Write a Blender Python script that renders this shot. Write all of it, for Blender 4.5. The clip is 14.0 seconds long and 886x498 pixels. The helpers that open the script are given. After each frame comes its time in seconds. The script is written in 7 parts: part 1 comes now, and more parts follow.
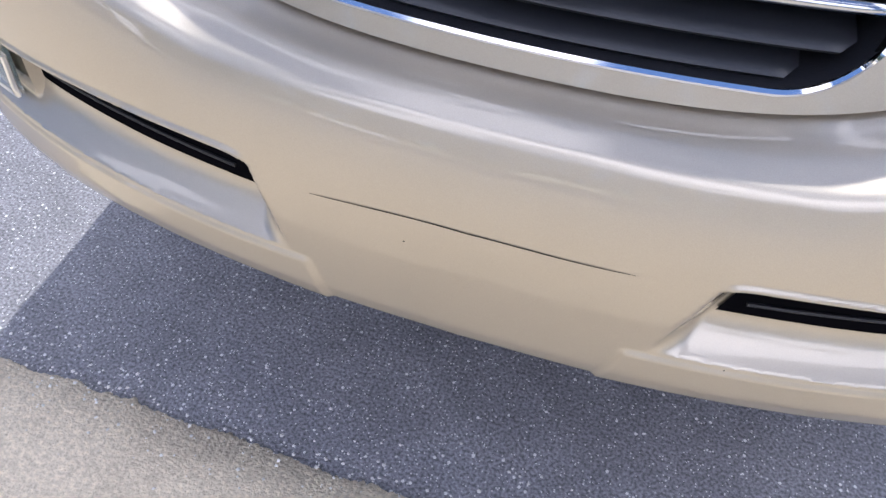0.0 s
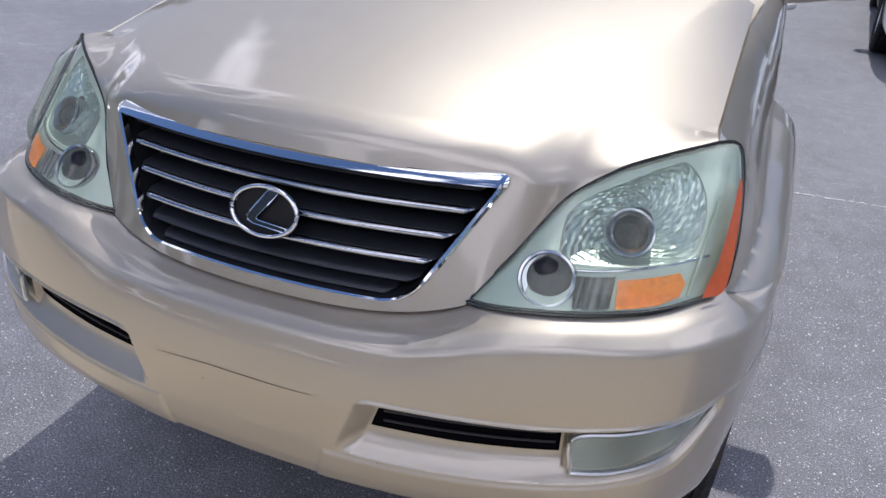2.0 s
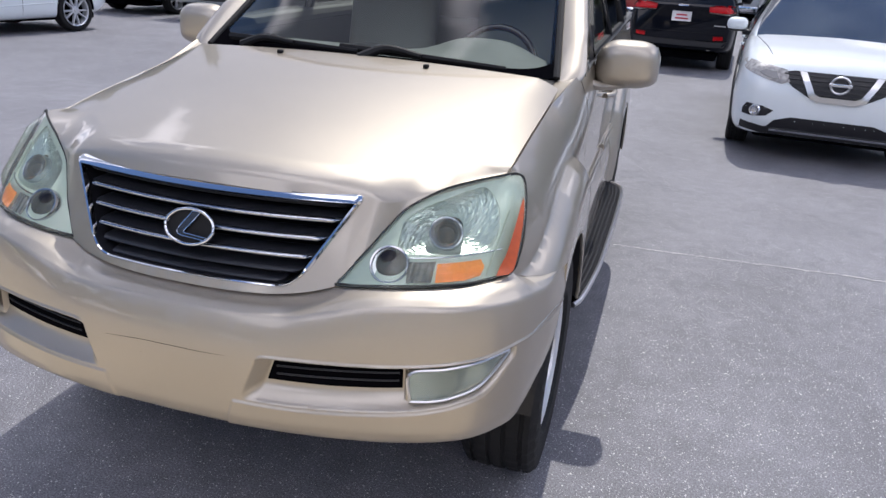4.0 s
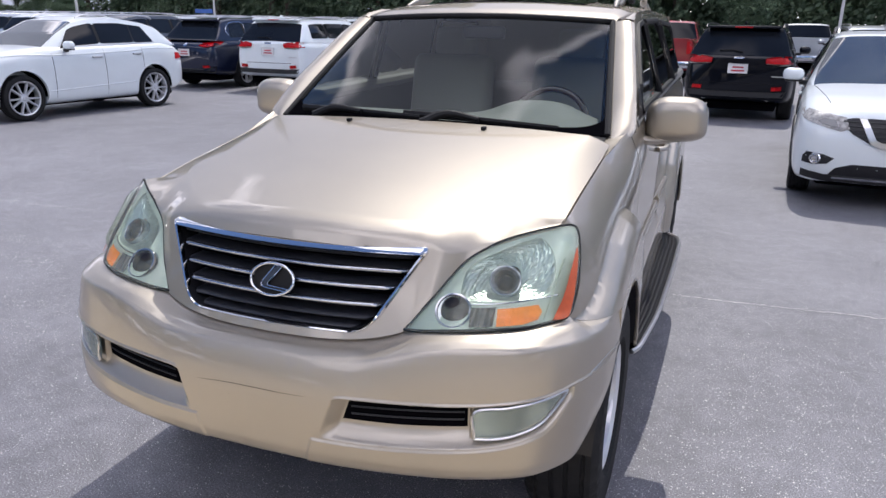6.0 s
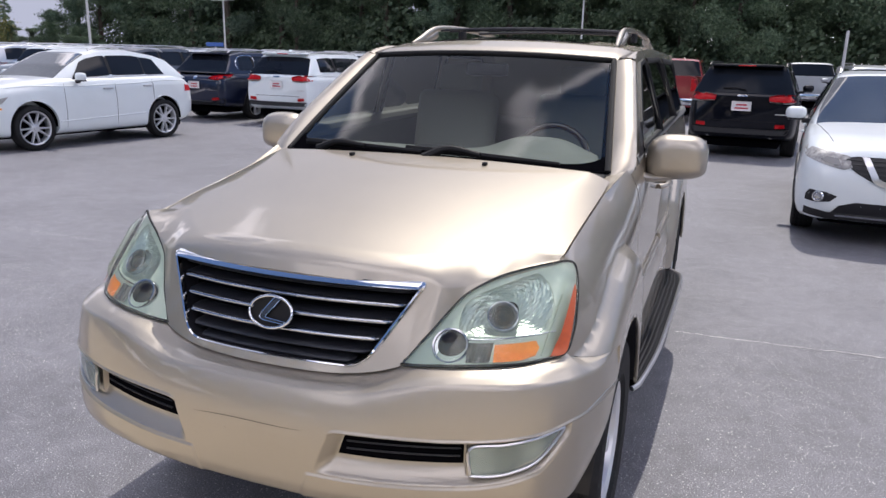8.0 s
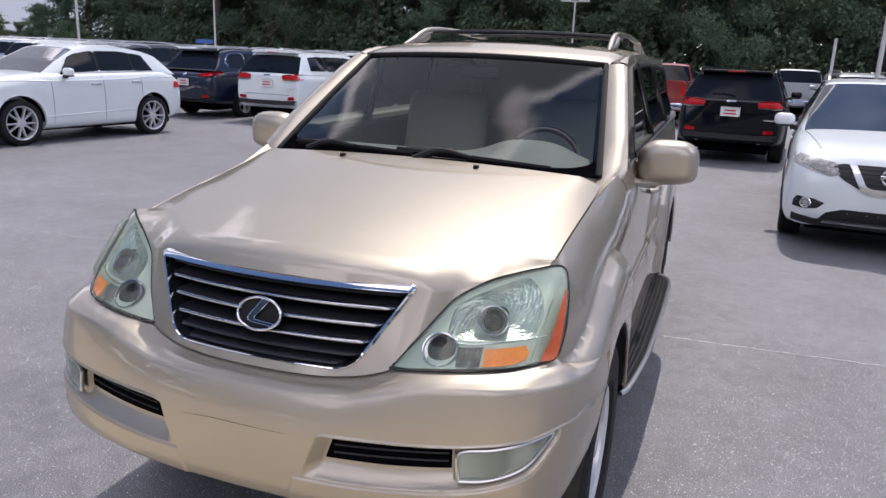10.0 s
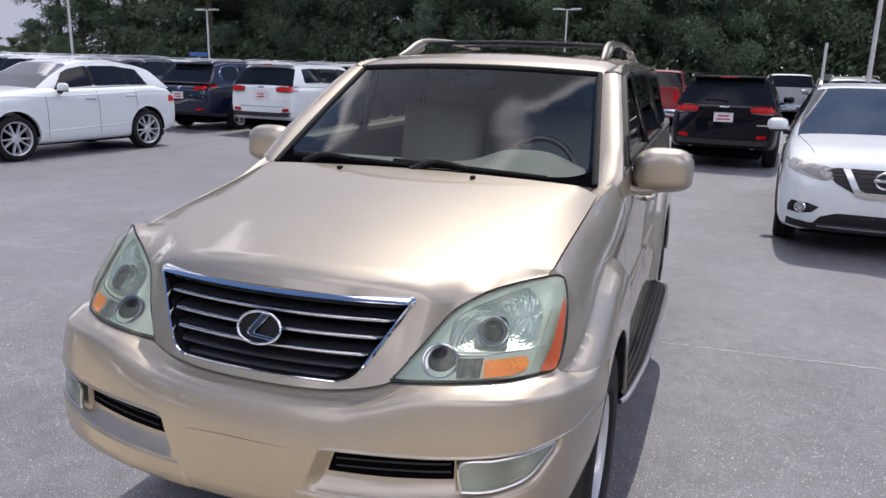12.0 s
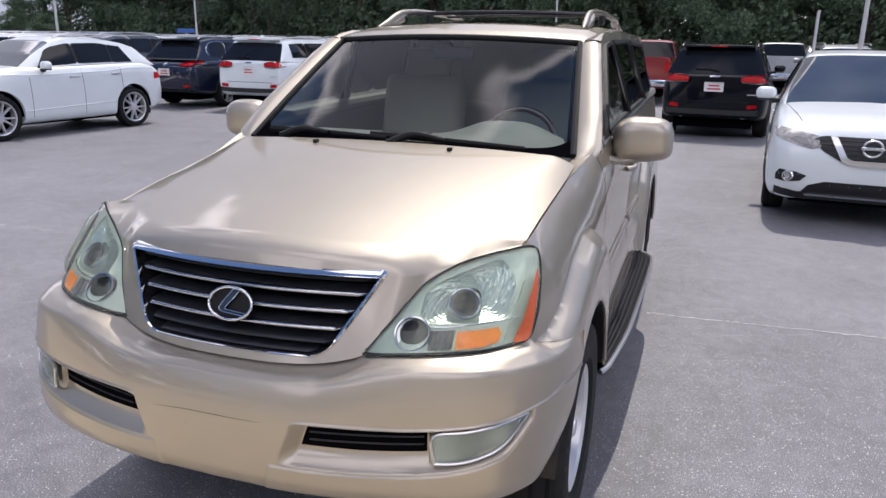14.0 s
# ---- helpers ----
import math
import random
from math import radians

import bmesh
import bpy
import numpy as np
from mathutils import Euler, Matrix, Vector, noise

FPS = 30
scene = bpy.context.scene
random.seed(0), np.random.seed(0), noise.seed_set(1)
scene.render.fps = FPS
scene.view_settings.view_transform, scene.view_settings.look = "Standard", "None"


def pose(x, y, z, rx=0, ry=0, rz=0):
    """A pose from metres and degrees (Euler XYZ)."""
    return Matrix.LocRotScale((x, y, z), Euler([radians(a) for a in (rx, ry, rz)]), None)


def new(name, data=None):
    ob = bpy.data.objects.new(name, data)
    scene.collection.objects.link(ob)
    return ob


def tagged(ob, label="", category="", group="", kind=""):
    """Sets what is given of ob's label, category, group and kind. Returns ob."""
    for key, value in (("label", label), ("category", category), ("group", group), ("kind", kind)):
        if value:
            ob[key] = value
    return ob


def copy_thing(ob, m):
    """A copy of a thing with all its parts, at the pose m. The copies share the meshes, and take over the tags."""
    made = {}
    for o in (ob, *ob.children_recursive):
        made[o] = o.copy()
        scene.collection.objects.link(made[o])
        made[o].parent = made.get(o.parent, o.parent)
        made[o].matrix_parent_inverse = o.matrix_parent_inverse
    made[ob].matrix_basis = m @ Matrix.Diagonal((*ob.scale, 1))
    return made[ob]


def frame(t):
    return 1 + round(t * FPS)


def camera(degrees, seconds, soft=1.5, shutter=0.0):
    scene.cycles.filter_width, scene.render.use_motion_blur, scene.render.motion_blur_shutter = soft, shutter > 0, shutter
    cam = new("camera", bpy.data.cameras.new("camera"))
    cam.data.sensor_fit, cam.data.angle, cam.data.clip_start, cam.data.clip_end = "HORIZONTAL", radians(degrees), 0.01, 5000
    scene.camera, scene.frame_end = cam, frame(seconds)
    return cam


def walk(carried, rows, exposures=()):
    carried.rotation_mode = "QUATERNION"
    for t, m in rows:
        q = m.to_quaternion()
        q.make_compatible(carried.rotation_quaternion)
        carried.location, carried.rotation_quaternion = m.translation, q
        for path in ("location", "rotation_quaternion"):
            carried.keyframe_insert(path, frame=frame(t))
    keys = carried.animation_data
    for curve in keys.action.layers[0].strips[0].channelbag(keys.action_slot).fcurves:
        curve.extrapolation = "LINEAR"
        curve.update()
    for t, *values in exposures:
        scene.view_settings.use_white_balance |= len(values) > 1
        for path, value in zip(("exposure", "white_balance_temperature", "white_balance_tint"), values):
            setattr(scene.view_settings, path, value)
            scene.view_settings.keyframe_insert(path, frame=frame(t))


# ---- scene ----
cam = camera(62.06, 14.0, soft=1.5)
# seconds, place, and the turn as Euler XYZ degrees
PATH = [
    (0.0, 0.100, -0.647, 1.274, 39.96, -2.90, 17.75),
    (0.5, 0.304, -0.671, 1.385, 45.65, -3.25, 24.20),
    (1.0, 0.555, -0.730, 1.449, 51.25, -5.86, 30.64),
    (1.5, 0.638, -0.846, 1.535, 57.34, -4.23, 31.45),
    (2.0, 0.748, -1.042, 1.605, 60.78, -2.46, 22.05),
    (2.5, 0.919, -1.181, 1.634, 63.15, -3.10, 16.78),
    (4.8, 1.125, -1.667, 1.685, 70.48, -3.17, 16.77),
    (5.0, 1.131, -1.668, 1.689, 70.93, -2.77, 17.33),
    (5.5, 1.137, -1.699, 1.691, 71.88, -1.76, 19.00),
    (6.0, 1.153, -1.721, 1.698, 72.84, -0.84, 20.52),
    (6.5, 1.174, -1.718, 1.708, 73.68, -0.37, 21.42),
    (7.0, 1.174, -1.714, 1.713, 74.51, -0.37, 21.49),
    (7.5, 1.173, -1.716, 1.706, 75.07, -0.77, 21.26),
    (8.0, 1.173, -1.721, 1.707, 75.36, -1.39, 21.08),
    (10.5, 1.161, -1.710, 1.715, 75.58, -2.34, 20.35),
    (11.0, 1.164, -1.716, 1.723, 76.00, -1.85, 19.89),
    (11.5, 1.167, -1.709, 1.723, 76.26, -1.53, 19.72),
    (12.0, 1.158, -1.721, 1.721, 76.14, -1.52, 19.89),
    (12.5, 1.155, -1.720, 1.716, 75.46, -1.53, 20.13),
    (13.0, 1.149, -1.723, 1.702, 74.64, -1.33, 20.17),
    (13.5, 1.167, -1.716, 1.695, 74.12, -1.00, 19.90),
    (14.0, 1.215, -1.683, 1.709, 74.22, -0.79, 19.27),
]
EXPOSURES = [(0.0, 0.72, 6150, 10), (0.5, 0.52, 6000, 11), (1.0, 0.29, 5900, 11), (1.5, 0.03, 6100, 11), (2.0, -0.06, 6200, 11), (2.5, -0.03, 6300, 11), (5.0, 0.14, 6400, 11),
             (6.5, 0.12, 6500, 12), (8.0, 0.06, 6650, 12), (10.5, 0.01, 6700, 12), (12.5, 0.01, 6700, 12), (14.0, 0.09, 6700, 12)]
walk(cam, [(t, pose(x, y, z, rx, ry, rz)) for t, x, y, z, rx, ry, rz in PATH], EXPOSURES)

# ---- light: high sun behind the car, blue sky with broken cloud ----
SUN_EL, SUN_AZ = 58.0, -1.5
world = bpy.data.worlds.new("sky")
scene.world = world
world.use_nodes = True
wn, wl = world.node_tree.nodes, world.node_tree.links
wn.clear()
w_out = wn.new("ShaderNodeOutputWorld")
w_bg = wn.new("ShaderNodeBackground")
w_sky = wn.new("ShaderNodeTexSky")
w_sky.sky_type = "NISHITA"
w_sky.sun_disc = False
w_sky.sun_elevation, w_sky.sun_rotation = radians(SUN_EL), radians(SUN_AZ)
w_sky.air_density, w_sky.dust_density, w_sky.ozone_density = 1.0, 0.0, 3.5
w_tc = wn.new("ShaderNodeTexCoord")
w_map = wn.new("ShaderNodeMapping")
w_map.inputs["Scale"].default_value = (1.3, 1.3, 1.5)
w_map.inputs["Location"].default_value = (2.3, 1.1, 0.4)
w_noise = wn.new("ShaderNodeTexNoise")
w_noise.inputs["Scale"].default_value = 1.7
w_noise.inputs["Detail"].default_value = 7.0
w_noise.inputs["Roughness"].default_value = 0.50
w_ramp = wn.new("ShaderNodeValToRGB")
w_ramp.color_ramp.elements[0].position, w_ramp.color_ramp.elements[1].position = 0.54, 0.59
w_mix = wn.new("ShaderNodeMix")
w_mix.data_type = "RGBA"
w_cloud = wn.new("ShaderNodeMix")
w_cloud.data_type = "RGBA"
w_cloud.inputs["A"].default_value = (18.0, 18.1, 18.6, 1)
w_cloud.inputs["B"].default_value = (3.5, 3.9, 4.7, 1)
wl.new(w_cloud.outputs["Result"], w_mix.inputs["B"])
wl.new(w_tc.outputs["Generated"], w_map.inputs["Vector"])
wl.new(w_map.outputs["Vector"], w_noise.inputs["Vector"])
# a bank of cloud on the sun's side, clear blue along its edge overhead, scattered cloud elsewhere
w_dot = wn.new("ShaderNodeVectorMath")
w_dot.operation = "DOT_PRODUCT"
w_dot.inputs[1].default_value = (-0.577, 1.0, 0.0)
wl.new(w_tc.outputs["Generated"], w_dot.inputs[0])
w_range = wn.new("ShaderNodeMapRange")
w_range.inputs["From Min"].default_value, w_range.inputs["From Max"].default_value = -1.2, 1.2
wl.new(w_dot.outputs["Value"], w_range.inputs["Value"])
w_lit = wn.new("ShaderNodeMapRange")
w_lit.inputs["From Min"].default_value, w_lit.inputs["From Max"].default_value = 0.10, 0.40
wl.new(w_dot.outputs["Value"], w_lit.inputs["Value"])
w_bank = wn.new("ShaderNodeValToRGB")
for pos, grey in ((0.46, 0.54), (0.60, 0.45), (0.705, 0.47), (0.735, 0.60), (0.78, 0.68), (1.0, 0.70)):
    e = w_bank.color_ramp.elements[0] if pos == 0.46 else w_bank.color_ramp.elements[-1] if pos == 1.0 else w_bank.color_ramp.elements.new(pos)
    e.position, e.color = pos, (grey, grey, grey, 1)
wl.new(w_range.outputs["Result"], w_bank.inputs["Fac"])
w_sum = wn.new("ShaderNodeMath")
w_sum.operation = "ADD"
wl.new(w_noise.outputs["Fac"], w_sum.inputs[0])
wl.new(w_bank.outputs["Color"], w_sum.inputs[1])
w_off = wn.new("ShaderNodeMath")
w_off.operation = "SUBTRACT"
w_off.inputs[1].default_value = 0.5
wl.new(w_sum.outputs[0], w_off.inputs[0])
w_xyz = wn.new("ShaderNodeSeparateXYZ")
wl.new(w_tc.outputs["Generated"], w_xyz.inputs[0])
w_low = wn.new("ShaderNodeMapRange")
for key, v in (("From Min", 0.12), ("From Max", 0.32), ("To Min", -0.07), ("To Max", 0.0)):
    w_low.inputs[key].default_value = v
wl.new(w_xyz.outputs["Z"], w_low.inputs["Value"])
w_all = wn.new("ShaderNodeMath")
w_all.operation = "ADD"
wl.new(w_off.outputs[0], w_all.inputs[0])
wl.new(w_low.outputs["Result"], w_all.inputs[1])
wl.new(w_all.outputs[0], w_ramp.inputs["Fac"])
# towards the sun the thick cloud is grey and only its thin rim is bright
w_thick = wn.new("ShaderNodeMapRange")
w_thick.inputs["From Min"].default_value, w_thick.inputs["From Max"].default_value = 0.585, 0.640
wl.new(w_all.outputs[0], w_thick.inputs["Value"])
w_rim = wn.new("ShaderNodeMath")
w_rim.operation = "MULTIPLY"
wl.new(w_thick.outputs["Result"], w_rim.inputs[0])
wl.new(w_lit.outputs["Result"], w_rim.inputs[1])
wl.new(w_rim.outputs[0], w_cloud.inputs["Factor"])
wl.new(w_ramp.outputs["Color"], w_mix.inputs["Factor"])
wl.new(w_sky.outputs["Color"], w_mix.inputs["A"])
w_tint = wn.new("ShaderNodeMix")
w_tint.data_type, w_tint.blend_type = "RGBA", "MULTIPLY"
w_tint.inputs["Factor"].default_value = 1.0
w_tint.inputs["B"].default_value = (1.01, 0.975, 1.045, 1)
wl.new(w_mix.outputs["Result"], w_tint.inputs["A"])
wl.new(w_tint.outputs["Result"], w_bg.inputs["Color"])
w_bg.inputs["Strength"].default_value = 0.130
wl.new(w_bg.outputs["Background"], w_out.inputs["Surface"])
sun = new("sun", bpy.data.lights.new("sun", "SUN"))
sun.data.energy, sun.data.angle, sun.data.color = 2.6, radians(0.53), (1.0, 0.965, 0.91)
sun.rotation_euler = (radians(90 - SUN_EL), 0, radians(180 - SUN_AZ))


# ---- materials ----
def material(name, color, rough=0.5, metal=0.0, coat=0.0, spec=0.5, grain=0.0, grain_scale=40.0, stain=0.0, stain_scale=2.0,
             bump=0.0, bump_scale=60.0, emit=None, coat_rough=0.03, per_object=0.0):
    m = bpy.data.materials.new(name)
    m.use_nodes = True
    nt = m.node_tree
    b = nt.nodes["Principled BSDF"]
    b.inputs["Base Color"].default_value = (*color, 1)
    b.inputs["Roughness"].default_value = rough
    b.inputs["Metallic"].default_value = metal
    b.inputs["Coat Weight"].default_value = coat
    b.inputs["Coat Roughness"].default_value = coat_rough
    b.inputs["Specular IOR Level"].default_value = spec
    tc = nt.nodes.new("ShaderNodeTexCoord")
    value = None
    for amount, scale, detail in ((grain, grain_scale, 3.0), (stain, stain_scale, 5.0)):
        if amount:
            n = nt.nodes.new("ShaderNodeTexNoise")
            n.inputs["Scale"].default_value = scale
            n.inputs["Detail"].default_value = detail
            nt.links.new(tc.outputs["Object"], n.inputs["Vector"])
            r = nt.nodes.new("ShaderNodeMapRange")
            r.inputs["From Min"].default_value, r.inputs["From Max"].default_value = 0.3, 0.7
            r.inputs["To Min"].default_value, r.inputs["To Max"].default_value = 1 - amount, 1 + amount
            nt.links.new(n.outputs["Fac"], r.inputs["Value"])
            if value is None:
                value = r.outputs["Result"]
            else:
                mu = nt.nodes.new("ShaderNodeMath")
                mu.operation = "MULTIPLY"
                nt.links.new(value, mu.inputs[0])
                nt.links.new(r.outputs["Result"], mu.inputs[1])
                value = mu.outputs[0]
    if per_object:
        oi = nt.nodes.new("ShaderNodeObjectInfo")
        r = nt.nodes.new("ShaderNodeMapRange")
        r.inputs["To Min"].default_value, r.inputs["To Max"].default_value = 1 - per_object, 1 + per_object
        nt.links.new(oi.outputs["Random"], r.inputs["Value"])
        if value is None:
            value = r.outputs["Result"]
        else:
            mu = nt.nodes.new("ShaderNodeMath")
            mu.operation = "MULTIPLY"
            nt.links.new(value, mu.inputs[0])
            nt.links.new(r.outputs["Result"], mu.inputs[1])
            value = mu.outputs[0]
    if value is not None:
        vm = nt.nodes.new("ShaderNodeVectorMath")
        vm.operation = "SCALE"
        vm.inputs[0].default_value = color
        nt.links.new(value, vm.inputs["Scale"])
        nt.links.new(vm.outputs["Vector"], b.inputs["Base Color"])
    if bump:
        n = nt.nodes.new("ShaderNodeTexNoise")
        n.inputs["Scale"].default_value = bump_scale
        n.inputs["Detail"].default_value = 4.0
        nt.links.new(tc.outputs["Object"], n.inputs["Vector"])
        bp = nt.nodes.new("ShaderNodeBump")
        bp.inputs["Strength"].default_value = bump
        bp.inputs["Distance"].default_value = 0.01
        nt.links.new(n.outputs["Fac"], bp.inputs["Height"])
        nt.links.new(bp.outputs["Normal"], b.inputs["Normal"])
    if emit:
        b.inputs["Emission Color"].default_value = (*emit[:3], 1)
        b.inputs["Emission Strength"].default_value = emit[3]
    return m


def glass_material(name, tint, rough=0.0, ior=1.5, haze=0.0, haze_color=(0.8, 0.8, 0.8)):
    """Thin pane: tinted see-through with a Fresnel mirror on it; haze adds a scattering film, as on aged plastic."""
    m = bpy.data.materials.new(name)
    m.use_nodes = True
    nt = m.node_tree
    nt.nodes.remove(nt.nodes["Principled BSDF"])
    out = nt.nodes["Material Output"]
    tr = nt.nodes.new("ShaderNodeBsdfTransparent")
    tr.inputs["Color"].default_value = (*tint, 1)
    gl = nt.nodes.new("ShaderNodeBsdfGlossy")
    gl.inputs["Roughness"].default_value = rough
    fr = nt.nodes.new("ShaderNodeFresnel")
    fr.inputs["IOR"].default_value = ior
    mix = nt.nodes.new("ShaderNodeMixShader")
    base = tr.outputs[0]
    if haze:
        df = nt.nodes.new("ShaderNodeBsdfDiffuse")
        df.inputs["Color"].default_value = (*haze_color, 1)
        hm = nt.nodes.new("ShaderNodeMixShader")
        hm.inputs[0].default_value = haze
        tc = nt.nodes.new("ShaderNodeTexCoord")
        n = nt.nodes.new("ShaderNodeTexNoise")
        n.inputs["Scale"].default_value = 9.0
        n.inputs["Detail"].default_value = 4.0
        nt.links.new(tc.outputs["Object"], n.inputs["Vector"])
        r = nt.nodes.new("ShaderNodeMapRange")
        r.inputs["From Min"].default_value, r.inputs["From Max"].default_value = 0.3, 0.7
        r.inputs["To Min"].default_value, r.inputs["To Max"].default_value = haze * 0.7, haze * 1.3
        nt.links.new(n.outputs["Fac"], r.inputs["Value"])
        nt.links.new(r.outputs["Result"], hm.inputs[0])
        nt.links.new(tr.outputs[0], hm.inputs[1])
        nt.links.new(df.outputs[0], hm.inputs[2])
        base = hm.outputs[0]
    nt.links.new(fr.outputs[0], mix.inputs[0])
    nt.links.new(base, mix.inputs[1])
    nt.links.new(gl.outputs[0], mix.inputs[2])
    nt.links.new(mix.outputs[0], out.inputs["Surface"])
    return m


def paint_material(name, color, metal, rough, flake=0.04, spec=0.5, coat=1.0, coat_rough=0.03):
    m = material(name, color, rough=rough, metal=metal, coat=coat, coat_rough=coat_rough, spec=spec, grain=flake, grain_scale=900.0, stain=0.03, stain_scale=3.0)
    return m


def asphalt_material():
    m = bpy.data.materials.new("asphalt")
    m.use_nodes = True
    nt = m.node_tree
    b = nt.nodes["Principled BSDF"]
    tc = nt.nodes.new("ShaderNodeTexCoord")

    def noise_node(scale, detail, lo, hi, tlo, thi):
        n = nt.nodes.new("ShaderNodeTexNoise")
        n.inputs["Scale"].default_value, n.inputs["Detail"].default_value = scale, detail
        nt.links.new(tc.outputs["Object"], n.inputs["Vector"])
        r = nt.nodes.new("ShaderNodeMapRange")
        for key, v in (("From Min", lo), ("From Max", hi), ("To Min", tlo), ("To Max", thi)):
            r.inputs[key].default_value = v
        nt.links.new(n.outputs["Fac"], r.inputs["Value"])
        return n, r.outputs["Result"]

    def times(a, c):
        mu = nt.nodes.new("ShaderNodeMath")
        mu.operation = "MULTIPLY"
        nt.links.new(a, mu.inputs[0])
        nt.links.new(c, mu.inputs[1])
        return mu.outputs[0]

    fine_n, fine = noise_node(170.0, 6.0, 0.36, 0.64, 0.46, 1.60)
    _, mid = noise_node(1.3, 8.0, 0.3, 0.7, 0.84, 1.16)
    _, patch = noise_node(9.0, 7.0, 0.35, 0.65, 0.88, 1.13)
    _, wide = noise_node(0.16, 3.0, 0.3, 0.7, 0.88, 1.12)
    v = times(times(times(fine, mid), wide), patch)
    vm = nt.nodes.new("ShaderNodeVectorMath")
    vm.operation = "SCALE"
    vm.inputs[0].default_value = (0.155, 0.153, 0.170)
    nt.links.new(v, vm.inputs["Scale"])
    # pale stone chips in the binder
    vo = nt.nodes.new("ShaderNodeTexVoronoi")
    vo.inputs["Scale"].default_value = 190.0
    nt.links.new(tc.outputs["Object"], vo.inputs["Vector"])
    lt = nt.nodes.new("ShaderNodeMath")
    lt.operation = "LESS_THAN"
    lt.inputs[1].default_value = 0.30
    nt.links.new(vo.outputs["Distance"], lt.inputs[0])
    sep = nt.nodes.new("ShaderNodeSeparateColor")
    nt.links.new(vo.outputs["Color"], sep.inputs["Color"])
    gt = nt.nodes.new("ShaderNodeMath")
    gt.operation = "GREATER_THAN"
    gt.inputs[1].default_value = 0.84
    nt.links.new(sep.outputs["Red"], gt.inputs[0])
    chip = times(lt.outputs[0], gt.outputs[0])
    # a few larger pebbles
    vp = nt.nodes.new("ShaderNodeTexVoronoi")
    vp.inputs["Scale"].default_value = 75.0
    nt.links.new(tc.outputs["Object"], vp.inputs["Vector"])
    lp = nt.nodes.new("ShaderNodeMath")
    lp.operation = "LESS_THAN"
    lp.inputs[1].default_value = 0.24
    nt.links.new(vp.outputs["Distance"], lp.inputs[0])
    sp = nt.nodes.new("ShaderNodeSeparateColor")
    nt.links.new(vp.outputs["Color"], sp.inputs["Color"])
    gp = nt.nodes.new("ShaderNodeMath")
    gp.operation = "GREATER_THAN"
    gp.inputs[1].default_value = 0.90
    nt.links.new(sp.outputs["Red"], gp.inputs[0])
    pebble = times(lp.outputs[0], gp.outputs[0])
    either = nt.nodes.new("ShaderNodeMath")
    either.operation = "MAXIMUM"
    nt.links.new(chip, either.inputs[0])
    nt.links.new(pebble, either.inputs[1])
    chip = either.outputs[0]
    mx = nt.nodes.new("ShaderNodeMix")
    mx.data_type = "RGBA"
    mx.inputs["B"].default_value = (0.62, 0.61, 0.60, 1)
    nt.links.new(chip, mx.inputs["Factor"])
    nt.links.new(vm.outputs["Vector"], mx.inputs["A"])
    nt.links.new(mx.outputs["Result"], b.inputs["Base Color"])
    b.inputs["Roughness"].default_value = 0.58
    b.inputs["Specular IOR Level"].default_value = 0.85
    bp = nt.nodes.new("ShaderNodeBump")
    bp.inputs["Strength"].default_value, bp.inputs["Distance"].default_value = 0.8, 0.004
    nt.links.new(fine_n.outputs["Fac"], bp.inputs["Height"])
    nt.links.new(bp.outputs["Normal"], b.inputs["Normal"])
    return m


M_ASPHALT = asphalt_material()
M_CONCRETE = material("concrete", (0.62, 0.53, 0.395), rough=0.85, grain=0.22, grain_scale=120.0, stain=0.15, stain_scale=3.0, bump=0.5, bump_scale=180.0)
M_GOLD = paint_material("champagne_paint", (0.412, 0.370, 0.309), 0.88, 0.48, 0.05, 0.4, 1.0, 0.03)
M_GOLD.node_tree.nodes["Principled BSDF"].inputs["Coat IOR"].default_value = 1.55
M_HOOK = material("badge_grey_metal", (0.10, 0.10, 0.105), rough=0.22, metal=1.0, grain=0.05)
M_EDGE = material("slat_chrome", (0.44, 0.45, 0.48), rough=0.16, metal=1.0, grain=0.05)
M_CHROME = material("chrome", (0.70, 0.72, 0.76), rough=0.07, metal=1.0)
M_SLAT = material("slat_plastic", (0.020, 0.021, 0.026), rough=0.42, grain=0.1, grain_scale=300)
M_SATIN = material("satin_metal", (0.62, 0.62, 0.63), rough=0.3, metal=1.0, grain=0.05, grain_scale=200)
M_BLACK = material("black_plastic", (0.014, 0.014, 0.017), rough=0.36, spec=0.35, grain=0.15, grain_scale=300, bump=0.1, bump_scale=500)
M_SEAL = material("rubber_seal", (0.008, 0.008, 0.009), rough=0.6, spec=0.25, stain=0.1)
M_TYRE = material("tyre_rubber", (0.013, 0.013, 0.014), rough=0.75, spec=0.25, stain=0.2, stain_scale=8, bump=0.15, bump_scale=200)
M_ALLOY = material("alloy_rim", (0.64, 0.65, 0.68), rough=0.34, metal=0.5, coat=0.3, stain=0.06, stain_scale=10)
# near-black without sheen: paints the shade in openings, also black bands and closing parts
M_DARK = material("trim_and_shade_black", (0.003, 0.003, 0.004), rough=0.8, spec=0.0, stain=0.2)
M_LENS = glass_material("headlight_lens", (0.95, 0.985, 0.96), 0.08, 1.4, haze=0.085, haze_color=(0.86, 0.92, 0.76))
M_CLEAR = glass_material("clear_lens", (0.88, 0.92, 0.90), 0.04, 1.45, haze=0.18, haze_color=(0.50, 0.56, 0.52))
M_FOG = material("fog_reflector", (0.30, 0.34, 0.32), rough=0.22, metal=0.6, stain=0.3, stain_scale=9)
M_WINDSHIELD = glass_material("windshield_glass", (0.84, 0.93, 0.90), 0.0, 1.55)
M_TINT = glass_material("tinted_glass", (0.16, 0.18, 0.18), 0.0, 1.8)
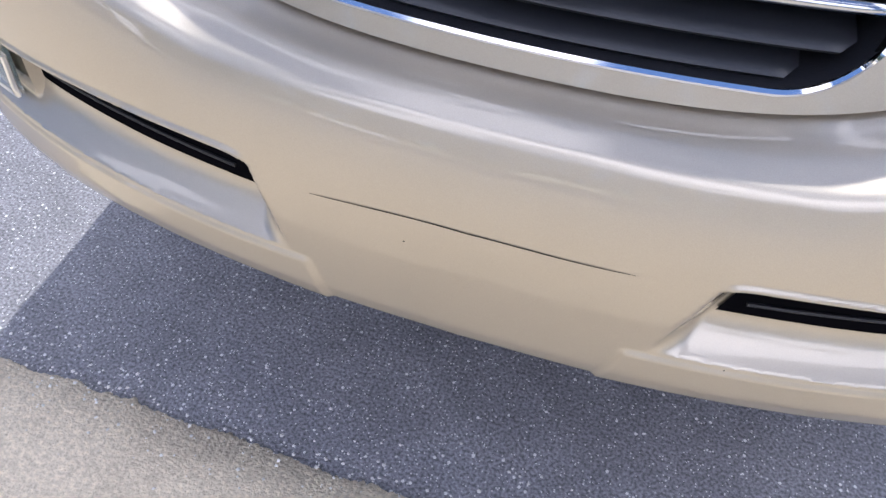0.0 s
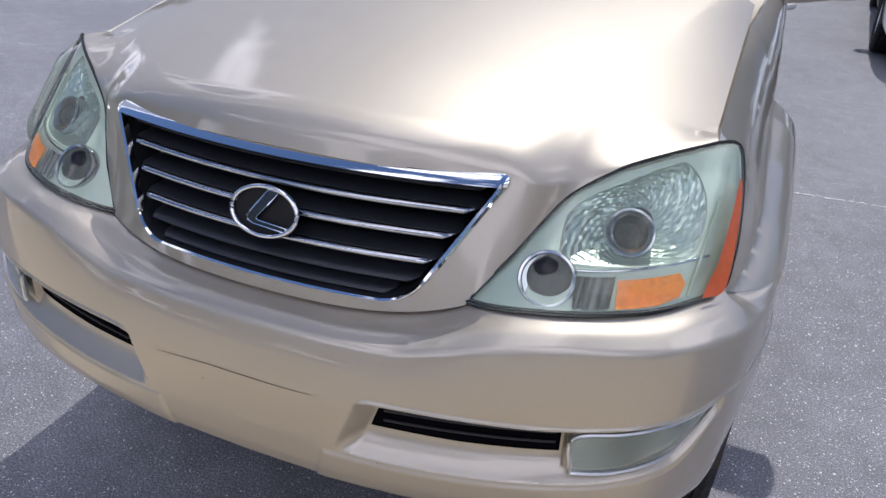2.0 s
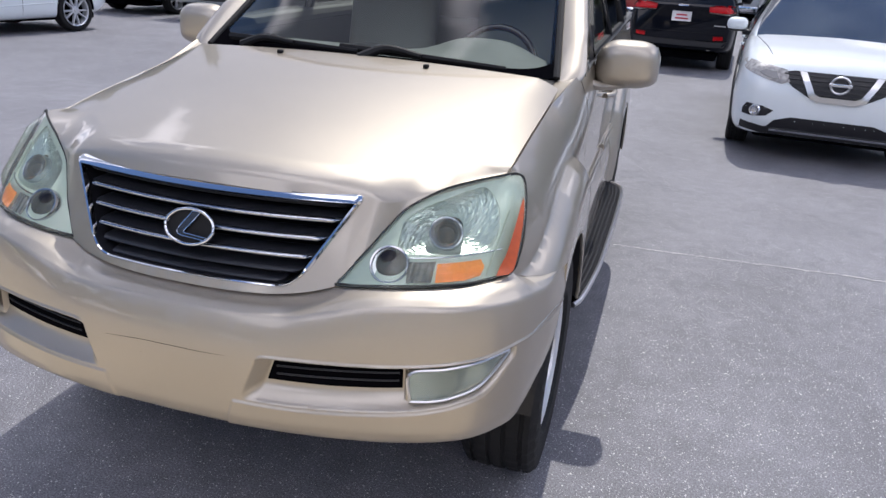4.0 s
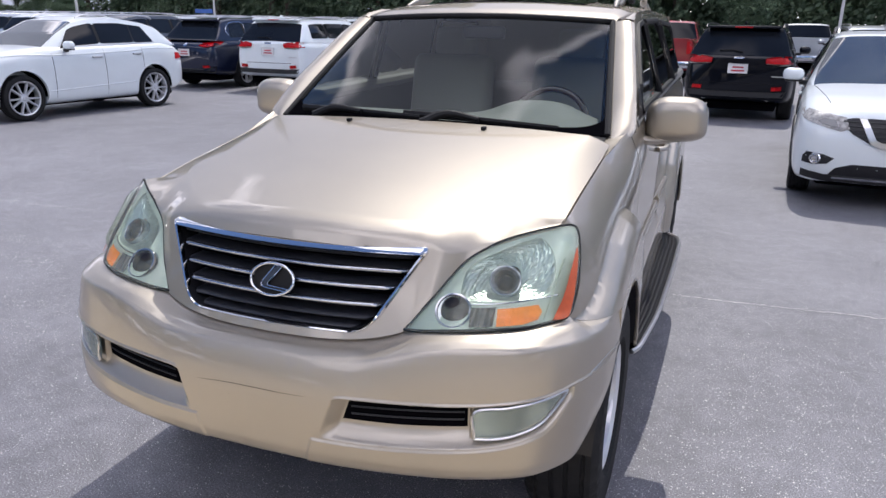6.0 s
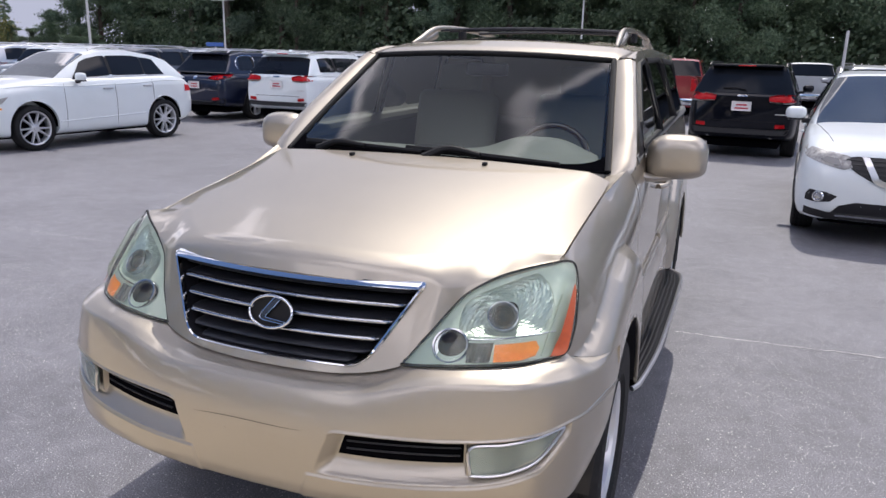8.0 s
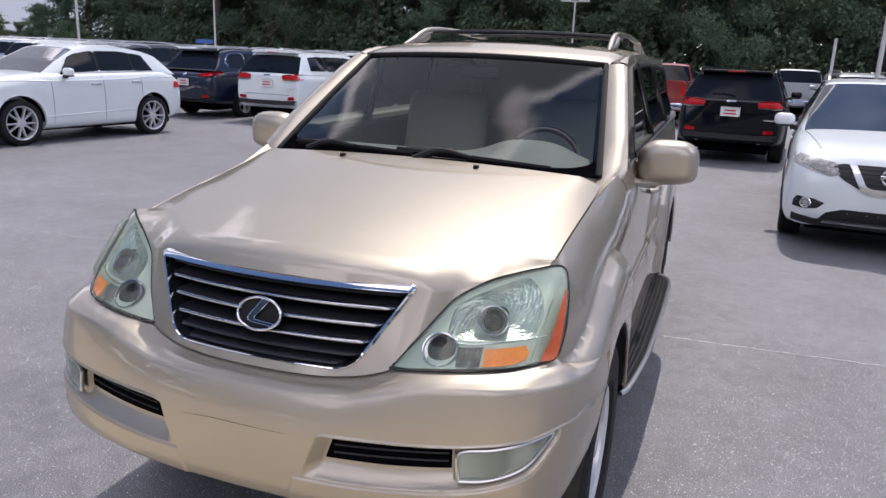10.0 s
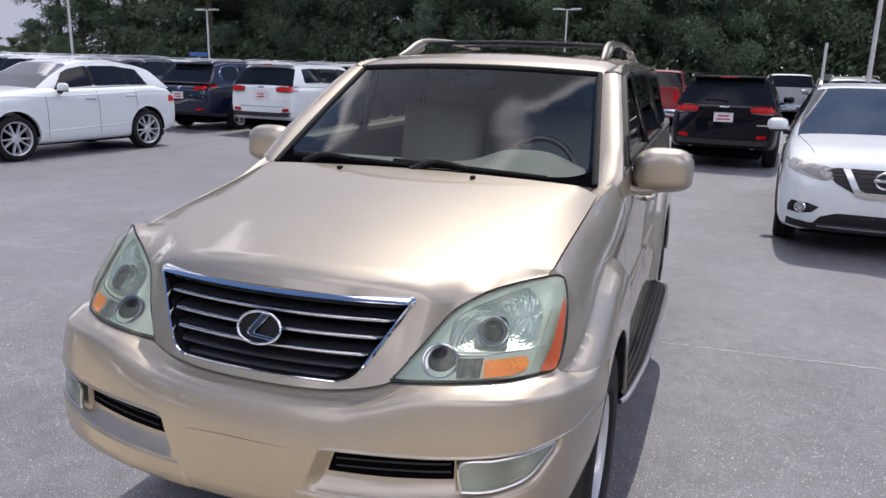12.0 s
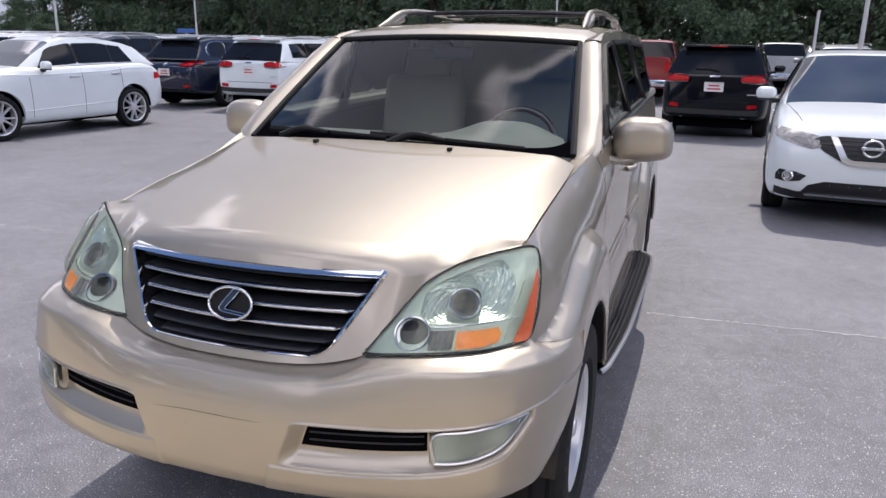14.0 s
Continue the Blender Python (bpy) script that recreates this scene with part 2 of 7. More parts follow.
M_REFLECTOR = material("lamp_reflector", (0.44, 0.52, 0.47), rough=0.30, metal=0.92, grain=0.1, grain_scale=70)
M_PROJECTOR = material("projector_glass", (0.010, 0.010, 0.012), rough=0.22, spec=0.22)
M_AMBER = material("amber_lens", (1.0, 0.29, 0.004), rough=0.4, coat=0.3, grain=0.12, grain_scale=60, bump=0.4, bump_scale=90)
M_AMBER_DARK = material("amber_marker", (0.46, 0.07, 0.004), rough=0.35, coat=0.3, grain=0.1, grain_scale=60)
M_LEATHER = material("beige_leather", (0.30, 0.285, 0.255), rough=0.55, stain=0.08, bump=0.15, bump_scale=120)
M_DASH = material("grey_dash", (0.15, 0.15, 0.142), rough=0.6, stain=0.06, bump=0.15, bump_scale=250)
M_DASHTOP = material("pale_dash_top", (0.155, 0.165, 0.155), rough=0.65, stain=0.06, bump=0.15, bump_scale=250)
M_DITCH = material("taupe_rubber", (0.11, 0.095, 0.085), rough=0.6, stain=0.1)
M_WOOD = material("dark_wood_rim", (0.06, 0.03, 0.02), rough=0.25, coat=0.6, stain=0.3, stain_scale=14)


# ---- mesh helpers ----
def link(name, bm, mat, parent=None, label="", smooth=True, angle=40):
    me = bpy.data.meshes.new(name)
    bmesh.ops.recalc_face_normals(bm, faces=bm.faces[:]) if len(bm.faces) < 4000 else None
    if smooth:
        lim = radians(angle)
        for e in bm.edges:
            if len(e.link_faces) == 2:
                e.smooth = e.calc_face_angle(0) < lim
        for f in bm.faces:
            f.smooth = True
    bm.to_mesh(me)
    bm.free()
    for mm in (mat if isinstance(mat, (list, tuple)) else (mat,)):
        me.materials.append(mm)
    ob = new(name, me)
    if parent is not None:
        ob.parent = parent
    if label:
        ob["label"] = label
    return ob


def part(name, bm, mat, parent, label="", smooth=True, angle=40):
    return link(name, bm, mat, parent, label, smooth, angle)


def thing(name, label, category, m=None, group="", kind=""):
    ob = new(name)
    ob.empty_display_size = 0.1
    if m is not None:
        ob.matrix_basis = m
    return tagged(ob, label, category, group, kind)


def smooth01(t):
    t = max(0.0, min(1.0, t))
    return t * t * (3 - 2 * t)


def catmull(points, n):
    """n points along a smooth curve through the given ones, even in the points' count."""
    P = [Vector(p) for p in points]
    P = [P[0] * 2 - P[1]] + P + [P[-1] * 2 - P[-2]]
    out = []
    seg = len(P) - 3
    for i in range(n):
        u = seg * i / (n - 1)
        k = min(int(u), seg - 1)
        t = u - k
        a, b, c, d = P[k:k + 4]
        out.append(0.5 * (2 * b + (c - a) * t + (2 * a - 5 * b + 4 * c - d) * t * t + (3 * b - a - 3 * c + d) * t ** 3))
    return out


def glide(x, xs, ys):
    """Like interp, but with a smooth slope through the keys."""
    n = len(xs)
    if x <= xs[0] or x >= xs[-1]:
        return float(ys[0] if x <= xs[0] else ys[-1])
    k = max(i for i in range(n - 1) if xs[i] <= x)
    d = [(ys[i + 1] - ys[i]) / (xs[i + 1] - xs[i]) for i in range(n - 1)]

    def slope(i):
        if i == 0 or i == n - 1:
            return d[min(i, n - 2)]
        return 0.0 if d[i - 1] * d[i] <= 0 else 2 * d[i - 1] * d[i] / (d[i - 1] + d[i])
    h = xs[k + 1] - xs[k]
    t = (x - xs[k]) / h
    return (ys[k] * (1 + 2 * t) * (1 - t) ** 2 + slope(k) * h * t * (1 - t) ** 2 + ys[k + 1] * t * t * (3 - 2 * t) + slope(k + 1) * h * t * t * (t - 1))


def interp(x, xs, ys):
    return float(np.interp(x, xs, ys))


def grid(fn, nu, nv, keep=None, bm=None, close_u=False):
    """A sheet from fn(u, v), u and v in 0..1."""
    bm = bm or bmesh.new()
    V = [[bm.verts.new(fn(i / nu, j / nv)) for j in range(nv + 1)] for i in range(nu + (0 if close_u else 1))]
    for i in range(nu):
        for j in range(nv):
            q = (V[i][j], V[(i + 1) % len(V)][j], V[(i + 1) % len(V)][j + 1], V[i][j + 1])
            if keep is None or keep((i + .5) / nu, (j + .5) / nv):
                try:
                    bm.faces.new(q)
                except ValueError:
                    pass
    lone = [v for v in bm.verts if not v.link_faces]
    bmesh.ops.delete(bm, geom=lone, context="VERTS") if lone else None
    return bm


def thicken(bm, depth):
    """Fold the open rim of a sheet inward along its normals, so that it has an edge with depth."""
    bm.normal_update()
    rim = [e for e in bm.edges if e.is_boundary]
    twin = {}
    for e in rim:
        for v in e.verts:
            if v not in twin:
                twin[v] = bm.verts.new(v.co - v.normal * depth)
    for e in rim:
        a, b = e.verts
        try:
            bm.faces.new((a, b, twin[b], twin[a]))
        except ValueError:
            pass
    return bm


def fill2d(outline, holes, step, fn):
    """A sheet with an exact outline: triangles over a flat outline with holes, carried to space by fn(u, v)."""
    from mathutils import geometry as mg
    loops = [outline] + list(holes)
    pts, edges = [], []
    for lp in loops:
        n0 = len(pts)
        for i, p in enumerate(lp):
            q = lp[(i + 1) % len(lp)]
            k = max(1, int(math.hypot(q[0] - p[0], q[1] - p[1]) / step))
            for s in range(k):
                pts.append((p[0] + (q[0] - p[0]) * s / k, p[1] + (q[1] - p[1]) * s / k))
        n1 = len(pts)
        edges += [(i, i + 1 if i + 1 < n1 else n0) for i in range(n0, n1)]
    xs, ys = [p[0] for p in outline], [p[1] for p in outline]
    poly = [np.array(lp) for lp in loops]

    def inside(x, y, lp):
        c = False
        j = len(lp) - 1
        for i in range(len(lp)):
            if (lp[i][1] > y) != (lp[j][1] > y) and x < (lp[j][0] - lp[i][0]) * (y - lp[i][1]) / (lp[j][1] - lp[i][1]) + lp[i][0]:
                c = not c
            j = i
        return c

    border = np.array(pts)
    x = min(xs) + step / 2
    row = 0
    while x < max(xs):
        y = min(ys) + step / 2 + (step / 2 if row % 2 else 0)
        while y < max(ys):
            if inside(x, y, outline) and not any(inside(x, y, h) for h in holes):
                if np.min((border[:, 0] - x) ** 2 + (border[:, 1] - y) ** 2) > (0.55 * step) ** 2:
                    pts.append((x, y))
            y += step
        x += step * 0.87
        row += 1
    vs, _, fs, _, _, _ = mg.delaunay_2d_cdt([Vector(p) for p in pts], edges, [], 0, 1e-6)
    bm = bmesh.new()
    V = [bm.verts.new(fn(p.x, p.y)) for p in vs]
    for f in fs:
        c = sum((Vector(vs[i]) for i in f), Vector((0, 0))) / len(f)
        if inside(c.x, c.y, outline) and not any(inside(c.x, c.y, h) for h in holes):
            try:
                bm.faces.new([V[i] for i in f])
            except ValueError:
                pass
    lone = [v for v in bm.verts if not v.link_faces]
    bmesh.ops.delete(bm, geom=lone, context="VERTS") if lone else None
    return bm


def mirrored(bm):
    for v in bm.verts:
        v.co.x = -v.co.x
    bmesh.ops.reverse_faces(bm, faces=bm.faces[:])
    return bm


def tube(points, radius, sides=8, closed=False, bm=None, flat=1.0, up=None):
    """A round or flattened rod along points; radius may be a list."""
    bm = bm or bmesh.new()
    P = [Vector(p) for p in points]
    n = len(P)
    rings = []
    for i, p in enumerate(P):
        a = P[(i - 1) % n] if closed or i > 0 else p
        b = P[(i + 1) % n] if closed or i < n - 1 else p
        t = (b - a).normalized()
        ref = Vector(up) if up is not None else (Vector((0, 0, 1)) if abs(t.z) < 0.9 else Vector((0, 1, 0)))
        s = t.cross(ref).normalized()
        w = s.cross(t).normalized()
        r = radius[i] if isinstance(radius, (list, tuple)) else radius
        rings.append([bm.verts.new(p + s * math.cos(2 * math.pi * k / sides) * r + w * math.sin(2 * math.pi * k / sides) * r * flat) for k in range(sides)])
    for i in range(n if closed else n - 1):
        A, B = rings[i], rings[(i + 1) % n]
        for k in range(sides):
            bm.faces.new((A[k], A[(k + 1) % sides], B[(k + 1) % sides], B[k]))
    if not closed:
        bm.faces.new(rings[0][::-1])
        bm.faces.new(rings[-1])
    return bm


def box(cx, cy, cz, sx, sy, sz, bevel=0.0, seg=2, bm=None, m=None):
    bm2 = bmesh.new()
    bmesh.ops.create_cube(bm2, size=1.0)
    for v in bm2.verts:
        v.co = Vector((cx + v.co.x * sx, cy + v.co.y * sy, cz + v.co.z * sz))
    if bevel:
        bmesh.ops.bevel(bm2, geom=bm2.edges[:], offset=bevel, segments=seg, affect="EDGES", profile=0.5)
    if m is not None:
        bmesh.ops.transform(bm2, matrix=m, verts=bm2.verts[:])
    if bm is None:
        return bm2
    me = bpy.data.meshes.new("tmp")
    bm2.to_mesh(me)
    bm2.free()
    bm.from_mesh(me)
    bpy.data.meshes.remove(me)
    return bm


def lathe(profile, sides, m=None, bm=None, caps=False):
    """Turn a profile of (radius, height) round the z axis; m places it."""
    bm = bm or bmesh.new()
    m = m or Matrix()
    rings = []
    for r, h in profile:
        rings.append([bm.verts.new(m @ Vector((r * math.cos(2 * math.pi * k / sides), r * math.sin(2 * math.pi * k / sides), h))) for k in range(sides)])
    for A, B in zip(rings, rings[1:]):
        for k in range(sides):
            try:
                bm.faces.new((A[k], A[(k + 1) % sides], B[(k + 1) % sides], B[k]))
            except ValueError:
                pass
    for R in (rings[0], rings[-1]) if caps else ():
        if (R[0].co - R[sides // 2].co).length > 1e-5:
            bm.faces.new(R)
    bmesh.ops.remove_doubles(bm, verts=bm.verts[:], dist=1e-6)
    return bm


# ---- ground ----
def ground():
    bm = bmesh.new()
    def f(u, v):
        a = lambda t: math.copysign(abs(2 * t - 1) ** 3, 2 * t - 1) * 400
        return Vector((a(u), a(v), 0))
    grid(f, 40, 40, bm=bm)
    tagged(link("ground", bm, M_ASPHALT), "weathered grey asphalt car park with pale stone chips", "ground", kind="structure")
    bm = bmesh.new()
    rng = random.Random(4)
    N = 2600
    top, low = [], []
    for i in range(N + 1):
        x = -9 + 18 * i / N
        y = -0.172 + 0.004 * math.sin(x * 7.3) + 0.003 * math.sin(x * 31 + 2 * math.sin(x * 9)) + rng.gauss(0, 0.0022)
        top.append((bm.verts.new((x, y - 0.004, 0.012)), bm.verts.new((x, y, 0.0))))
        low.append(bm.verts.new((x, -0.30, 0.012)))
    for i in range(N):
        bm.faces.new((top[i][0], low[i], low[i + 1], top[i + 1][0]))
        bm.faces.new((top[i][1], top[i][0], top[i + 1][0], top[i + 1][1]))
    for i in range(36):
        for j in range(28):
            q = [bm.verts.new((-9 + 0.5 * (i + a), -0.30 - 0.5 * (j + b), 0.012)) for a, b in ((0, 0), (0, 1), (1, 1), (1, 0))]
            bm.faces.new(q)
    tagged(link("pavement", bm, M_CONCRETE), "tan worn concrete apron beside the asphalt", "pavement", kind="structure")


def loose_stones():
    """Pebbles and grit that lie on the asphalt and the concrete round the car's nose."""
    rng = random.Random(5)
    verts, faces = [], []
    # drifts of grit: middle, spread along and across, share
    drifts = [(-4.7, 3.27, 0.55, 0.025), (-4.0, 2.36, 0.45, 0.05), (-3.3, 2.0, 0.35, 0.10), (-2.9, 1.35, 0.40, 0.09), (-2.4, 1.05, 0.35, 0.08), (1.9, 1.2, 0.50, 0.10), (1.7, 0.75, 0.45, 0.12), (2.2, 1.7, 0.6, 0.12), (1.5, 0.35, 0.4, 0.15)]
    for n in range(9000):
        if n < 1200:
            x, y = rng.uniform(-1.6, 1.3), rng.gauss(-0.16, 0.06)
        elif n < 5200:
            cx, cy, sx, sy = drifts[n % len(drifts)]
            x, y = rng.gauss(cx, sx), rng.gauss(cy, sy)
        elif n < 7000:
            x, y = rng.uniform(1.0, 3.2), rng.uniform(-0.1, 3.0)
        else:
            x, y = rng.uniform(-4.0, 5.0), rng.uniform(-0.9, 4.5)
        z0 = 0.0 if y > -0.16 else 0.012
        r = 0.0012 + 0.0030 * rng.random() ** 3
        a0 = rng.uniform(0, 6.28)
        i = len(verts)
        for k in range(5):
            q = r * rng.uniform(0.7, 1.3)
            verts.append((x + q * math.cos(a0 + k * 1.2566), y + q * math.sin(a0 + k * 1.2566), z0))
        verts.append((x + rng.uniform(-.3, .3) * r, y + rng.uniform(-.3, .3) * r, z0 + r * rng.uniform(0.6, 1.1)))
        faces += [(i + k, i + (k + 1) % 5, i + 5) for k in range(5)]
    me = bpy.data.meshes.new("grit")
    me.from_pydata(verts, [], faces)
    me.materials.append(material("pale_grit", (0.62, 0.60, 0.57), rough=0.6, grain=0.3, grain_scale=30))
    tagged(new("grit", me), "loose pale grit and pebbles on the asphalt", "gravel", kind="stuff")


def sealed_cracks():
    """Thin pale crack lines across the lot."""
    rng = random.Random(8)
    M_CRACK = material("dusty_crack", (0.66, 0.64, 0.62), rough=0.9, grain=0.4, grain_scale=30)
    for pts in ([(1.0, 3.07), (1.6, 3.10), (2.2, 3.14), (4.0, 3.22), (8.0, 3.5)], [(2.2, 1.2), (2.9, 1.5), (4.2, 1.55)]):
        bm = bmesh.new()
        prev = None
        for p in catmull([(a, b, 0.004) for a, b in pts], 160):
            w = 0.006 * rng.uniform(0.2, 1.0)
            o = rng.gauss(0, 0.006)
            a, b = bm.verts.new((p.x, p.y + o - w, 0.004)), bm.verts.new((p.x, p.y + o + w, 0.004))
            if prev:
                bm.faces.new((prev[0], a, b, prev[1]))
            prev = (a, b)
        tagged(link("crack", bm, M_CRACK), "thin pale crack line in the asphalt", "crack", kind="structure")


ground()
loose_stones()
sealed_cracks()


# ---- the champagne SUV: nose at y = 0, centre line x = 0, facing -y ----
AXLE_F, AXLE_R, WHEEL_R = 0.71, 3.50, 0.388
suv = thing("suv", "champagne beige metallic SUV parked on asphalt with scratched bumper", "car")


def nose_y(x, z):
    return -0.05 + 0.427 * (z - 0.85) + 0.31 * x * x


def lens_y(x, z):
    u, v = x - 0.4, z - 0.88
    return 0.013 - 0.611 * u + 2.289 * u * u + 1.127 * v - 0.332 * u * v


LAMP_TOP = [(0.400, 0.879), (0.431, 0.922), (0.462, 0.962), (0.495, 1.010), (0.535, 1.058), (0.610, 1.101), (0.685, 1.123), (0.756, 1.134)]
LAMP_SIDE = [(0.756, 1.134), (0.785, 1.132), (0.803, 1.113), (0.819, 1.055), (0.827, 0.990), (0.827, 0.930), (0.818, 0.914)]
LAMP_LOW = [(0.818, 0.914), (0.777, 0.911), (0.725, 0.908), (0.636, 0.909), (0.530, 0.902), (0.400, 0.879)]


def flat_curve(pts, n):
    return [(p.x, p.y) for p in catmull([(a, b, 0) for a, b in pts], n)]


def lens_pt(x, z, off=0.0):
    """A place on the lens, which swells outward away from its rim; off goes inward."""
    e = min(math.hypot(x - a, z - b) for a, b in LAMP_OUTLINE)
    k = 0.032 * smooth01(e / 0.045) * smooth01((x - 0.58) / 0.15) * smooth01((z - 0.925) / 0.05) * (1 - 0.75 * smooth01((x - 0.755) / 0.035))
    return Vector((x + 0.62 * k - 0.75 * min(0.0, off) * smooth01((x - 0.72) / 0.06), lens_y(x, z) + off - 0.70 * k, z + 0.15 * k))


LAMP_EDGE = flat_curve(LAMP_TOP, 40)
LAMP_OUTLINE = LAMP_EDGE[:-1] + flat_curve(LAMP_SIDE, 24)[:-1] + flat_curve(LAMP_LOW, 24)[:-1]
EDGE_X, EDGE_Z = [p[0] for p in LAMP_EDGE], [p[1] for p in LAMP_EDGE]


def surround_low(x):
    return 0.838 + 1.4 * x ** 4


def frame_outline(grow=0.0, n=16):
    """The grille opening in x and z, a trapezium with rounded corners."""
    w1, w2, zt, zb = 0.437 + grow, 0.298 + grow * 0.8, 1.098 + grow, 0.856 - grow
    corners = [((-w1, zt - 0.008), 0.022), ((w1, zt - 0.008), 0.022), ((w2, zb + 0.004), 0.060), ((-w2, zb + 0.004), 0.060)]
    out = []
    for i, (c, r) in enumerate(corners):
        a, b = Vector(corners[i - 1][0]), Vector(corners[(i + 1) % 4][0])
        c = Vector(c)
        p, q = c + (a - c).normalized() * r, c + (b - c).normalized() * r
        for k in range(n + 1):
            t = k / n
            out.append(tuple(p * (1 - t) ** 2 + c * 2 * t * (1 - t) + q * t * t))
    fine = []
    for i, a in enumerate(out):
        b = out[(i + 1) % len(out)]
        k = max(1, int(math.hypot(b[0] - a[0], b[1] - a[1]) / 0.012))
        fine += [(a[0] + (b[0] - a[0]) * j / k, a[1] + (b[1] - a[1]) * j / k) for j in range(k)]
    return fine


def in_poly(x, y, lp):
    c = False
    j = len(lp) - 1
    for i in range(len(lp)):
        if (lp[i][1] > y) != (lp[j][1] > y) and x < (lp[j][0] - lp[i][0]) * (y - lp[i][1]) / (lp[j][1] - lp[i][1]) + lp[i][0]:
            c = not c
        j = i
    return c


def hood_raw(xi, s):
    """xi -1..1 across; s 0..1 nose face, 1..2 the rounded lip, 2..3 the top, back to the cowl. x, y, z without crown or crease."""
    ax = abs(xi)
    x0 = ax * 0.756
    if x0 <= 0.40:
        zb = surround_low(x0)
        yb = nose_y(x0, zb)
    else:
        zb = interp(x0, EDGE_X, EDGE_Z)
        yb = lens_y(x0, zb)
        k = smooth01((x0 - 0.40) / 0.05)
        yb = yb * k + nose_y(x0, zb) * (1 - k)
    kk = smooth01((x0 - 0.40) / 0.22)
    zk = 1.128 * (1 - kk) + (zb + 0.014) * kk
    yk = (0.066 + 0.31 * x0 * x0 + 0.32 * x0 ** 4) * (1 - kk) + (yb + 0.016) * kk
    yk = max(yk, yb + 0.008)
    zk = max(zk, zb + 0.010)
    yq, zq = 1.115 + 0.042 * x0 * x0, 1.303 - 0.032 * x0 * x0
    B, K, Q = Vector((yb, zb)), Vector((yk, zk)), Vector((yq, zq))
    off = 0.055 + 0.09 * smooth01((x0 - 0.34) / 0.26) * (1 - 0.80 * smooth01((x0 - 0.60) / 0.15))
    T = K + Vector((off, 0.0265 + 0.008 * kk + 0.30 * (off - 0.055)))
    v = max(0.0, s - 2)
    C = T + Vector((0.45, 0.084))
    p = T * (1 - v) ** 2 + C * 2 * v * (1 - v) + Q * v * v
    return x0, v, B, K, p


EDGE_Y = [0.05, 0.20, 0.389, 0.565, 0.693, 0.832, 0.986, 1.137, 1.278]
HOOD_EDGE_Z = [1.045, 1.082, 1.124, 1.158, 1.179, 1.200, 1.224, 1.254, 1.283]


def hood_side(y):
    """x of the gap between hood and fender."""
    return 0.750 + 0.0205 * max(0.0, min(1.0, (y - 0.39) / 0.75))


def crease_x(y):
    return glide(y, [0.0, 0.075, 0.18, 0.315, 0.445, 0.655, 0.88, 1.1], [0.438, 0.448, 0.470, 0.509, 0.543, 0.588, 0.634, 0.690])


def hood_terms(x, y):
    return [x ** i * y ** j for i in (0, 2) for j in (0, 1, 2, 3) if i < 2 or j < 2]


HOOD_ROWS, HOOD_VALS = [], []
for _i in range(31):
    for _j in range(25):
        _x, _v, _b, _k, _p = hood_raw(_i / 30, 2 + _j / 24)
        if _x < crease_x(_p.x) + 0.02:
            _w = 2.0 if _j > 22 or _j < 2 else 1.0
            HOOD_ROWS.append([_w * q for q in hood_terms(_x, _p.x)])
            HOOD_VALS.append(_w * _p.y)
HOOD_FIT = np.linalg.lstsq(np.array(HOOD_ROWS), np.array(HOOD_VALS), rcond=None)[0]


def hood_top(x, y):
    """Gently crowned middle; outside a crease the sheet falls away to the fender."""
    xc, xe = crease_x(y), hood_side(y)
    soft = 0.006 + 0.035 * smooth01((0.34 - y) / 0.20)

    def over(q):
        return (math.sqrt((q - xc) ** 2 + soft * soft) + (q - xc)) / 2
    xs = x - over(x)
    inner = float(np.dot(HOOD_FIT, hood_terms(xs, y))) + 0.006 * (1 - (xs / 0.6) ** 2) * smooth01((y - 0.12) / 0.3)
    q = over(x) / over(xe)
    drop = max(0.0, inner - glide(y, EDGE_Y, HOOD_EDGE_Z))
    return inner - drop * (0.72 * q + 0.28 * q ** 2.2)


def hood_point(xi, s):
    x0, v, B, K, P = hood_raw(xi, s)
    ax = abs(xi)
    if s > 2:
        y = P.x
        x = x0 + ax ** 3 * (hood_side(y) - 0.756)
        z = hood_top(x, y)
    else:
        _, _, _, _, T = hood_raw(xi, 2.0)
        xt = x0 + ax ** 3 * (hood_side(T.x) - 0.756)
        x = x0 + (xt - x0) * smooth01(s - 1)
        T = Vector((T.x, hood_top(xt, T.x)))
        K = Vector((K.x, max(B.y + 0.004, T.y - 0.30 * (T.x - K.x))))
        d1 = K - B
        F = K - d1.normalized() * min(0.030, d1.length * 0.6)
        # above the headlight the sheet rolls over in one wide round
        roll = 0.55 * smooth01((x0 - 0.43) / 0.18)
        if roll > 0:
            d = max(0.016, min(0.8 * (T.x - B.x), (T.y - 0.30 * (T.x - B.x) - B.y) / 0.55))
            K2 = Vector((B.x + d, B.y + 0.85 * d))
            K = K.lerp(K2, roll)
            F = F.lerp(B.lerp(K2, 0.12), roll)
        if s <= 1:
            p = B + (F - B) * s
        else:
            t = s - 1
            p = F * (1 - t) ** 2 + K * 2 * t * (1 - t) + T * t * t
        y, z = p.x, p.y
    return Vector((math.copysign(x, xi) if xi else 0.0, y, z))


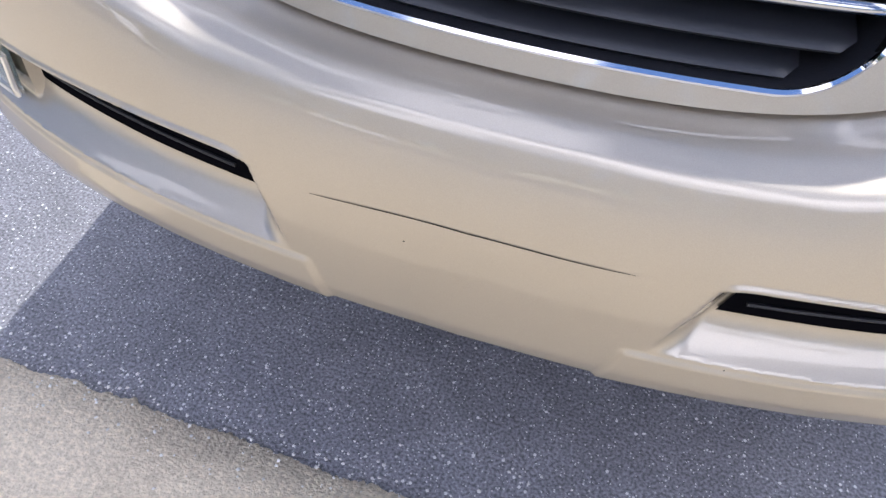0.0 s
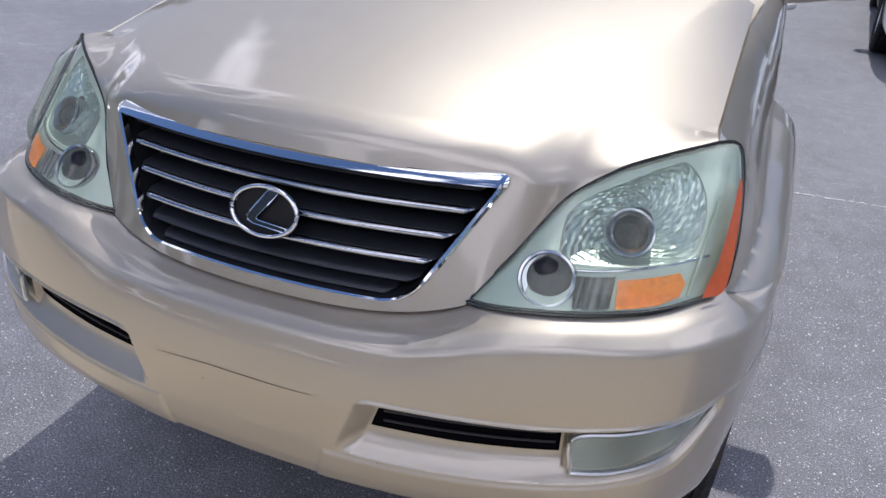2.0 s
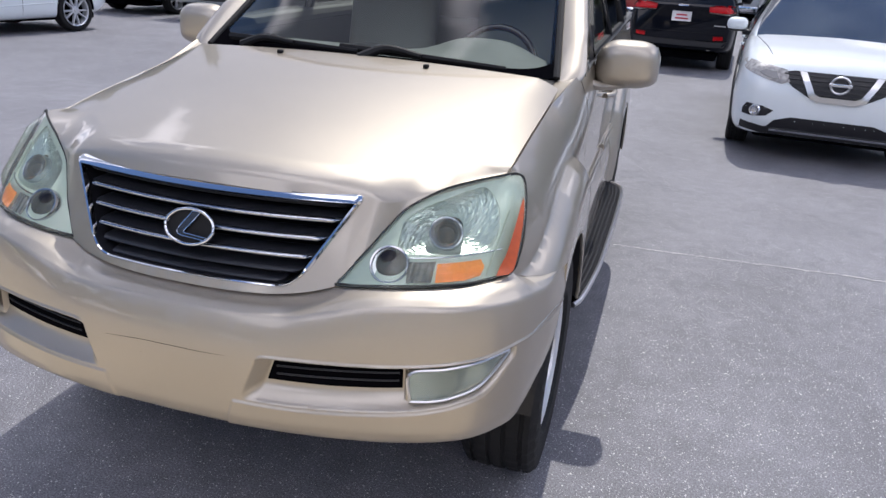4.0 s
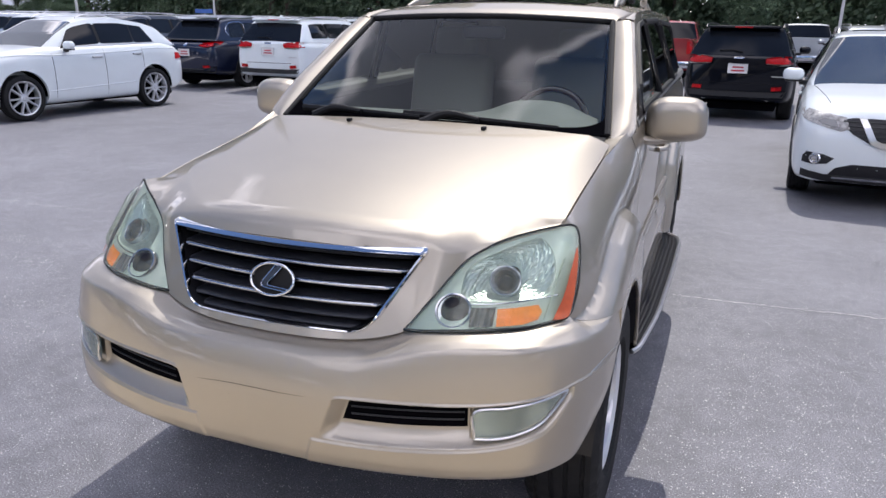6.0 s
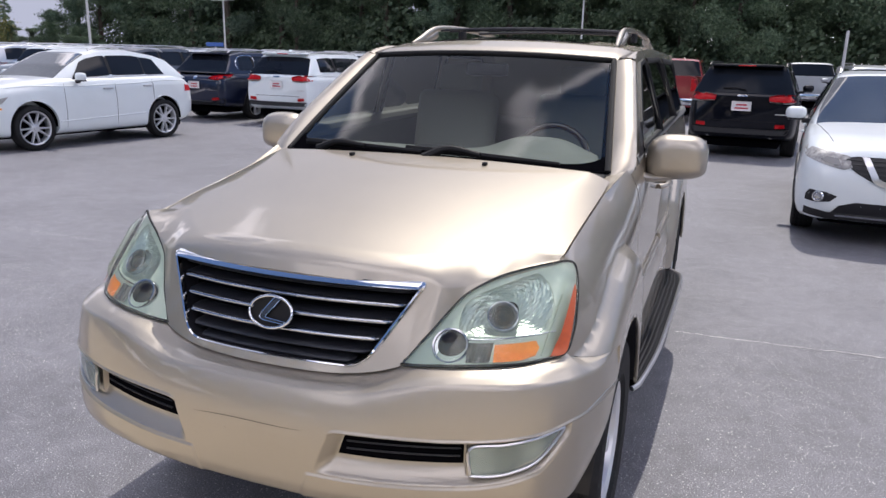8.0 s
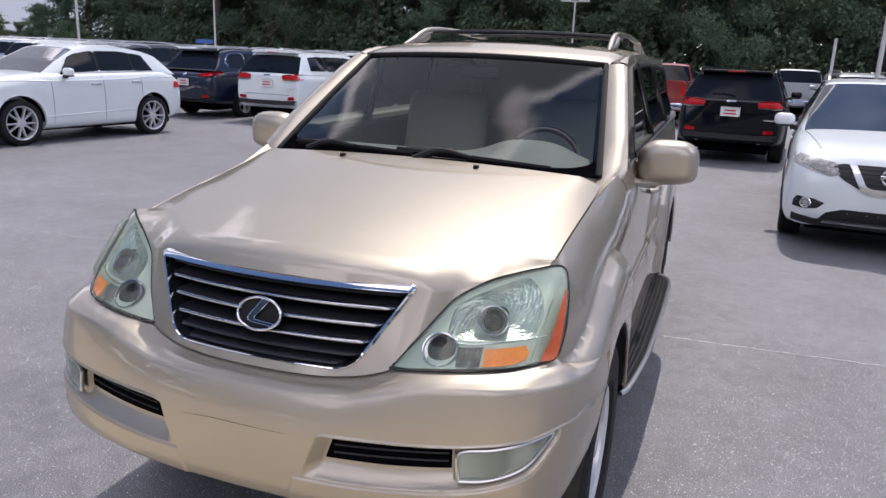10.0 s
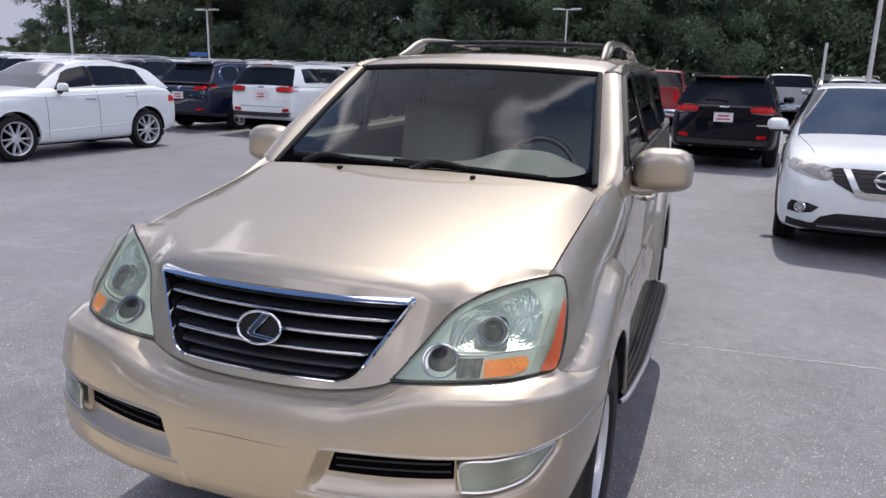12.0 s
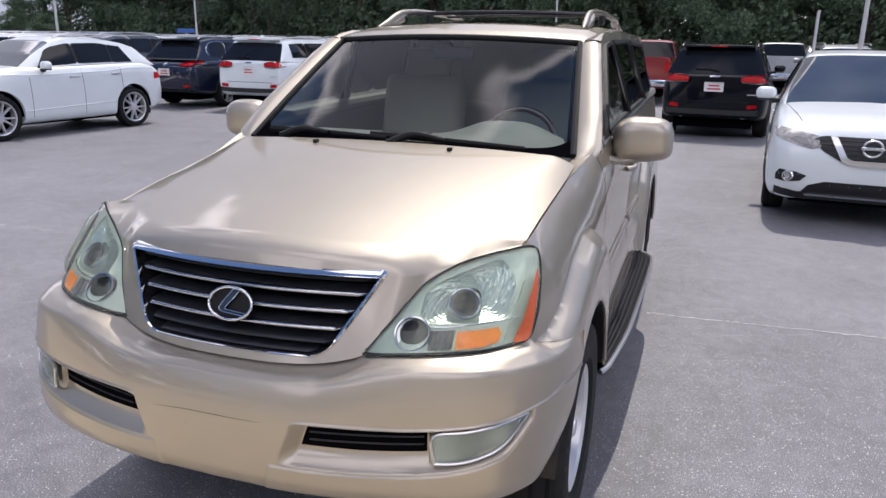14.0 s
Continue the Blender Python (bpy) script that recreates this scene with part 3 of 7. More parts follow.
def hood():
    hole = frame_outline(-0.002)
    rows = [0.0] + [k / 46 for k in range(1, 47)] + [1 + k / 12 for k in range(1, 13)] + [2 + k / 56 for k in range(1, 57)]
    nr = len(rows) - 1

    def f(u, v):
        return hood_point(2 * u - 1, rows[round(v * nr)])

    def keep(u, v):
        s = rows[min(nr, int(v * nr))] + 0.01
        p = hood_point(2 * u - 1, s)
        return s > 1.2 or not in_poly(p.x, p.z, hole)

    bm = grid(f, 220, nr, keep)
    thicken(bm, 0.012)
    ob = part("hood", bm, M_GOLD, suv, "champagne hood with two creases and grille opening")
    return ob


def grille():
    fr = frame_outline(0.0)
    n = len(fr)
    bm = bmesh.new()
    rings = []
    for i, (x, z) in enumerate(fr):
        a, b = Vector(fr[i - 1]), Vector(fr[(i + 1) % n])
        t = (b - a).normalized()
        nn = Vector((t.y, -t.x))
        c = Vector((x, z))
        if nn.dot(c - Vector((0, 0.98))) < 0:
            nn = -nn
        topness = max(0.0, nn.y) * smooth01((z - 1.05) / 0.03)
        lowness = smooth01((-nn.y - 0.4) / 0.3)
        w_in = 0.010 + 0.004 * topness - 0.0055 * lowness
        w_out = 0.004 - 0.002 * lowness
        prof = [(w_out, -0.006 - 0.004 * topness), (w_out - 0.001, 0.003 - 0.007 * topness - 0.003 * lowness), (-w_in * 0.35, 0.009 - 0.002 * topness - 0.003 * lowness), (-w_in, 0.005 + 0.008 * topness + 0.003 * lowness), (-w_in - 0.002, -0.016 + 0.020 * lowness)]
        ring = []
        for o, h in prof:
            p = c + nn * o
            ring.append(bm.verts.new((p.x, nose_y(p.x, p.y) - h, p.y)))
        rings.append(ring)
    for i in range(n):
        A, B = rings[i], rings[(i + 1) % n]
        for k in range(len(A) - 1):
            bm.faces.new((A[k], A[k + 1], B[k + 1], B[k]))
    g = part("grille_frame", bm, M_CHROME, suv, "chrome grille surround", angle=30)
    # near-black sheet behind the slats, its colour standing in for the deep shade
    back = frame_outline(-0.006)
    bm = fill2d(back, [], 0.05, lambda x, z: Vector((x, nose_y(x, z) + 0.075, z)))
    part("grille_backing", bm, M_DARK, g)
    bm = bmesh.new()
    inner = frame_outline(-0.0068)
    ra = [bm.verts.new((x, nose_y(x, z) - 0.004 * smooth01((0.95 - z) / 0.05) + 0.004 * smooth01((z - 0.95) / 0.05), z)) for x, z in inner]
    rb = [bm.verts.new((x * 0.985, nose_y(x, z) + 0.076, z)) for x, z in inner]
    for i in range(len(ra)):
        bm.faces.new((ra[i], ra[(i + 1) % len(ra)], rb[(i + 1) % len(ra)], rb[i]))
    part("grille_shroud", bm, M_BLACK, g)

    def width_at(z):
        return interp(z, [0.856, 0.90, 1.09], [0.285, 0.315, 0.425])

    def slat(z, chrome, w):
        # a thick blade that slopes back, with ends that taper
        N = 40
        def f(u, v):
            x = (2 * u - 1) * w
            endf = smooth01((1 - abs(2 * u - 1)) / 0.035)
            prof = [(0.066, 0.010), (0.020, 0.006), (0.004, 0.0035), (0.0, 0.0), (0.004, -0.0045), (0.020, -0.012), (0.066, -0.024)]
            dy, dz = prof[round(v * 6)]
            return Vector((x, nose_y(x, z) + 0.006 + dy + (1 - endf) * 0.022, z + dz * (0.35 + 0.65 * endf)))
        s = part("slat", grid(f, N, 6), M_SLAT, g, angle=60)
        if chrome:
            def h(u, v):
                x = (2 * u - 1) * (w - 0.004)
                endf = smooth01((1 - abs(2 * u - 1)) / 0.05)
                a = math.pi * (v - 0.5) * 1.25
                return Vector((x, nose_y(x, z) + 0.011 - 0.009 * math.cos(a) * (0.4 + 0.6 * endf) + (1 - endf) * 0.014, z - 0.0015 + 0.0068 * math.sin(a) * (0.25 + 0.75 * endf)))
            part("chrome_edge", grid(h, N, 8), M_EDGE, s, "chrome edge", angle=80)

    slat(1.064, False, width_at(1.064) - 0.012)
    slat(1.027, True, 0.388)
    slat(0.981, True, 0.358)
    slat(0.935, True, 0.331)
    slat(0.898, False, width_at(0.898) - 0.010)
    slat(0.872, False, 0.262)

    # oval badge: ring with a slanted hook inside, on a dark disc
    def oval(a, k=1.0):
        return Vector((0.071 * k * math.cos(a), 0, 0.0465 * k * math.sin(a)))
    C = Vector((-0.003, nose_y(0, 0.98) - 0.016, 0.980))
    lean = Matrix.Rotation(radians(-22), 4, "X")
    pts = [C + lean @ oval(2 * math.pi * k / 72) for k in range(72)]
    e = part("badge", tube(pts, 0.0046, 10, closed=True), M_CHROME, g, "chrome oval badge")
    bm = bmesh.new()
    c0 = bm.verts.new(C + lean @ Vector((0, 0.006, 0)))
    rim = [bm.verts.new(C + lean @ (oval(2 * math.pi * k / 48, 0.95) + Vector((0, 0.006, 0)))) for k in range(48)]
    for k in range(48):
        bm.faces.new((c0, rim[k], rim[(k + 1) % 48]))
    part("badge_disc", bm, M_SEAL, e)
    hook = [(0.006, 0.0455), (0.031, 0.043), (0.008, 0.014), (-0.013, -0.012), (-0.014, -0.017), (-0.006, -0.0195), (0.060, -0.0245), (0.054, -0.0325), (-0.020, -0.0275), (-0.033, -0.023), (-0.037, -0.015), (-0.030, -0.003)]

    def dome(x, z):
        return C + lean @ Vector((0.92 * x, -0.001, 0.94 * z))
    h = part("badge_hook", thicken(fill2d(hook, [], 0.003, dome), 0.006), M_HOOK, e, angle=60)
    edge = [dome(x, z) + Vector((0, -0.0012, 0)) for x, z in hook]
    part("hook_edge", tube(edge, 0.0018, 6, closed=True), M_CHROME, h, "bright polished edge")


# ---- body side ----
HOOD_EDGE = [hood_point(1.0, 2 + k / 20) for k in range(21)]
TOP_Y = [0.30, 0.345] + [p.y for p in HOOD_EDGE[0:]] + [1.278, 1.38, 1.50, 2.4, 4.6]
TOP_Z = [1.130, 1.130] + [p.z - 0.001 for p in HOOD_EDGE[0:]] + [1.285, 1.303, 1.318, 1.335, 1.352]


def fender_top(y):
    return interp(y, TOP_Y, TOP_Z)


FLARE_F = [(0.18, 0.88), (0.30, 0.905), (0.45, 0.965), (0.65, 1.025), (0.84, 1.062), (0.97, 1.060), (1.09, 0.99), (1.19, 0.86), (1.26, 0.66), (1.30, 0.40)]
FLARE_R = [(2.99, 0.40), (3.00, 0.66), (3.05, 0.87), (3.17, 1.01), (3.36, 1.065), (3.60, 1.06), (3.85, 0.99), (4.05, 0.86), (4.25, 0.66), (4.40, 0.45)]


def seg_dist(y, z, line):
    best = 9.0
    for (a, b), (c, d) in zip(line, line[1:]):
        t = max(0.0, min(1.0, ((y - a) * (c - a) + (z - b) * (d - b)) / ((c - a) ** 2 + (d - b) ** 2)))
        best = min(best, math.hypot(y - a - t * (c - a), z - b - t * (d - b)))
    return best


def flare(y, z):
    for line in (FLARE_F, FLARE_R):
        if line[0][0] - 0.05 < y < line[-1][0] + 0.05 and z < 1.10:
            top = interp(y, [q[0] for q in line], [q[1] for q in line])
            if z < top and line[0][0] < y < line[-1][0]:
                d = seg_dist(y, z, line)
                q = min(1.0, d / 0.115)
                return 0.064 * (1 - (1 - q) ** 2.8) * smooth01((d + 0.003) / 0.010)
    return 0.0


def hood_edge_x(y):
    return interp(y, [q.y for q in HOOD_EDGE], [q.x for q in HOOD_EDGE])


def side_x(y, z):
    base = 0.878 - 0.056 * max(0.0, (0.5 - y) / 0.3) ** 2
    amp = interp(y, [1.0, 1.3, 1.6, 4.6], [base - hood_edge_x(min(y, 1.0)) - 0.0065, 0.060, 0.030, 0.035])
    d = fender_top(y) - z
    out = base - amp * max(0.0, 1 - d / 0.24) ** 2
    out += 0.030 * smooth01((0.77 - z) / 0.16) * smooth01((y - 1.20) / 0.1) * smooth01((3.05 - y) / 0.1)
    out -= 0.10 * smooth01((y - 4.15) / 0.5) ** 2
    return out + flare(y, z)


# ---- front bumper ----
PLAN = catmull([(0, -0.160, 0), (0.20, -0.154, 0), (0.42, -0.126, 0), (0.62, -0.076, 0), (0.775, 0.000, 0), (0.868, 0.112, 0), (0.912, 0.235, 0), (0.934, 0.340, 0), (0.945, 0.470, 0)], 240)


def plan(tau):
    k = min(238, int(tau * 239))
    p = PLAN[k].lerp(PLAN[k + 1], tau * 239 - k)
    t = (PLAN[k + 1] - PLAN[max(0, k - 1)]).normalized().lerp((PLAN[min(239, k + 2)] - PLAN[k]).normalized(), tau * 239 - k).normalized()
    if k == 0:
        t = Vector((1, 0, 0)).lerp(t, tau * 239)
    return p, Vector((t.y, -t.x, 0))


PLAN_X = [p.x for p in PLAN]


PLAN_Y = [p.y for p in PLAN]


def seam_z(y):
    return interp(y, [0.19, 0.205, 0.25, 0.30, 0.44], [0.913, 0.908, 0.888, 0.877, 0.866])


def flank_x(y, z):
    """Outermost body skin near the front wheel: bumper below the seam, fender above."""
    if y < 0.47 and z < 0.864:
        return interp(y, PLAN_Y, PLAN_X)
    return side_x(y, z)


def shelf_end(tau):
    """Where the bumper's top meets the hood, the headlight and the fender."""
    p, _ = plan(tau)
    x, y = p.x, p.y
    if y < 0.19:
        x = glide(x, [0, 0.42, 0.62, 0.775, 0.868, 0.897], [0, 0.425, 0.63, 0.745, 0.805, 0.822])
        k = smooth01((x - 0.35) / 0.10)
        za = surround_low(min(x, 0.42)) - 0.004
        zl = glide(x, [0.34, 0.40, 0.53, 0.636, 0.725, 0.777, 0.824], [0.862, 0.877, 0.900, 0.907, 0.906, 0.909, 0.913])
        z = za * (1 - k) + zl * k
        return Vector((x, (nose_y(x, z) + 0.010) * (1 - k) + (lens_y(x, z) + 0.012) * k, z))
    yy = max(y, 0.203)
    z = seam_z(yy) + 0.002
    return Vector((side_x(yy, z) - 0.004, yy, z))


def recess_low(x):
    return glide(x, [0.19, 0.30, 0.64, 0.80, 0.862], [0.592, 0.590, 0.605, 0.640, 0.715])


def recess_top(x):
    return glide(x, [0.212, 0.226, 0.240, 0.256, 0.28, 0.33, 0.64, 0.80, 0.87], [0.606, 0.662, 0.694, 0.710, 0.716, 0.718, 0.727, 0.739, 0.751])


def recess_in(z):
    """x of the slanted inner end of an air pocket."""
    return 0.217 + 0.35 * (z - 0.605)


BUMPER_ROWS = 220


def bumper_raw(tau):
    """v 0..1: from the tucked lower edge up the face and back over the shelf."""
    p, n = plan(tau)
    E = shelf_end(tau)
    side = smooth01((tau - 0.72) / 0.2)
    up = Vector((0, 0, 1))
    zc = glide(p.x, [0, 0.30, 0.40, 0.50, 0.62, 0.80, 0.88, 0.915, 0.94], [0.816, 0.820, 0.840, 0.864, 0.878, 0.877, 0.869, 0.860, 0.857])
    fb = glide(p.x, [0, 0.35, 0.60, 0.85, 0.92], [0.036, 0.035, 0.032, 0.024, 0.010])
    prof = [p - n * 0.075 + up * 0.500, p - n * 0.020 + up * 0.500, p - n * 0.004 + up * 0.530, p + up * 0.575, p + n * 0.002 + up * 0.640]
    # the face leans back more and more up to a tight ridge
    prof += [p + n * (0.002 * (1 - f) - fb * f ** 2.3) + up * (0.655 + f * (zc - 0.655)) for f in (0.14, 0.32, 0.50, 0.68, 0.83, 0.945)]
    tuck = 0.035 * smooth01((tau - 0.62) / 0.25)
    prof[0] -= n * tuck
    prof[1] -= n * tuck
    prof[2] -= n * tuck * 0.8
    prof[3] -= n * tuck * 0.45
    prof[4] -= n * tuck * 0.12
    q = p - n * fb + up * zc
    a = q.lerp(E, 0.40) + up * 0.003
    b = q.lerp(E, 0.75)
    face = catmull(prof + [q], 18 * len(prof) + 1)[:18 * (len(prof) - 1) + 1]
    A = face[-1]
    S = q.lerp(a, 0.22)
    corner = [A * (1 - t) ** 2 + q * 2 * t * (1 - t) + S * t * t for t in (k / 14 for k in range(1, 14))]
    shelf = catmull([q, S, a, b, E], 120)[30:]
    line = face + corner + shelf
    at = [0.0]
    for u, w in zip(line, line[1:]):
        at.append(at[-1] + (w - u).length)
    out = []
    k = 0
    for i in range(BUMPER_ROWS + 1):
        d = at[-1] * i / BUMPER_ROWS
        while k < len(at) - 2 and at[k + 1] < d:
            k += 1
        f = (d - at[k]) / max(1e-9, at[k + 1] - at[k])
        out.append(line[k].lerp(line[k + 1], min(1.0, f)))
    return out


def bumper():
    NT, NV = 420, BUMPER_ROWS
    cols = []
    for i in range(NT + 1):
        tau = i / NT
        cols.append(bumper_raw(tau))
    bm = bmesh.new()

    def relief(x, z, n_ok):
        """Depth of the air slots and fog lamp pockets, and the step of the lower lip."""
        if z > 0.78 or x < 0.15:
            return 0.0
        lo, hi = recess_low(x), recess_top(x)
        d = 0.0
        xin = recess_in(z)
        ends = max(0.0, min(1.0, (x - xin) / 0.040)) * smooth01((0.868 - x) / 0.012)
        if lo < z < hi + 0.006:
            # a sloping floor, then the upright back in which the slot lies
            d = 0.041 * smooth01((hi + 0.002 - z) / 0.006) * (1 - (1 - min(1.0, max(0.0, z - lo) / 0.050)) ** 2) * ends
            if x > 0.632:
                d = min(d, 0.024)
        line = 0.165 + (z - 0.506) * 0.265
        step = -0.005 * smooth01((x - line) / 0.009) * smooth01((lo - 0.002 - z) / 0.010) * smooth01((0.90 - x) / 0.15)
        rim = -0.0035 * smooth01(1 - abs(z - hi - 0.005) / 0.006) * smooth01((x - xin) / 0.01)
        return d + step + rim

    rows = []
    for sgn in (1,):
        for i, col in enumerate(cols):
            _, n = plan(i / NT)
            r = []
            for c in col:
                d = relief(c.x, c.z, 0)
                r.append(c - n * d)
            rows.append(r)
    full = [[Vector((-c.x, c.y, c.z)) for c in r] for r in rows[:0:-1]] + rows
    V = [[bm.verts.new(c) for c in r] for r in full]
    for i in range(len(V) - 1):
        for j in range(NV):
            c = full[i][j]
            if math.hypot(c.y - AXLE_F, c.z - WHEEL_R - 0.02) < 0.443 and abs(c.x) > 0.6:
                continue
            bm.faces.new((V[i][j], V[i + 1][j], V[i + 1][j + 1], V[i][j + 1]))
    lone = [v for v in bm.verts if not v.link_faces]
    bmesh.ops.delete(bm, geom=lone, context="VERTS")
    ob = part("front_bumper", bm, M_GOLD, suv, "champagne bumper with a thin scratch, slots and fog lamps", angle=50)

    def skin(x, z, out=0.0):
        best = None
        lo, hi = 0, NT
        while hi - lo > 1:
            m = (lo + hi) // 2
            if PLAN_X[min(239, round(m / NT * 239))] < x:
                lo = m
            else:
                hi = m
        p, n = plan(lo / NT)
        k = (x - p.x)
        base = cols[lo]
        zs = [c.z for c in base[:165]]
        j = int(np.searchsorted(zs, z))
        j = max(1, min(j, 164))
        a, b = base[j - 1], base[j]
        t = (z - a.z) / max(1e-6, b.z - a.z)
        q = a.lerp(b, max(0, min(1, t)))
        tang = Vector((-n.y, n.x, 0))
        return q + tang * (k / max(0.2, tang.x)) + n * out

    for sx in (1, -1):
        # slot's inner shade painted as a near-black sheet, upper half of the pocket, with slats
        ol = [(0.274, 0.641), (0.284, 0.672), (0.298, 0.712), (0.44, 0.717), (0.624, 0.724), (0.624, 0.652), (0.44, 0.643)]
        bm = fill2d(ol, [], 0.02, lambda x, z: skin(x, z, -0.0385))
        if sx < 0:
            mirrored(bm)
        slot = part("air_slot", bm, M_DARK, ob, "near-black sheet painted as the shade inside the air slot")
        for dz in (0.012, 0.034):
            bm = tube([skin(x, interp(x, [0.262, 0.618], [0.648, 0.662]) + dz, -0.0365) for x in np.linspace(0.300, 0.615, 20)], 0.0026, 6)
            if sx < 0:
                mirrored(bm)
            part("slot_bar", bm, M_BLACK, slot)
        # fog lamp: bezel, glass, reflector
        fo = flat_curve([(0.640, 0.634), (0.638, 0.712), (0.72, 0.723), (0.80, 0.734), (0.852, 0.744), (0.848, 0.728), (0.80, 0.668), (0.74, 0.642), (0.690, 0.633), (0.640, 0.634)], 60)[:-1]
        bm = tube([skin(x, z, -0.004) for x, z in fo], 0.0042, 6, closed=True)
        if sx < 0:
            mirrored(bm)
        fog = part("fog_lamp", bm, M_SATIN, ob, "wide fog lamp with clear lens")
        bm = fill2d(fo, [], 0.012, lambda x, z: skin(x, z, -0.006))
        if sx < 0:
            mirrored(bm)
        part("fog_glass", bm, M_CLEAR, fog, "slightly cloudy clear lens").visible_shadow = False
        bm = fill2d(fo, [], 0.012, lambda x, z: skin(x, z, -0.013 - 0.006 * math.exp(-((x - 0.775) / 0.022) ** 2) - 0.003 * abs(math.sin(math.atan2(z - 0.69, x - 0.775) * 4)) * math.exp(-((x - 0.775) / 0.05) ** 2)))
        if sx < 0:
            mirrored(bm)
        part("fog_reflector", bm, M_FOG, fog)
    # shallow styling line from the fog lamp's tip back to the wheel arch
    for sx in (1, -1):
        pts = []
        for k in range(14):
            x = 0.872 + (0.9395 - 0.872) * k / 13
            q = skin(x, 0.752 + 0.022 * smooth01(k / 13), 0.0)
            pts.append(Vector((sx * q.x, q.y, q.z)))
        part("styling_line", tube(pts, 0.0010, 5), M_SATIN, ob)
    # the scratch: a hair-thin dark gouge, tapering at both ends
    N = 80
    bm = bmesh.new()
    prev = None
    for i in range(N + 1):
        u = i / N
        x = -0.178 + 0.352 * u
        z = 0.701 + 0.012 * u + 0.003 * math.sin(u * 5)
        w = 0.00062 * math.sin(math.pi * min(1, max(0.0, u))) ** 0.5 + 0.00012
        a = skin(abs(x), z + w, 0.0006)
        b = skin(abs(x), z - w, 0.0006)
        if x < 0:
            a.x, b.x = -abs(a.x), -abs(b.x)
        va, vb = bm.verts.new(a), bm.verts.new(b)
        if prev:
            bm.faces.new((prev[0], va, vb, prev[1]))
        prev = (va, vb)
    part("scratch", bm, M_SEAL, ob, "thin dark scratch")
    for i, (x, z) in enumerate([(-0.068, 0.672), (0.3, 0.585)]):
        c = skin(abs(x), z, 0.0008)
        c.x = math.copysign(c.x, x)
        part("paint_chip", box(c.x, c.y, c.z, 0.0022, 0.001, 0.0014, 0.0003, 1), M_SEAL, ob)
    return skin, cols


# ---- doors, fenders, sills ----
def arch(ay, r, a0, a1, n=28):
    return [(ay + r * math.cos(math.radians(a0 + (a1 - a0) * k / n)), WHEEL_R + 0.02 + r * math.sin(math.radians(a0 + (a1 - a0) * k / n))) for k in range(n + 1)]


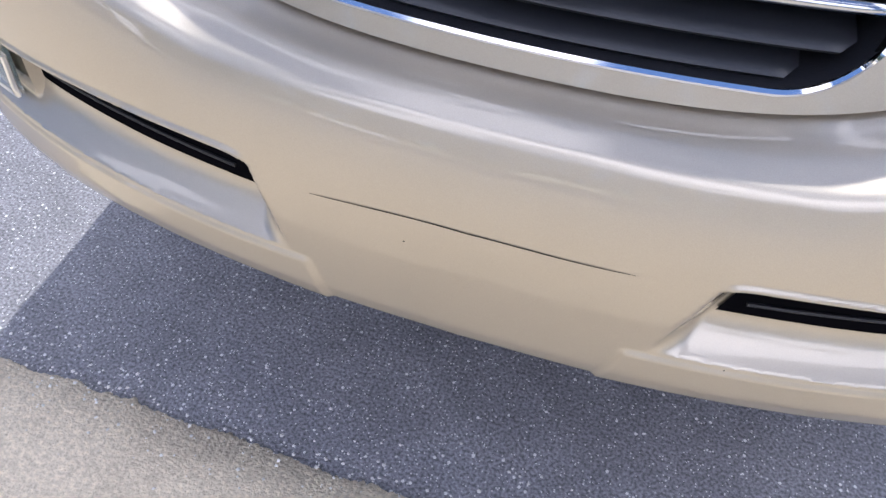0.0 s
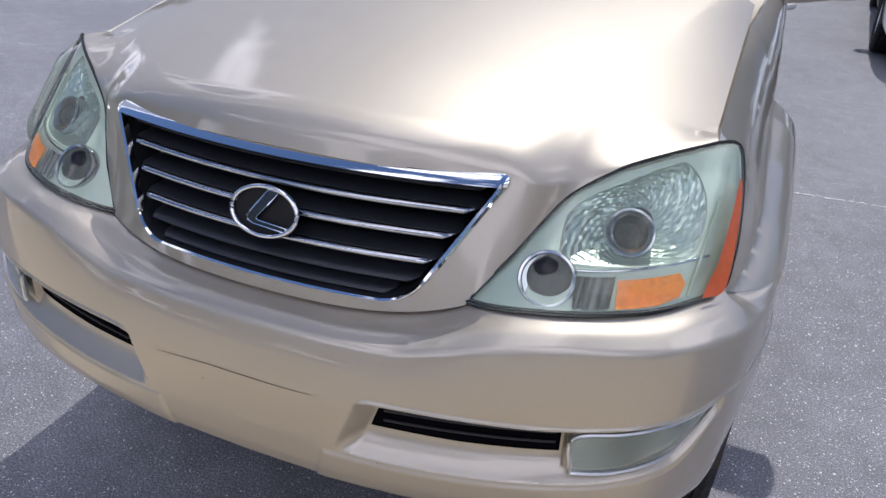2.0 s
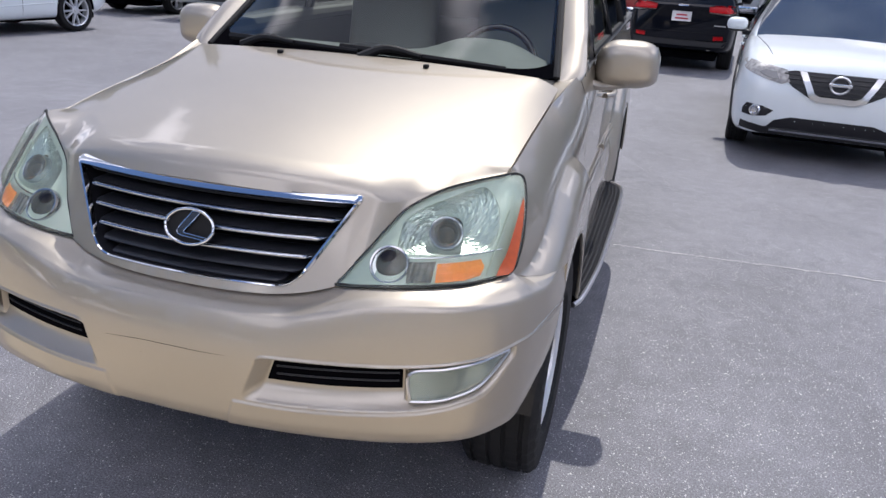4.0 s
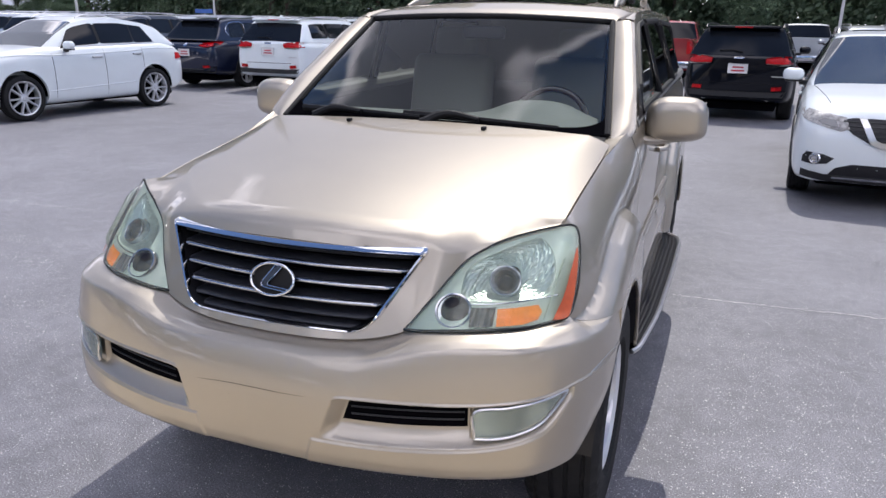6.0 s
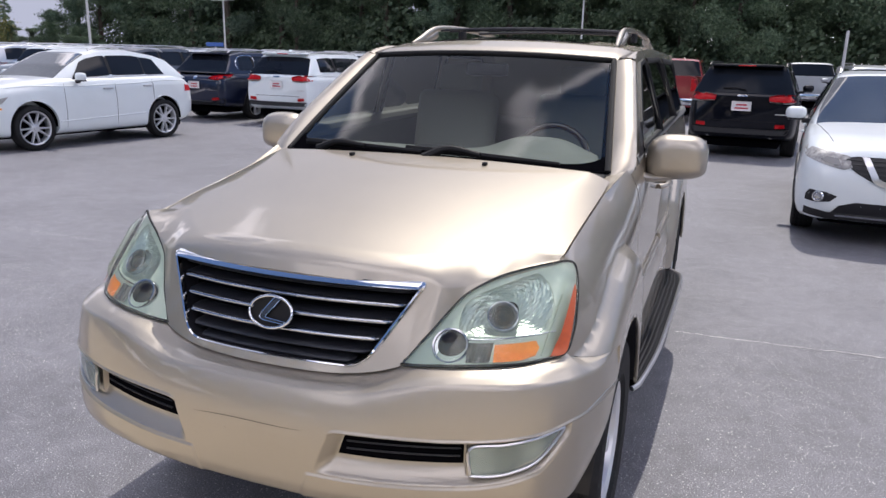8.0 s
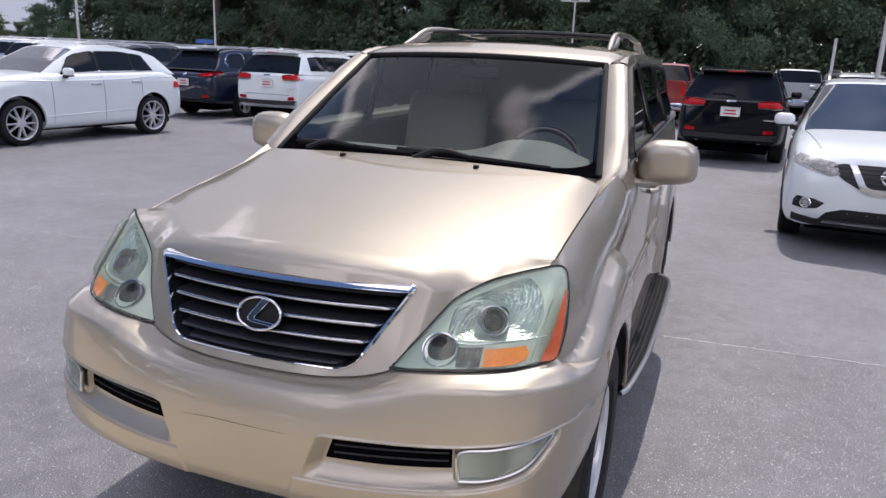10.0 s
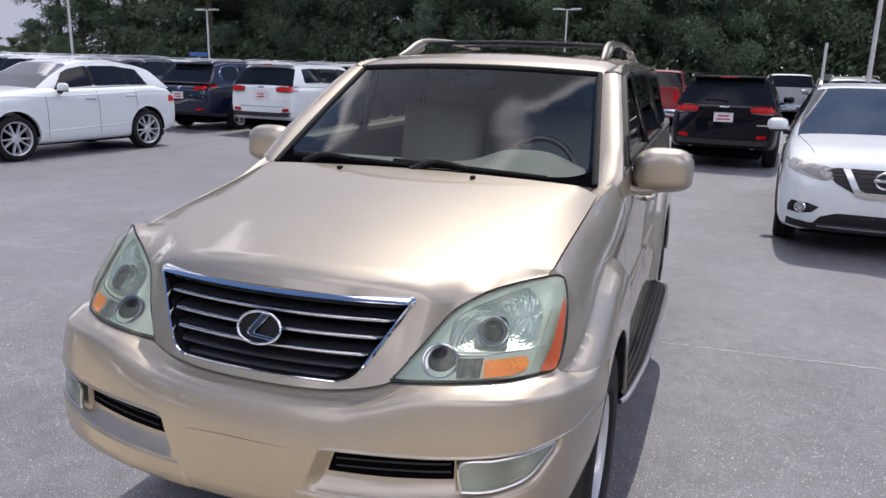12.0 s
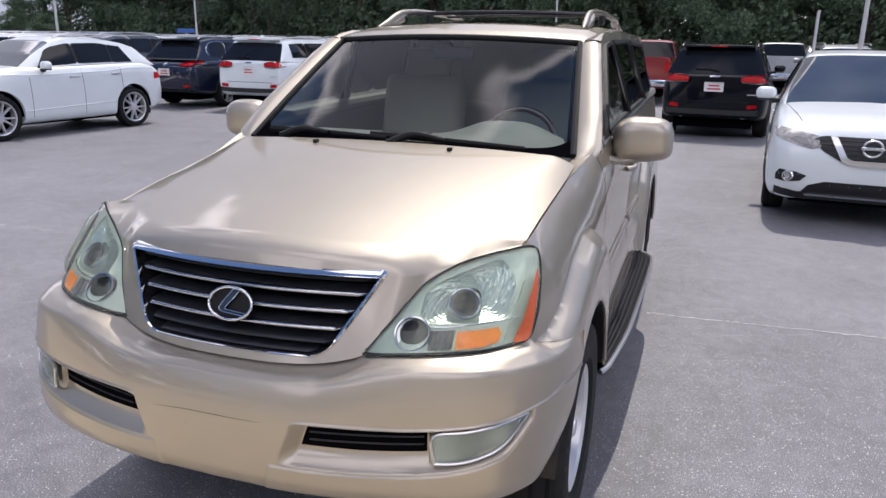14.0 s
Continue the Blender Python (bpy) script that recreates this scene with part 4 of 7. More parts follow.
def body_side():
    R = 0.445
    sill = 0.435
    fa = [(ya, za) for ya, za in arch(AXLE_F, R, 172, 4) if za > sill - 0.02]
    ra = [(ya, za) for ya, za in arch(AXLE_R, R, 176, 4) if za > sill - 0.02]
    lampside = [(lens_y(x, z) + 0.006, z) for x, z in flat_curve(LAMP_SIDE, 24)]
    top = [(y, fender_top(y)) for y in np.linspace(0.36, 1.27, 18)]
    fender = [(0.455, 0.866)] + [(y, seam_z(y)) for y in (0.44, 0.40, 0.35, 0.30, 0.275, 0.25, 0.225, 0.208)] + lampside[::-1][0:] + top + [(1.305, 1.286), (1.335, 1.20), (1.345, 0.9), (1.345, sill)] + [(fa[-1][0] + 0.02, sill)] + fa[::-1]
    fender = [p for p in fender]
    # the fender's front lower edge is the bumper seam; it ends at the wheel arch
    fender = [p for p in fender if not (p[0] < 0.45 and p[1] < 0.86)]
    front_door = [(1.314, 1.288), (1.344, 1.20), (1.353, 0.9), (1.353, sill), (2.346, sill), (2.356, 0.9), (2.35, fender_top(2.35))] + [(y, fender_top(y)) for y in np.linspace(2.3, 1.34, 14)]
    rear_arch_front = [p for p in ra if p[0] < AXLE_R + 0.0]
    rear_door = [(2.358, fender_top(2.36)), (2.364, 0.9), (2.354, sill)] + [(3.02, sill)] + [p for p in ra if p[0] < 3.30] + [(3.33, 0.95), (3.36, 1.1), (3.40, fender_top(3.4))] + [(y, fender_top(y)) for y in np.linspace(3.3, 2.4, 14)]
    quarter = [(3.408, fender_top(3.4)), (3.368, 1.1), (3.338, 0.95)] + [p for p in ra if p[0] > 3.31] + [(4.02, sill), (4.60, 0.52), (4.62, 0.9), (4.60, fender_top(4.6))] + [(y, fender_top(y)) for y in np.linspace(4.5, 3.5, 12)]
    for sx in (1, -1):
        for name, ol, lab in (("fender", fender, ""), ("front_door", front_door, ""), ("rear_door", rear_door, ""), ("quarter_panel", quarter, "")):
            bm = fill2d(ol, [], 0.0105 if name == "fender" else 0.015, lambda y, z: Vector((side_x(y, z), y, z)))
            thicken(bm, 0.012)
            if sx < 0:
                mirrored(bm)
            pp = part(name, bm, M_GOLD, suv, lab)
            if "door" in name:
                y0 = 2.20 if name == "front_door" else 3.12
                z0 = 1.10
                def hx(y, z):
                    return side_x(y, z) * sx
                bm = tube([Vector((hx(y0 - 0.10, z0) + sx * 0.006, y0 - 0.10, z0)), Vector((hx(y0 - 0.07, z0) + sx * 0.036, y0 - 0.07, z0 + 0.004)), Vector((hx(y0, z0) + sx * 0.040, y0, z0 + 0.006)), Vector((hx(y0 + 0.07, z0) + sx * 0.036, y0 + 0.07, z0 + 0.004)), Vector((hx(y0 + 0.10, z0) + sx * 0.006, y0 + 0.10, z0))], 0.013, 8)
                part("door_handle", bm, M_GOLD, pp)
                ys = np.linspace(1.40, 2.32, 24) if name == "front_door" else np.linspace(2.40, 2.98, 16)
                bm = tube([Vector((hx(y, 0.76) + sx * 0.006, y, 0.760 + 0.012 * (y - 1.4))) for y in ys], 0.026, 10, flat=1.0)
                for v in bm.verts:
                    cx = hx(v.co.y, v.co.z)
                    v.co.x = cx + (v.co.x - cx) * 0.5
                part("side_moulding", bm, M_GOLD, pp)
        # wheel wells
        for ay in (AXLE_F, AXLE_R):
            bm = bmesh.new()
            prof = arch(ay, R + 0.006, 175, 5, 30)
            a = [bm.verts.new((sx * (flank_x(y, z) - 0.010), y, z)) for y, z in prof]
            b = [bm.verts.new((sx * 0.55, y, z)) for y, z in prof]
            for i in range(len(a) - 1):
                bm.faces.new((a[i], a[i + 1], b[i + 1], b[i]))
            bm.faces.new(b)
            part("wheel_well", bm, M_BLACK, suv, "black wheel well liner")
        # painted flange of each arch
            fl = [p for p in arch(ay, R, 172, 8, 40) if p[1] > (0.865 if ay == AXLE_F and p[0] < ay else 0.46)]
            bm = tube([Vector((sx * (flank_x(y, z) - 0.004), y, z)) for y, z in fl], 0.007, 6)
            part("arch_lip", bm, M_GOLD, suv)
        # sill under the doors
        bm = grid(lambda u, v: Vector((sx * (side_x(2.2, 0.44) - 0.005 - 0.12 * v), 1.14 + 1.93 * u, 0.440 - 0.10 * math.sin(v * math.pi / 2))), 12, 5)
        part("sill", bm, M_GOLD, suv)
        # running board with ribbed tread and a bright outer edge
        bm = bmesh.new()
        def bx(u, v):
            y = 1.12 + 1.91 * u
            outer = glide(y, [1.12, 1.16, 1.26, 1.69, 2.76, 2.95, 3.03], [0.925, 0.942, 0.957, 0.990, 1.008, 0.990, 0.930])
            return Vector((sx * (0.80 + (outer - 0.80) * v), y, 0.425 + 0.004 * math.sin(v * 3.14)))
        bmesh.ops.solidify(grid(bx, 40, 10, bm=bm), geom=bm.faces[:], thickness=0.028)
        rb = part("running_board", bm, M_BLACK, suv, "black ribbed running board with bright edge")
        for k in range(6):
            v = 0.36 + 0.10 * k
            bm = tube([bx(u, v) + Vector((0, 0, 0.005)) for u in np.linspace(0.06, 0.94, 12)], 0.0055, 6)
            part("tread_rib", bm, M_BLACK, rb)
        bm = tube([bx(u, 1.0) + Vector((sx * 0.004, 0, 0.0)) for u in np.linspace(0, 1, 40)], 0.011, 8)
        part("bright_edge", bm, M_SATIN, rb)


# ---- wheels ----
def wheel_mesh(r, rim, width, spokes, twin):
    """Tyre and rim meshes round the x axis, outer face towards +x."""
    m = Matrix.Rotation(math.pi / 2, 4, "Y")
    w = width / 2
    ty = bmesh.new()
    prof = [(rim, -w * 0.7), (rim + 0.01, -w * 0.8), (r - 0.07, -w), (r - 0.025, -w * 0.94), (r - 0.004, -w * 0.78), (r - 0.001, -w * 0.66), (r - 0.010, -w * 0.64), (r - 0.010, -w * 0.56), (r, -w * 0.54), (r, -w * 0.25), (r - 0.010, -w * 0.23), (r - 0.010, -w * 0.14), (r, -w * 0.12), (r, w * 0.12), (r - 0.010, w * 0.14), (r - 0.010, w * 0.23), (r, w * 0.25), (r, w * 0.54), (r - 0.010, w * 0.56), (r - 0.010, w * 0.64), (r - 0.001, w * 0.66), (r - 0.004, w * 0.80), (r - 0.025, w * 0.95), (r - 0.07, w), (rim + 0.03, w * 0.95), (rim + 0.012, w * 0.80), (rim, w * 0.72)]
    lathe(prof[1:-1], 112, m, ty)
    # cross cuts in the outer tread blocks
    for v in ty.verts:
        rad = math.hypot(v.co.y, v.co.z)
        if w * 0.25 < abs(v.co.x) < w * 0.97 and rad > r - 0.03:
            if int(round(math.atan2(v.co.z, v.co.y) / (2 * math.pi) * 112)) % 3 == 0:
                v.co.y *= 1 - 0.007 / rad
                v.co.z *= 1 - 0.007 / rad
    # circumferential grooves
    rm = bmesh.new()
    lathe([(rim + 0.013, w * 0.76), (rim + 0.004, w * 0.85), (rim - 0.012, w * 0.76), (rim - 0.02, w * 0.30), (rim - 0.022, -w * 0.6)], 56, m, rm)
    hubz = w * 0.70
    lathe([(0.0001, hubz + 0.012), (0.03, hubz + 0.012), (0.04, hubz), (0.075, hubz - 0.006), (0.075, hubz - 0.05)], 24, m, rm)
    for k in range(spokes):
        a0 = 2 * math.pi * k / spokes
        for off in ((-twin, twin) if twin else (0.0,)):
            wd = (0.016 if spokes < 8 else 0.0095) if twin else 0.034
            a1, a2 = a0 + off * 0.8, a0 + off * 1.25
            q = []
            for (rad, aa, hw, hz) in ((0.055, a1, wd * 1.1, hubz - 0.004), (rim - 0.006, a2, wd * (0.9 if twin else 1.25), w * 0.62)):
                c = Vector((math.cos(aa), math.sin(aa), 0))
                t = Vector((-math.sin(aa), math.cos(aa), 0))
                q.append([c * rad + t * hw + Vector((0, 0, hz - 0.012)), c * rad + t * hw * 0.6 + Vector((0, 0, hz)), c * rad - t * hw * 0.6 + Vector((0, 0, hz)), c * rad - t * hw + Vector((0, 0, hz - 0.012)), c * rad - t * hw + Vector((0, 0, hz - 0.045)), c * rad + t * hw + Vector((0, 0, hz - 0.045))])
            A = [rm.verts.new(m @ p) for p in q[0]]
            B = [rm.verts.new(m @ p) for p in q[1]]
            for i in range(6):
                rm.faces.new((A[i], A[(i + 1) % 6], B[(i + 1) % 6], B[i]))
    dk = bmesh.new()
    lathe([(0.0001, -w * 0.1), (rim - 0.03, -w * 0.1), (rim - 0.03, -w * 0.4)], 32, m, dk)
    return ty, rm, dk


WHEELS = {}


def add_wheel(parent, key, r, rim, width, spokes, twin, x, y, turn=0.0):
    """A wheel with its parts under the car; meshes are shared between alike wheels."""
    if key not in WHEELS:
        ty, rm, dk = wheel_mesh(r, rim, width, spokes, twin)
        obs = []
        for nm, bm, mt in (("tyre", ty, M_TYRE), ("rim", rm, M_ALLOY), ("brake_disc", dk, M_DARK)):
            o = link(nm, bm, mt, None, angle=35)
            obs.append(o.data)
            bpy.data.objects.remove(o)
        WHEELS[key] = obs
    w = new("wheel")
    w.empty_display_size = 0.1
    w.parent = parent
    w.matrix_basis = Matrix.Translation((x, y, r)) @ Matrix.Rotation(turn, 4, "Z") @ Matrix.Rotation(math.pi if x < 0 else 0, 4, "Z")
    for nm, me in zip(("tyre", "rim", "brake_disc"), WHEELS[key]):
        o = new(nm, me)
        o.parent = w
    return w


def mud_flaps():
    for sx in (1, -1):
        part("mud_flap", box(sx * 0.84, 3.96, 0.42, 0.17, 0.012, 0.34, 0.004, 1), M_BLACK, suv, "black mud flap")


def suv_wheels():
    for x in (0.80, -0.80):
        for y in (AXLE_F, AXLE_R):
            add_wheel(suv, "suv", WHEEL_R, 0.222, 0.255, 6, 0.0, x, y)


M_FLUTED = material("fluted_lamp_block", (0.09, 0.09, 0.08), rough=0.2, metal=0.5, coat=0.5, grain=0.4, grain_scale=70)


# ---- headlights ----
M_HOUSING = material("frosted_lamp_housing", (0.56, 0.65, 0.56), rough=0.42, metal=0.15, coat=0.2, stain=0.10, stain_scale=14)
BOWL = (0.650, 1.006)


def bowl_reach(a):
    """How far the main reflector reaches from its middle in direction a, inside the lamp's outline and above the divider."""
    r = 0.118
    dx, dz = math.cos(a), math.sin(a)
    if dz < 0:
        r = min(r, (BOWL[1] - 0.963) / max(0.05, -dz))
    while r > 0.02 and (not in_poly(BOWL[0] + dx * (r + 0.022), BOWL[1] + dz * (r + 0.022), LAMP_OUTLINE) or BOWL[0] + dx * r > 0.768):
        r -= 0.003
    return r


def headlights():
    NA, NR = 96, 15
    reach = [bowl_reach(2 * math.pi * i / NA) for i in range(NA)]
    reach = [(reach[i - 1] + 2 * reach[i] + reach[(i + 1) % NA]) / 4 for i in range(NA)]
    bowl_edge = [(BOWL[0] + reach[i] * math.cos(2 * math.pi * i / NA), BOWL[1] + reach[i] * math.sin(2 * math.pi * i / NA)) for i in range(NA)]
    rng = random.Random(31)
    dent = [[rng.uniform(-0.0016, 0.0016) + 0.0020 * ((i // 2 + k) % 2) for k in range(NR + 1)] for i in range(NA)]
    for sx in (1, -1):
        def flip(bm):
            return mirrored(bm) if sx < 0 else bm
        bm = fill2d(LAMP_OUTLINE, [], 0.014, lambda x, z: lens_pt(x, z, -0.002))
        lamp = part("headlight", flip(bm), M_LENS, suv, "large headlight with a hazy yellowed lens")
        lamp.visible_shadow = False
        bm = tube([Vector((x, lens_y(x, z) + 0.003, z)) for x, z in LAMP_OUTLINE], 0.0040, 6, closed=True)
        part("lamp_seal", flip(bm), M_SEAL, lamp)
        # frosted housing round the main reflector
        def shell_pt(x, z):
            return Vector((x, lens_y(x, z) + 0.016, z))
        bm = fill2d(LAMP_OUTLINE, [bowl_edge], 0.009, shell_pt)
        part("lamp_housing", flip(bm), M_HOUSING, lamp, "frosted pale green lamp housing")
        # main reflector: a hollow of many small facets
        bm = bmesh.new()
        V = []
        for i in range(NA):
            a = 2 * math.pi * i / NA
            col = []
            for k in range(NR + 1):
                r = 0.030 + (reach[i] - 0.030) * k / NR
                x, z = BOWL[0] + r * math.cos(a), BOWL[1] + r * math.sin(a)
                dy = 0.022 + 0.026 * (1 - (k / NR) ** 2) + (dent[i][k] if 0 < k < NR else 0.0)
                col.append(bm.verts.new((x, lens_y(x, z) + dy, z)))
            V.append(col)
        for i in range(NA):
            for k in range(NR):
                bm.faces.new((V[i][k], V[(i + 1) % NA][k], V[(i + 1) % NA][k + 1], V[i][k + 1]))
        part("lamp_bowl", flip(bm), M_REFLECTOR, lamp, "faceted silver reflector bowl", smooth=False)
        part("reflector_rim", flip(tube([Vector((x, lens_y(x, z) + 0.021, z)) for x, z in bowl_edge], 0.0030, 6, closed=True)), M_HOUSING, lamp)
        # projectors: outer ring, bright hollow, dark glass dome
        for px, pz, R, off, nm in ((0.648, 1.012, 0.040, 0.014, "main_projector"), (0.532, 0.944, 0.046, 0.006, "low_projector")):
            c = Vector((px, lens_y(px, pz) + off, pz))
            m = Matrix.Translation(c) @ Vector((0.08 if nm[0] == "l" else 0.30, -1, 0.78)).to_track_quat("Z", "Y").to_matrix().to_4x4()
            main = nm[0] == "m"
            prof = [(R * 1.16, -0.040), (R * 1.14, -0.004), (R * 1.08, 0.002), (R * 0.99, 0.001), (R * 0.96, -0.006)]
            prof += [(R * 0.86, -0.012), (R * 0.84, -0.003), (R * 0.79, -0.002), (R * 0.74, -0.010), (R * 0.70, -0.030)] if main else [(R * 0.92, -0.006), (R * 0.70, -0.009), (R * 0.30, -0.009)]
            pr = part(nm, flip(lathe(prof, 44, m)), M_EDGE, lamp, "projector lamp with silver ring", angle=50)
            md = m if main else m @ Matrix.Translation((0.003, 0.005, 0.003))
            rd = R * (0.74 if main else 0.86)
            deep = 1.0 if main else 0.40
            bm = lathe([(0.0001, 0.004 * deep), (rd * 0.35, 0.0025 * deep), (rd * 0.65, -0.003 * deep), (rd * 0.87, -0.011 * deep), (rd, -0.022 * deep), (rd, -0.034 * deep)], 36, md)
            part("projector_lens", flip(bm), M_PROJECTOR, pr, "dark glass dome")
        # amber turn signal, fluted block and side marker
        am = [(0.655, 0.916), (0.648, 0.953), (0.745, 0.955), (0.757, 0.938), (0.752, 0.921), (0.72, 0.916)]
        bm = fill2d(am, [], 0.0045, lambda x, z: Vector((x, lens_y(x, z) + 0.006 - 0.0035 * abs(math.sin(z * 420)), z)))
        part("turn_signal", flip(bm), M_AMBER, lamp, "orange turn signal with ribbed lens")
        fl = [(0.586, 0.913), (0.575, 0.952), (0.643, 0.956), (0.645, 0.915)]
        bm = fill2d(fl, [], 0.004, lambda x, z: Vector((x, lens_y(x, z) + 0.014 - 0.006 * abs(math.sin(x * 210)) - 0.003 * abs(math.sin(z * 300)), z)))
        part("fluted_block", flip(bm), M_FLUTED, lamp)
        mk = flat_curve([(0.783, 0.919), (0.793, 0.970), (0.799, 1.030), (0.803, 1.079), (0.8115, 1.055), (0.8185, 1.000), (0.8205, 0.940), (0.814, 0.918), (0.783, 0.919)], 40)[:-1]
        bm = fill2d(mk, [], 0.005, lambda x, z: lens_pt(x, z, -0.0085))
        part("side_marker", flip(bm), M_AMBER_DARK, lamp, "dark orange side marker")
        # bright lip across the bowl above the signal, and the upright bar beside the marker
        bm = tube([Vector((x, lens_y(x, z) + 0.012, z)) for x, z in zip(np.linspace(0.575, 0.785, 16), np.linspace(0.959, 0.968, 16))], 0.0026, 6)
        part("lamp_divider", flip(bm), M_EDGE, lamp)
        bm = tube([Vector((x, lens_y(x, z) + 0.010, z)) for x, z in zip(np.linspace(0.765, 0.784, 10), np.linspace(0.918, 1.05, 10))], 0.0030, 6)
        part("lamp_divider", flip(bm), M_HOUSING, lamp)


# ---- glasshouse ----
def ws_point(u, v):
    """Windshield, u -1..1 across, v 0..1 up."""
    a = abs(u)
    x0, x1 = 0.748, 0.632
    yb = 1.135 + 0.135 * a ** 2.2
    zb = 1.278 - 0.008 * a ** 2
    yt = 1.918 + 0.071 * a ** 2.2
    zt = 1.728 - 0.021 * a ** 2
    x = u * (x0 + (x1 - x0) * v)
    bow = math.sin(v * math.pi) * 0.007
    return Vector((x, yb + (yt - yb) * v - bow * 0.5, zb + (zt - zb) * v + bow * 0.85))


def upper_x(y, z):
    """Side of the glasshouse."""
    zb = fender_top(y)
    t = (z - zb) / 0.42
    return 0.846 - 0.115 * t - 0.02 * max(0, t) ** 2 - 0.05 * smooth01((y - 4.0) / 0.6)


def roof_z(x, y):
    c = interp(y, [1.92, 2.02, 2.25, 2.72, 3.3, 4.0, 4.4], [1.728, 1.762, 1.800, 1.827, 1.829, 1.808, 1.780])
    e = 0.021 + 0.014 * smooth01((y - 1.965) / 0.5)
    return c - e * (abs(x) / 0.64) ** 2 - 0.030 * max(0, (abs(x) - 0.60) / 0.10) ** 2


def glasshouse():
    bm = grid(lambda u, v: ws_point((2 * u - 1) * 0.985, 0.012 + 0.976 * v), 40, 24)
    ws = part("windshield", bm, M_WINDSHIELD, suv, "clear windshield with a dark edge")
    ws.visible_shadow = False
    # black edge band
    def band(fa, name):
        bm = grid(fa, 60, 3)
        part(name, bm, M_DARK, ws)
    up = Vector((0, 0.003, -0.003))
    band(lambda u, v: ws_point((2 * u - 1) * 0.995, 0.0 + (0.058 - 0.016 * (2 * u - 1) + 0.10 * abs(2 * u - 1) ** 14) * v) - up * 0.7, "lower_band")
    band(lambda u, v: ws_point((2 * u - 1) * 0.995, 1.0 - 0.022 * v) + up, "upper_band")
    for s in (-1, 1):
        band(lambda u, v: ws_point(s * (0.996 - 0.042 * v), u) + up, "side_band")
    ring = [ws_point(-0.992, k / 20) for k in range(21)] + [ws_point(-0.992 + 1.984 * k / 40, 1.0) for k in range(1, 40)] + [ws_point(0.992, 1 - k / 20) for k in range(21)]
    part("windshield_seal", tube(ring, 0.015, 8), M_SEAL, ws, "black rubber windshield seal")
    # roof
    def roof(u, v):
        y = 1.931 + 2.431 * v
        half = interp(y, [1.93, 2.07, 2.45, 3.6, 4.4], [0.636, 0.658, 0.682, 0.690, 0.655])
        x = (2 * u - 1) * half
        y2 = y + 0.066 * (abs(2 * u - 1) ** 2.2) * (1 - smooth01(v * 4))
        return Vector((x, y2, roof_z(x, y)))
    bm = thicken(grid(roof, 48, 60), 0.014)
    rf = part("roof", bm, M_GOLD, suv)
    # sunroof panel
    sr = [(-0.40, 2.34), (0.40, 2.34), (0.42, 2.38), (0.42, 2.84), (0.40, 2.88), (-0.40, 2.88), (-0.42, 2.84), (-0.42, 2.38)]
    bm = fill2d(sr, [], 0.04, lambda x, y: Vector((x, y, roof_z(x, y) + 0.006)))
    part("sunroof", thicken(bm, 0.008), M_TINT, rf, "dark tinted sunroof")
    # sides with window openings
    def wy(y, z):
        return (y, z)
    zt = lambda y: interp(y, [1.965, 2.25, 3.0, 4.3], [1.700, 1.742, 1.760, 1.735])
    zb = lambda y: fender_top(y)
    outline = [(1.32, zb(1.3) - 0.004), (1.467, 1.405), (1.634, 1.505), (1.853, 1.635), (1.995, 1.706)] + [(y, zt(y) + 0.018) for y in np.linspace(2.11, 4.30, 16)] + [(4.45, 1.55), (4.58, zb(4.58))] + [(y, zb(y)) for y in np.linspace(4.4, 1.45, 20)]
    w1 = [(1.55, zb(1.55) + 0.022), (1.67, 1.44), (1.83, 1.545), (1.995, 1.638), (2.10, 1.690), (2.29, 1.708), (2.31, 1.690), (2.35, zb(2.3) + 0.020)]
    w2 = [(2.43, zb(2.4) + 0.020), (2.40, 1.690), (2.42, 1.712), (3.10, 1.722), (3.17, 1.700), (3.30, zb(3.3) + 0.020)]
    w3 = [(3.42, zb(3.4) + 0.022), (3.29, 1.695), (3.33, 1.716), (4.05, 1.700), (4.15, 1.66), (4.28, zb(4.2) + 0.022)]
    for sx in (1, -1):
        fx = lambda y, z: Vector((upper_x(y, z), y, z))
        bm = thicken(fill2d(outline, [w1, w2, w3], 0.03, fx), 0.014)
        pil = part("window_frame", mirrored(bm) if sx < 0 else bm, M_GOLD, suv, "painted window pillars and roof rail")
        for k, w in enumerate((w1, w2, w3)):
            bm = fill2d(w, [], 0.05, lambda y, z: Vector((upper_x(y, z) - 0.006, y, z)))
            pn = part("side_window", mirrored(bm) if sx < 0 else bm, M_WINDSHIELD if k == 0 else M_TINT, suv, "tinted side window")
            pn.visible_shadow = False
            bm = tube([Vector((upper_x(y, z) - 0.001, y, z)) for y, z in w], 0.015, 6, closed=True)
            part("window_seal", mirrored(bm) if sx < 0 else bm, M_SEAL, pn)
        # A-pillar face between the windshield and the side
        def ap(u, v):
            u = -0.12 + 1.12 * u
            a = ws_point(1.0, u)
            yb = interp(u, [-0.12, 0, 0.25, 0.5, 0.8, 1.0], [1.255, 1.32, 1.467, 1.634, 1.853, 1.995])
            zb2 = interp(u, [-0.12, 0, 0.25, 0.5, 0.8, 1.0], [1.236, 1.290, 1.405, 1.505, 1.635, 1.706])
            b = Vector((upper_x(yb, zb2), yb, zb2))
            b.x -= 0.05 * max(0.0, -u) / 0.12
            c = (a + b) / 2 + Vector((0.020, -0.022, 0.020)) * (1 - max(0.0, -u) / 0.12)
            return a * (1 - v) ** 2 + c * 2 * v * (1 - v) + b * v * v
        bm = grid(ap, 24, 8)
        part("a_pillar", mirrored(bm) if sx < 0 else bm, M_GOLD, suv)
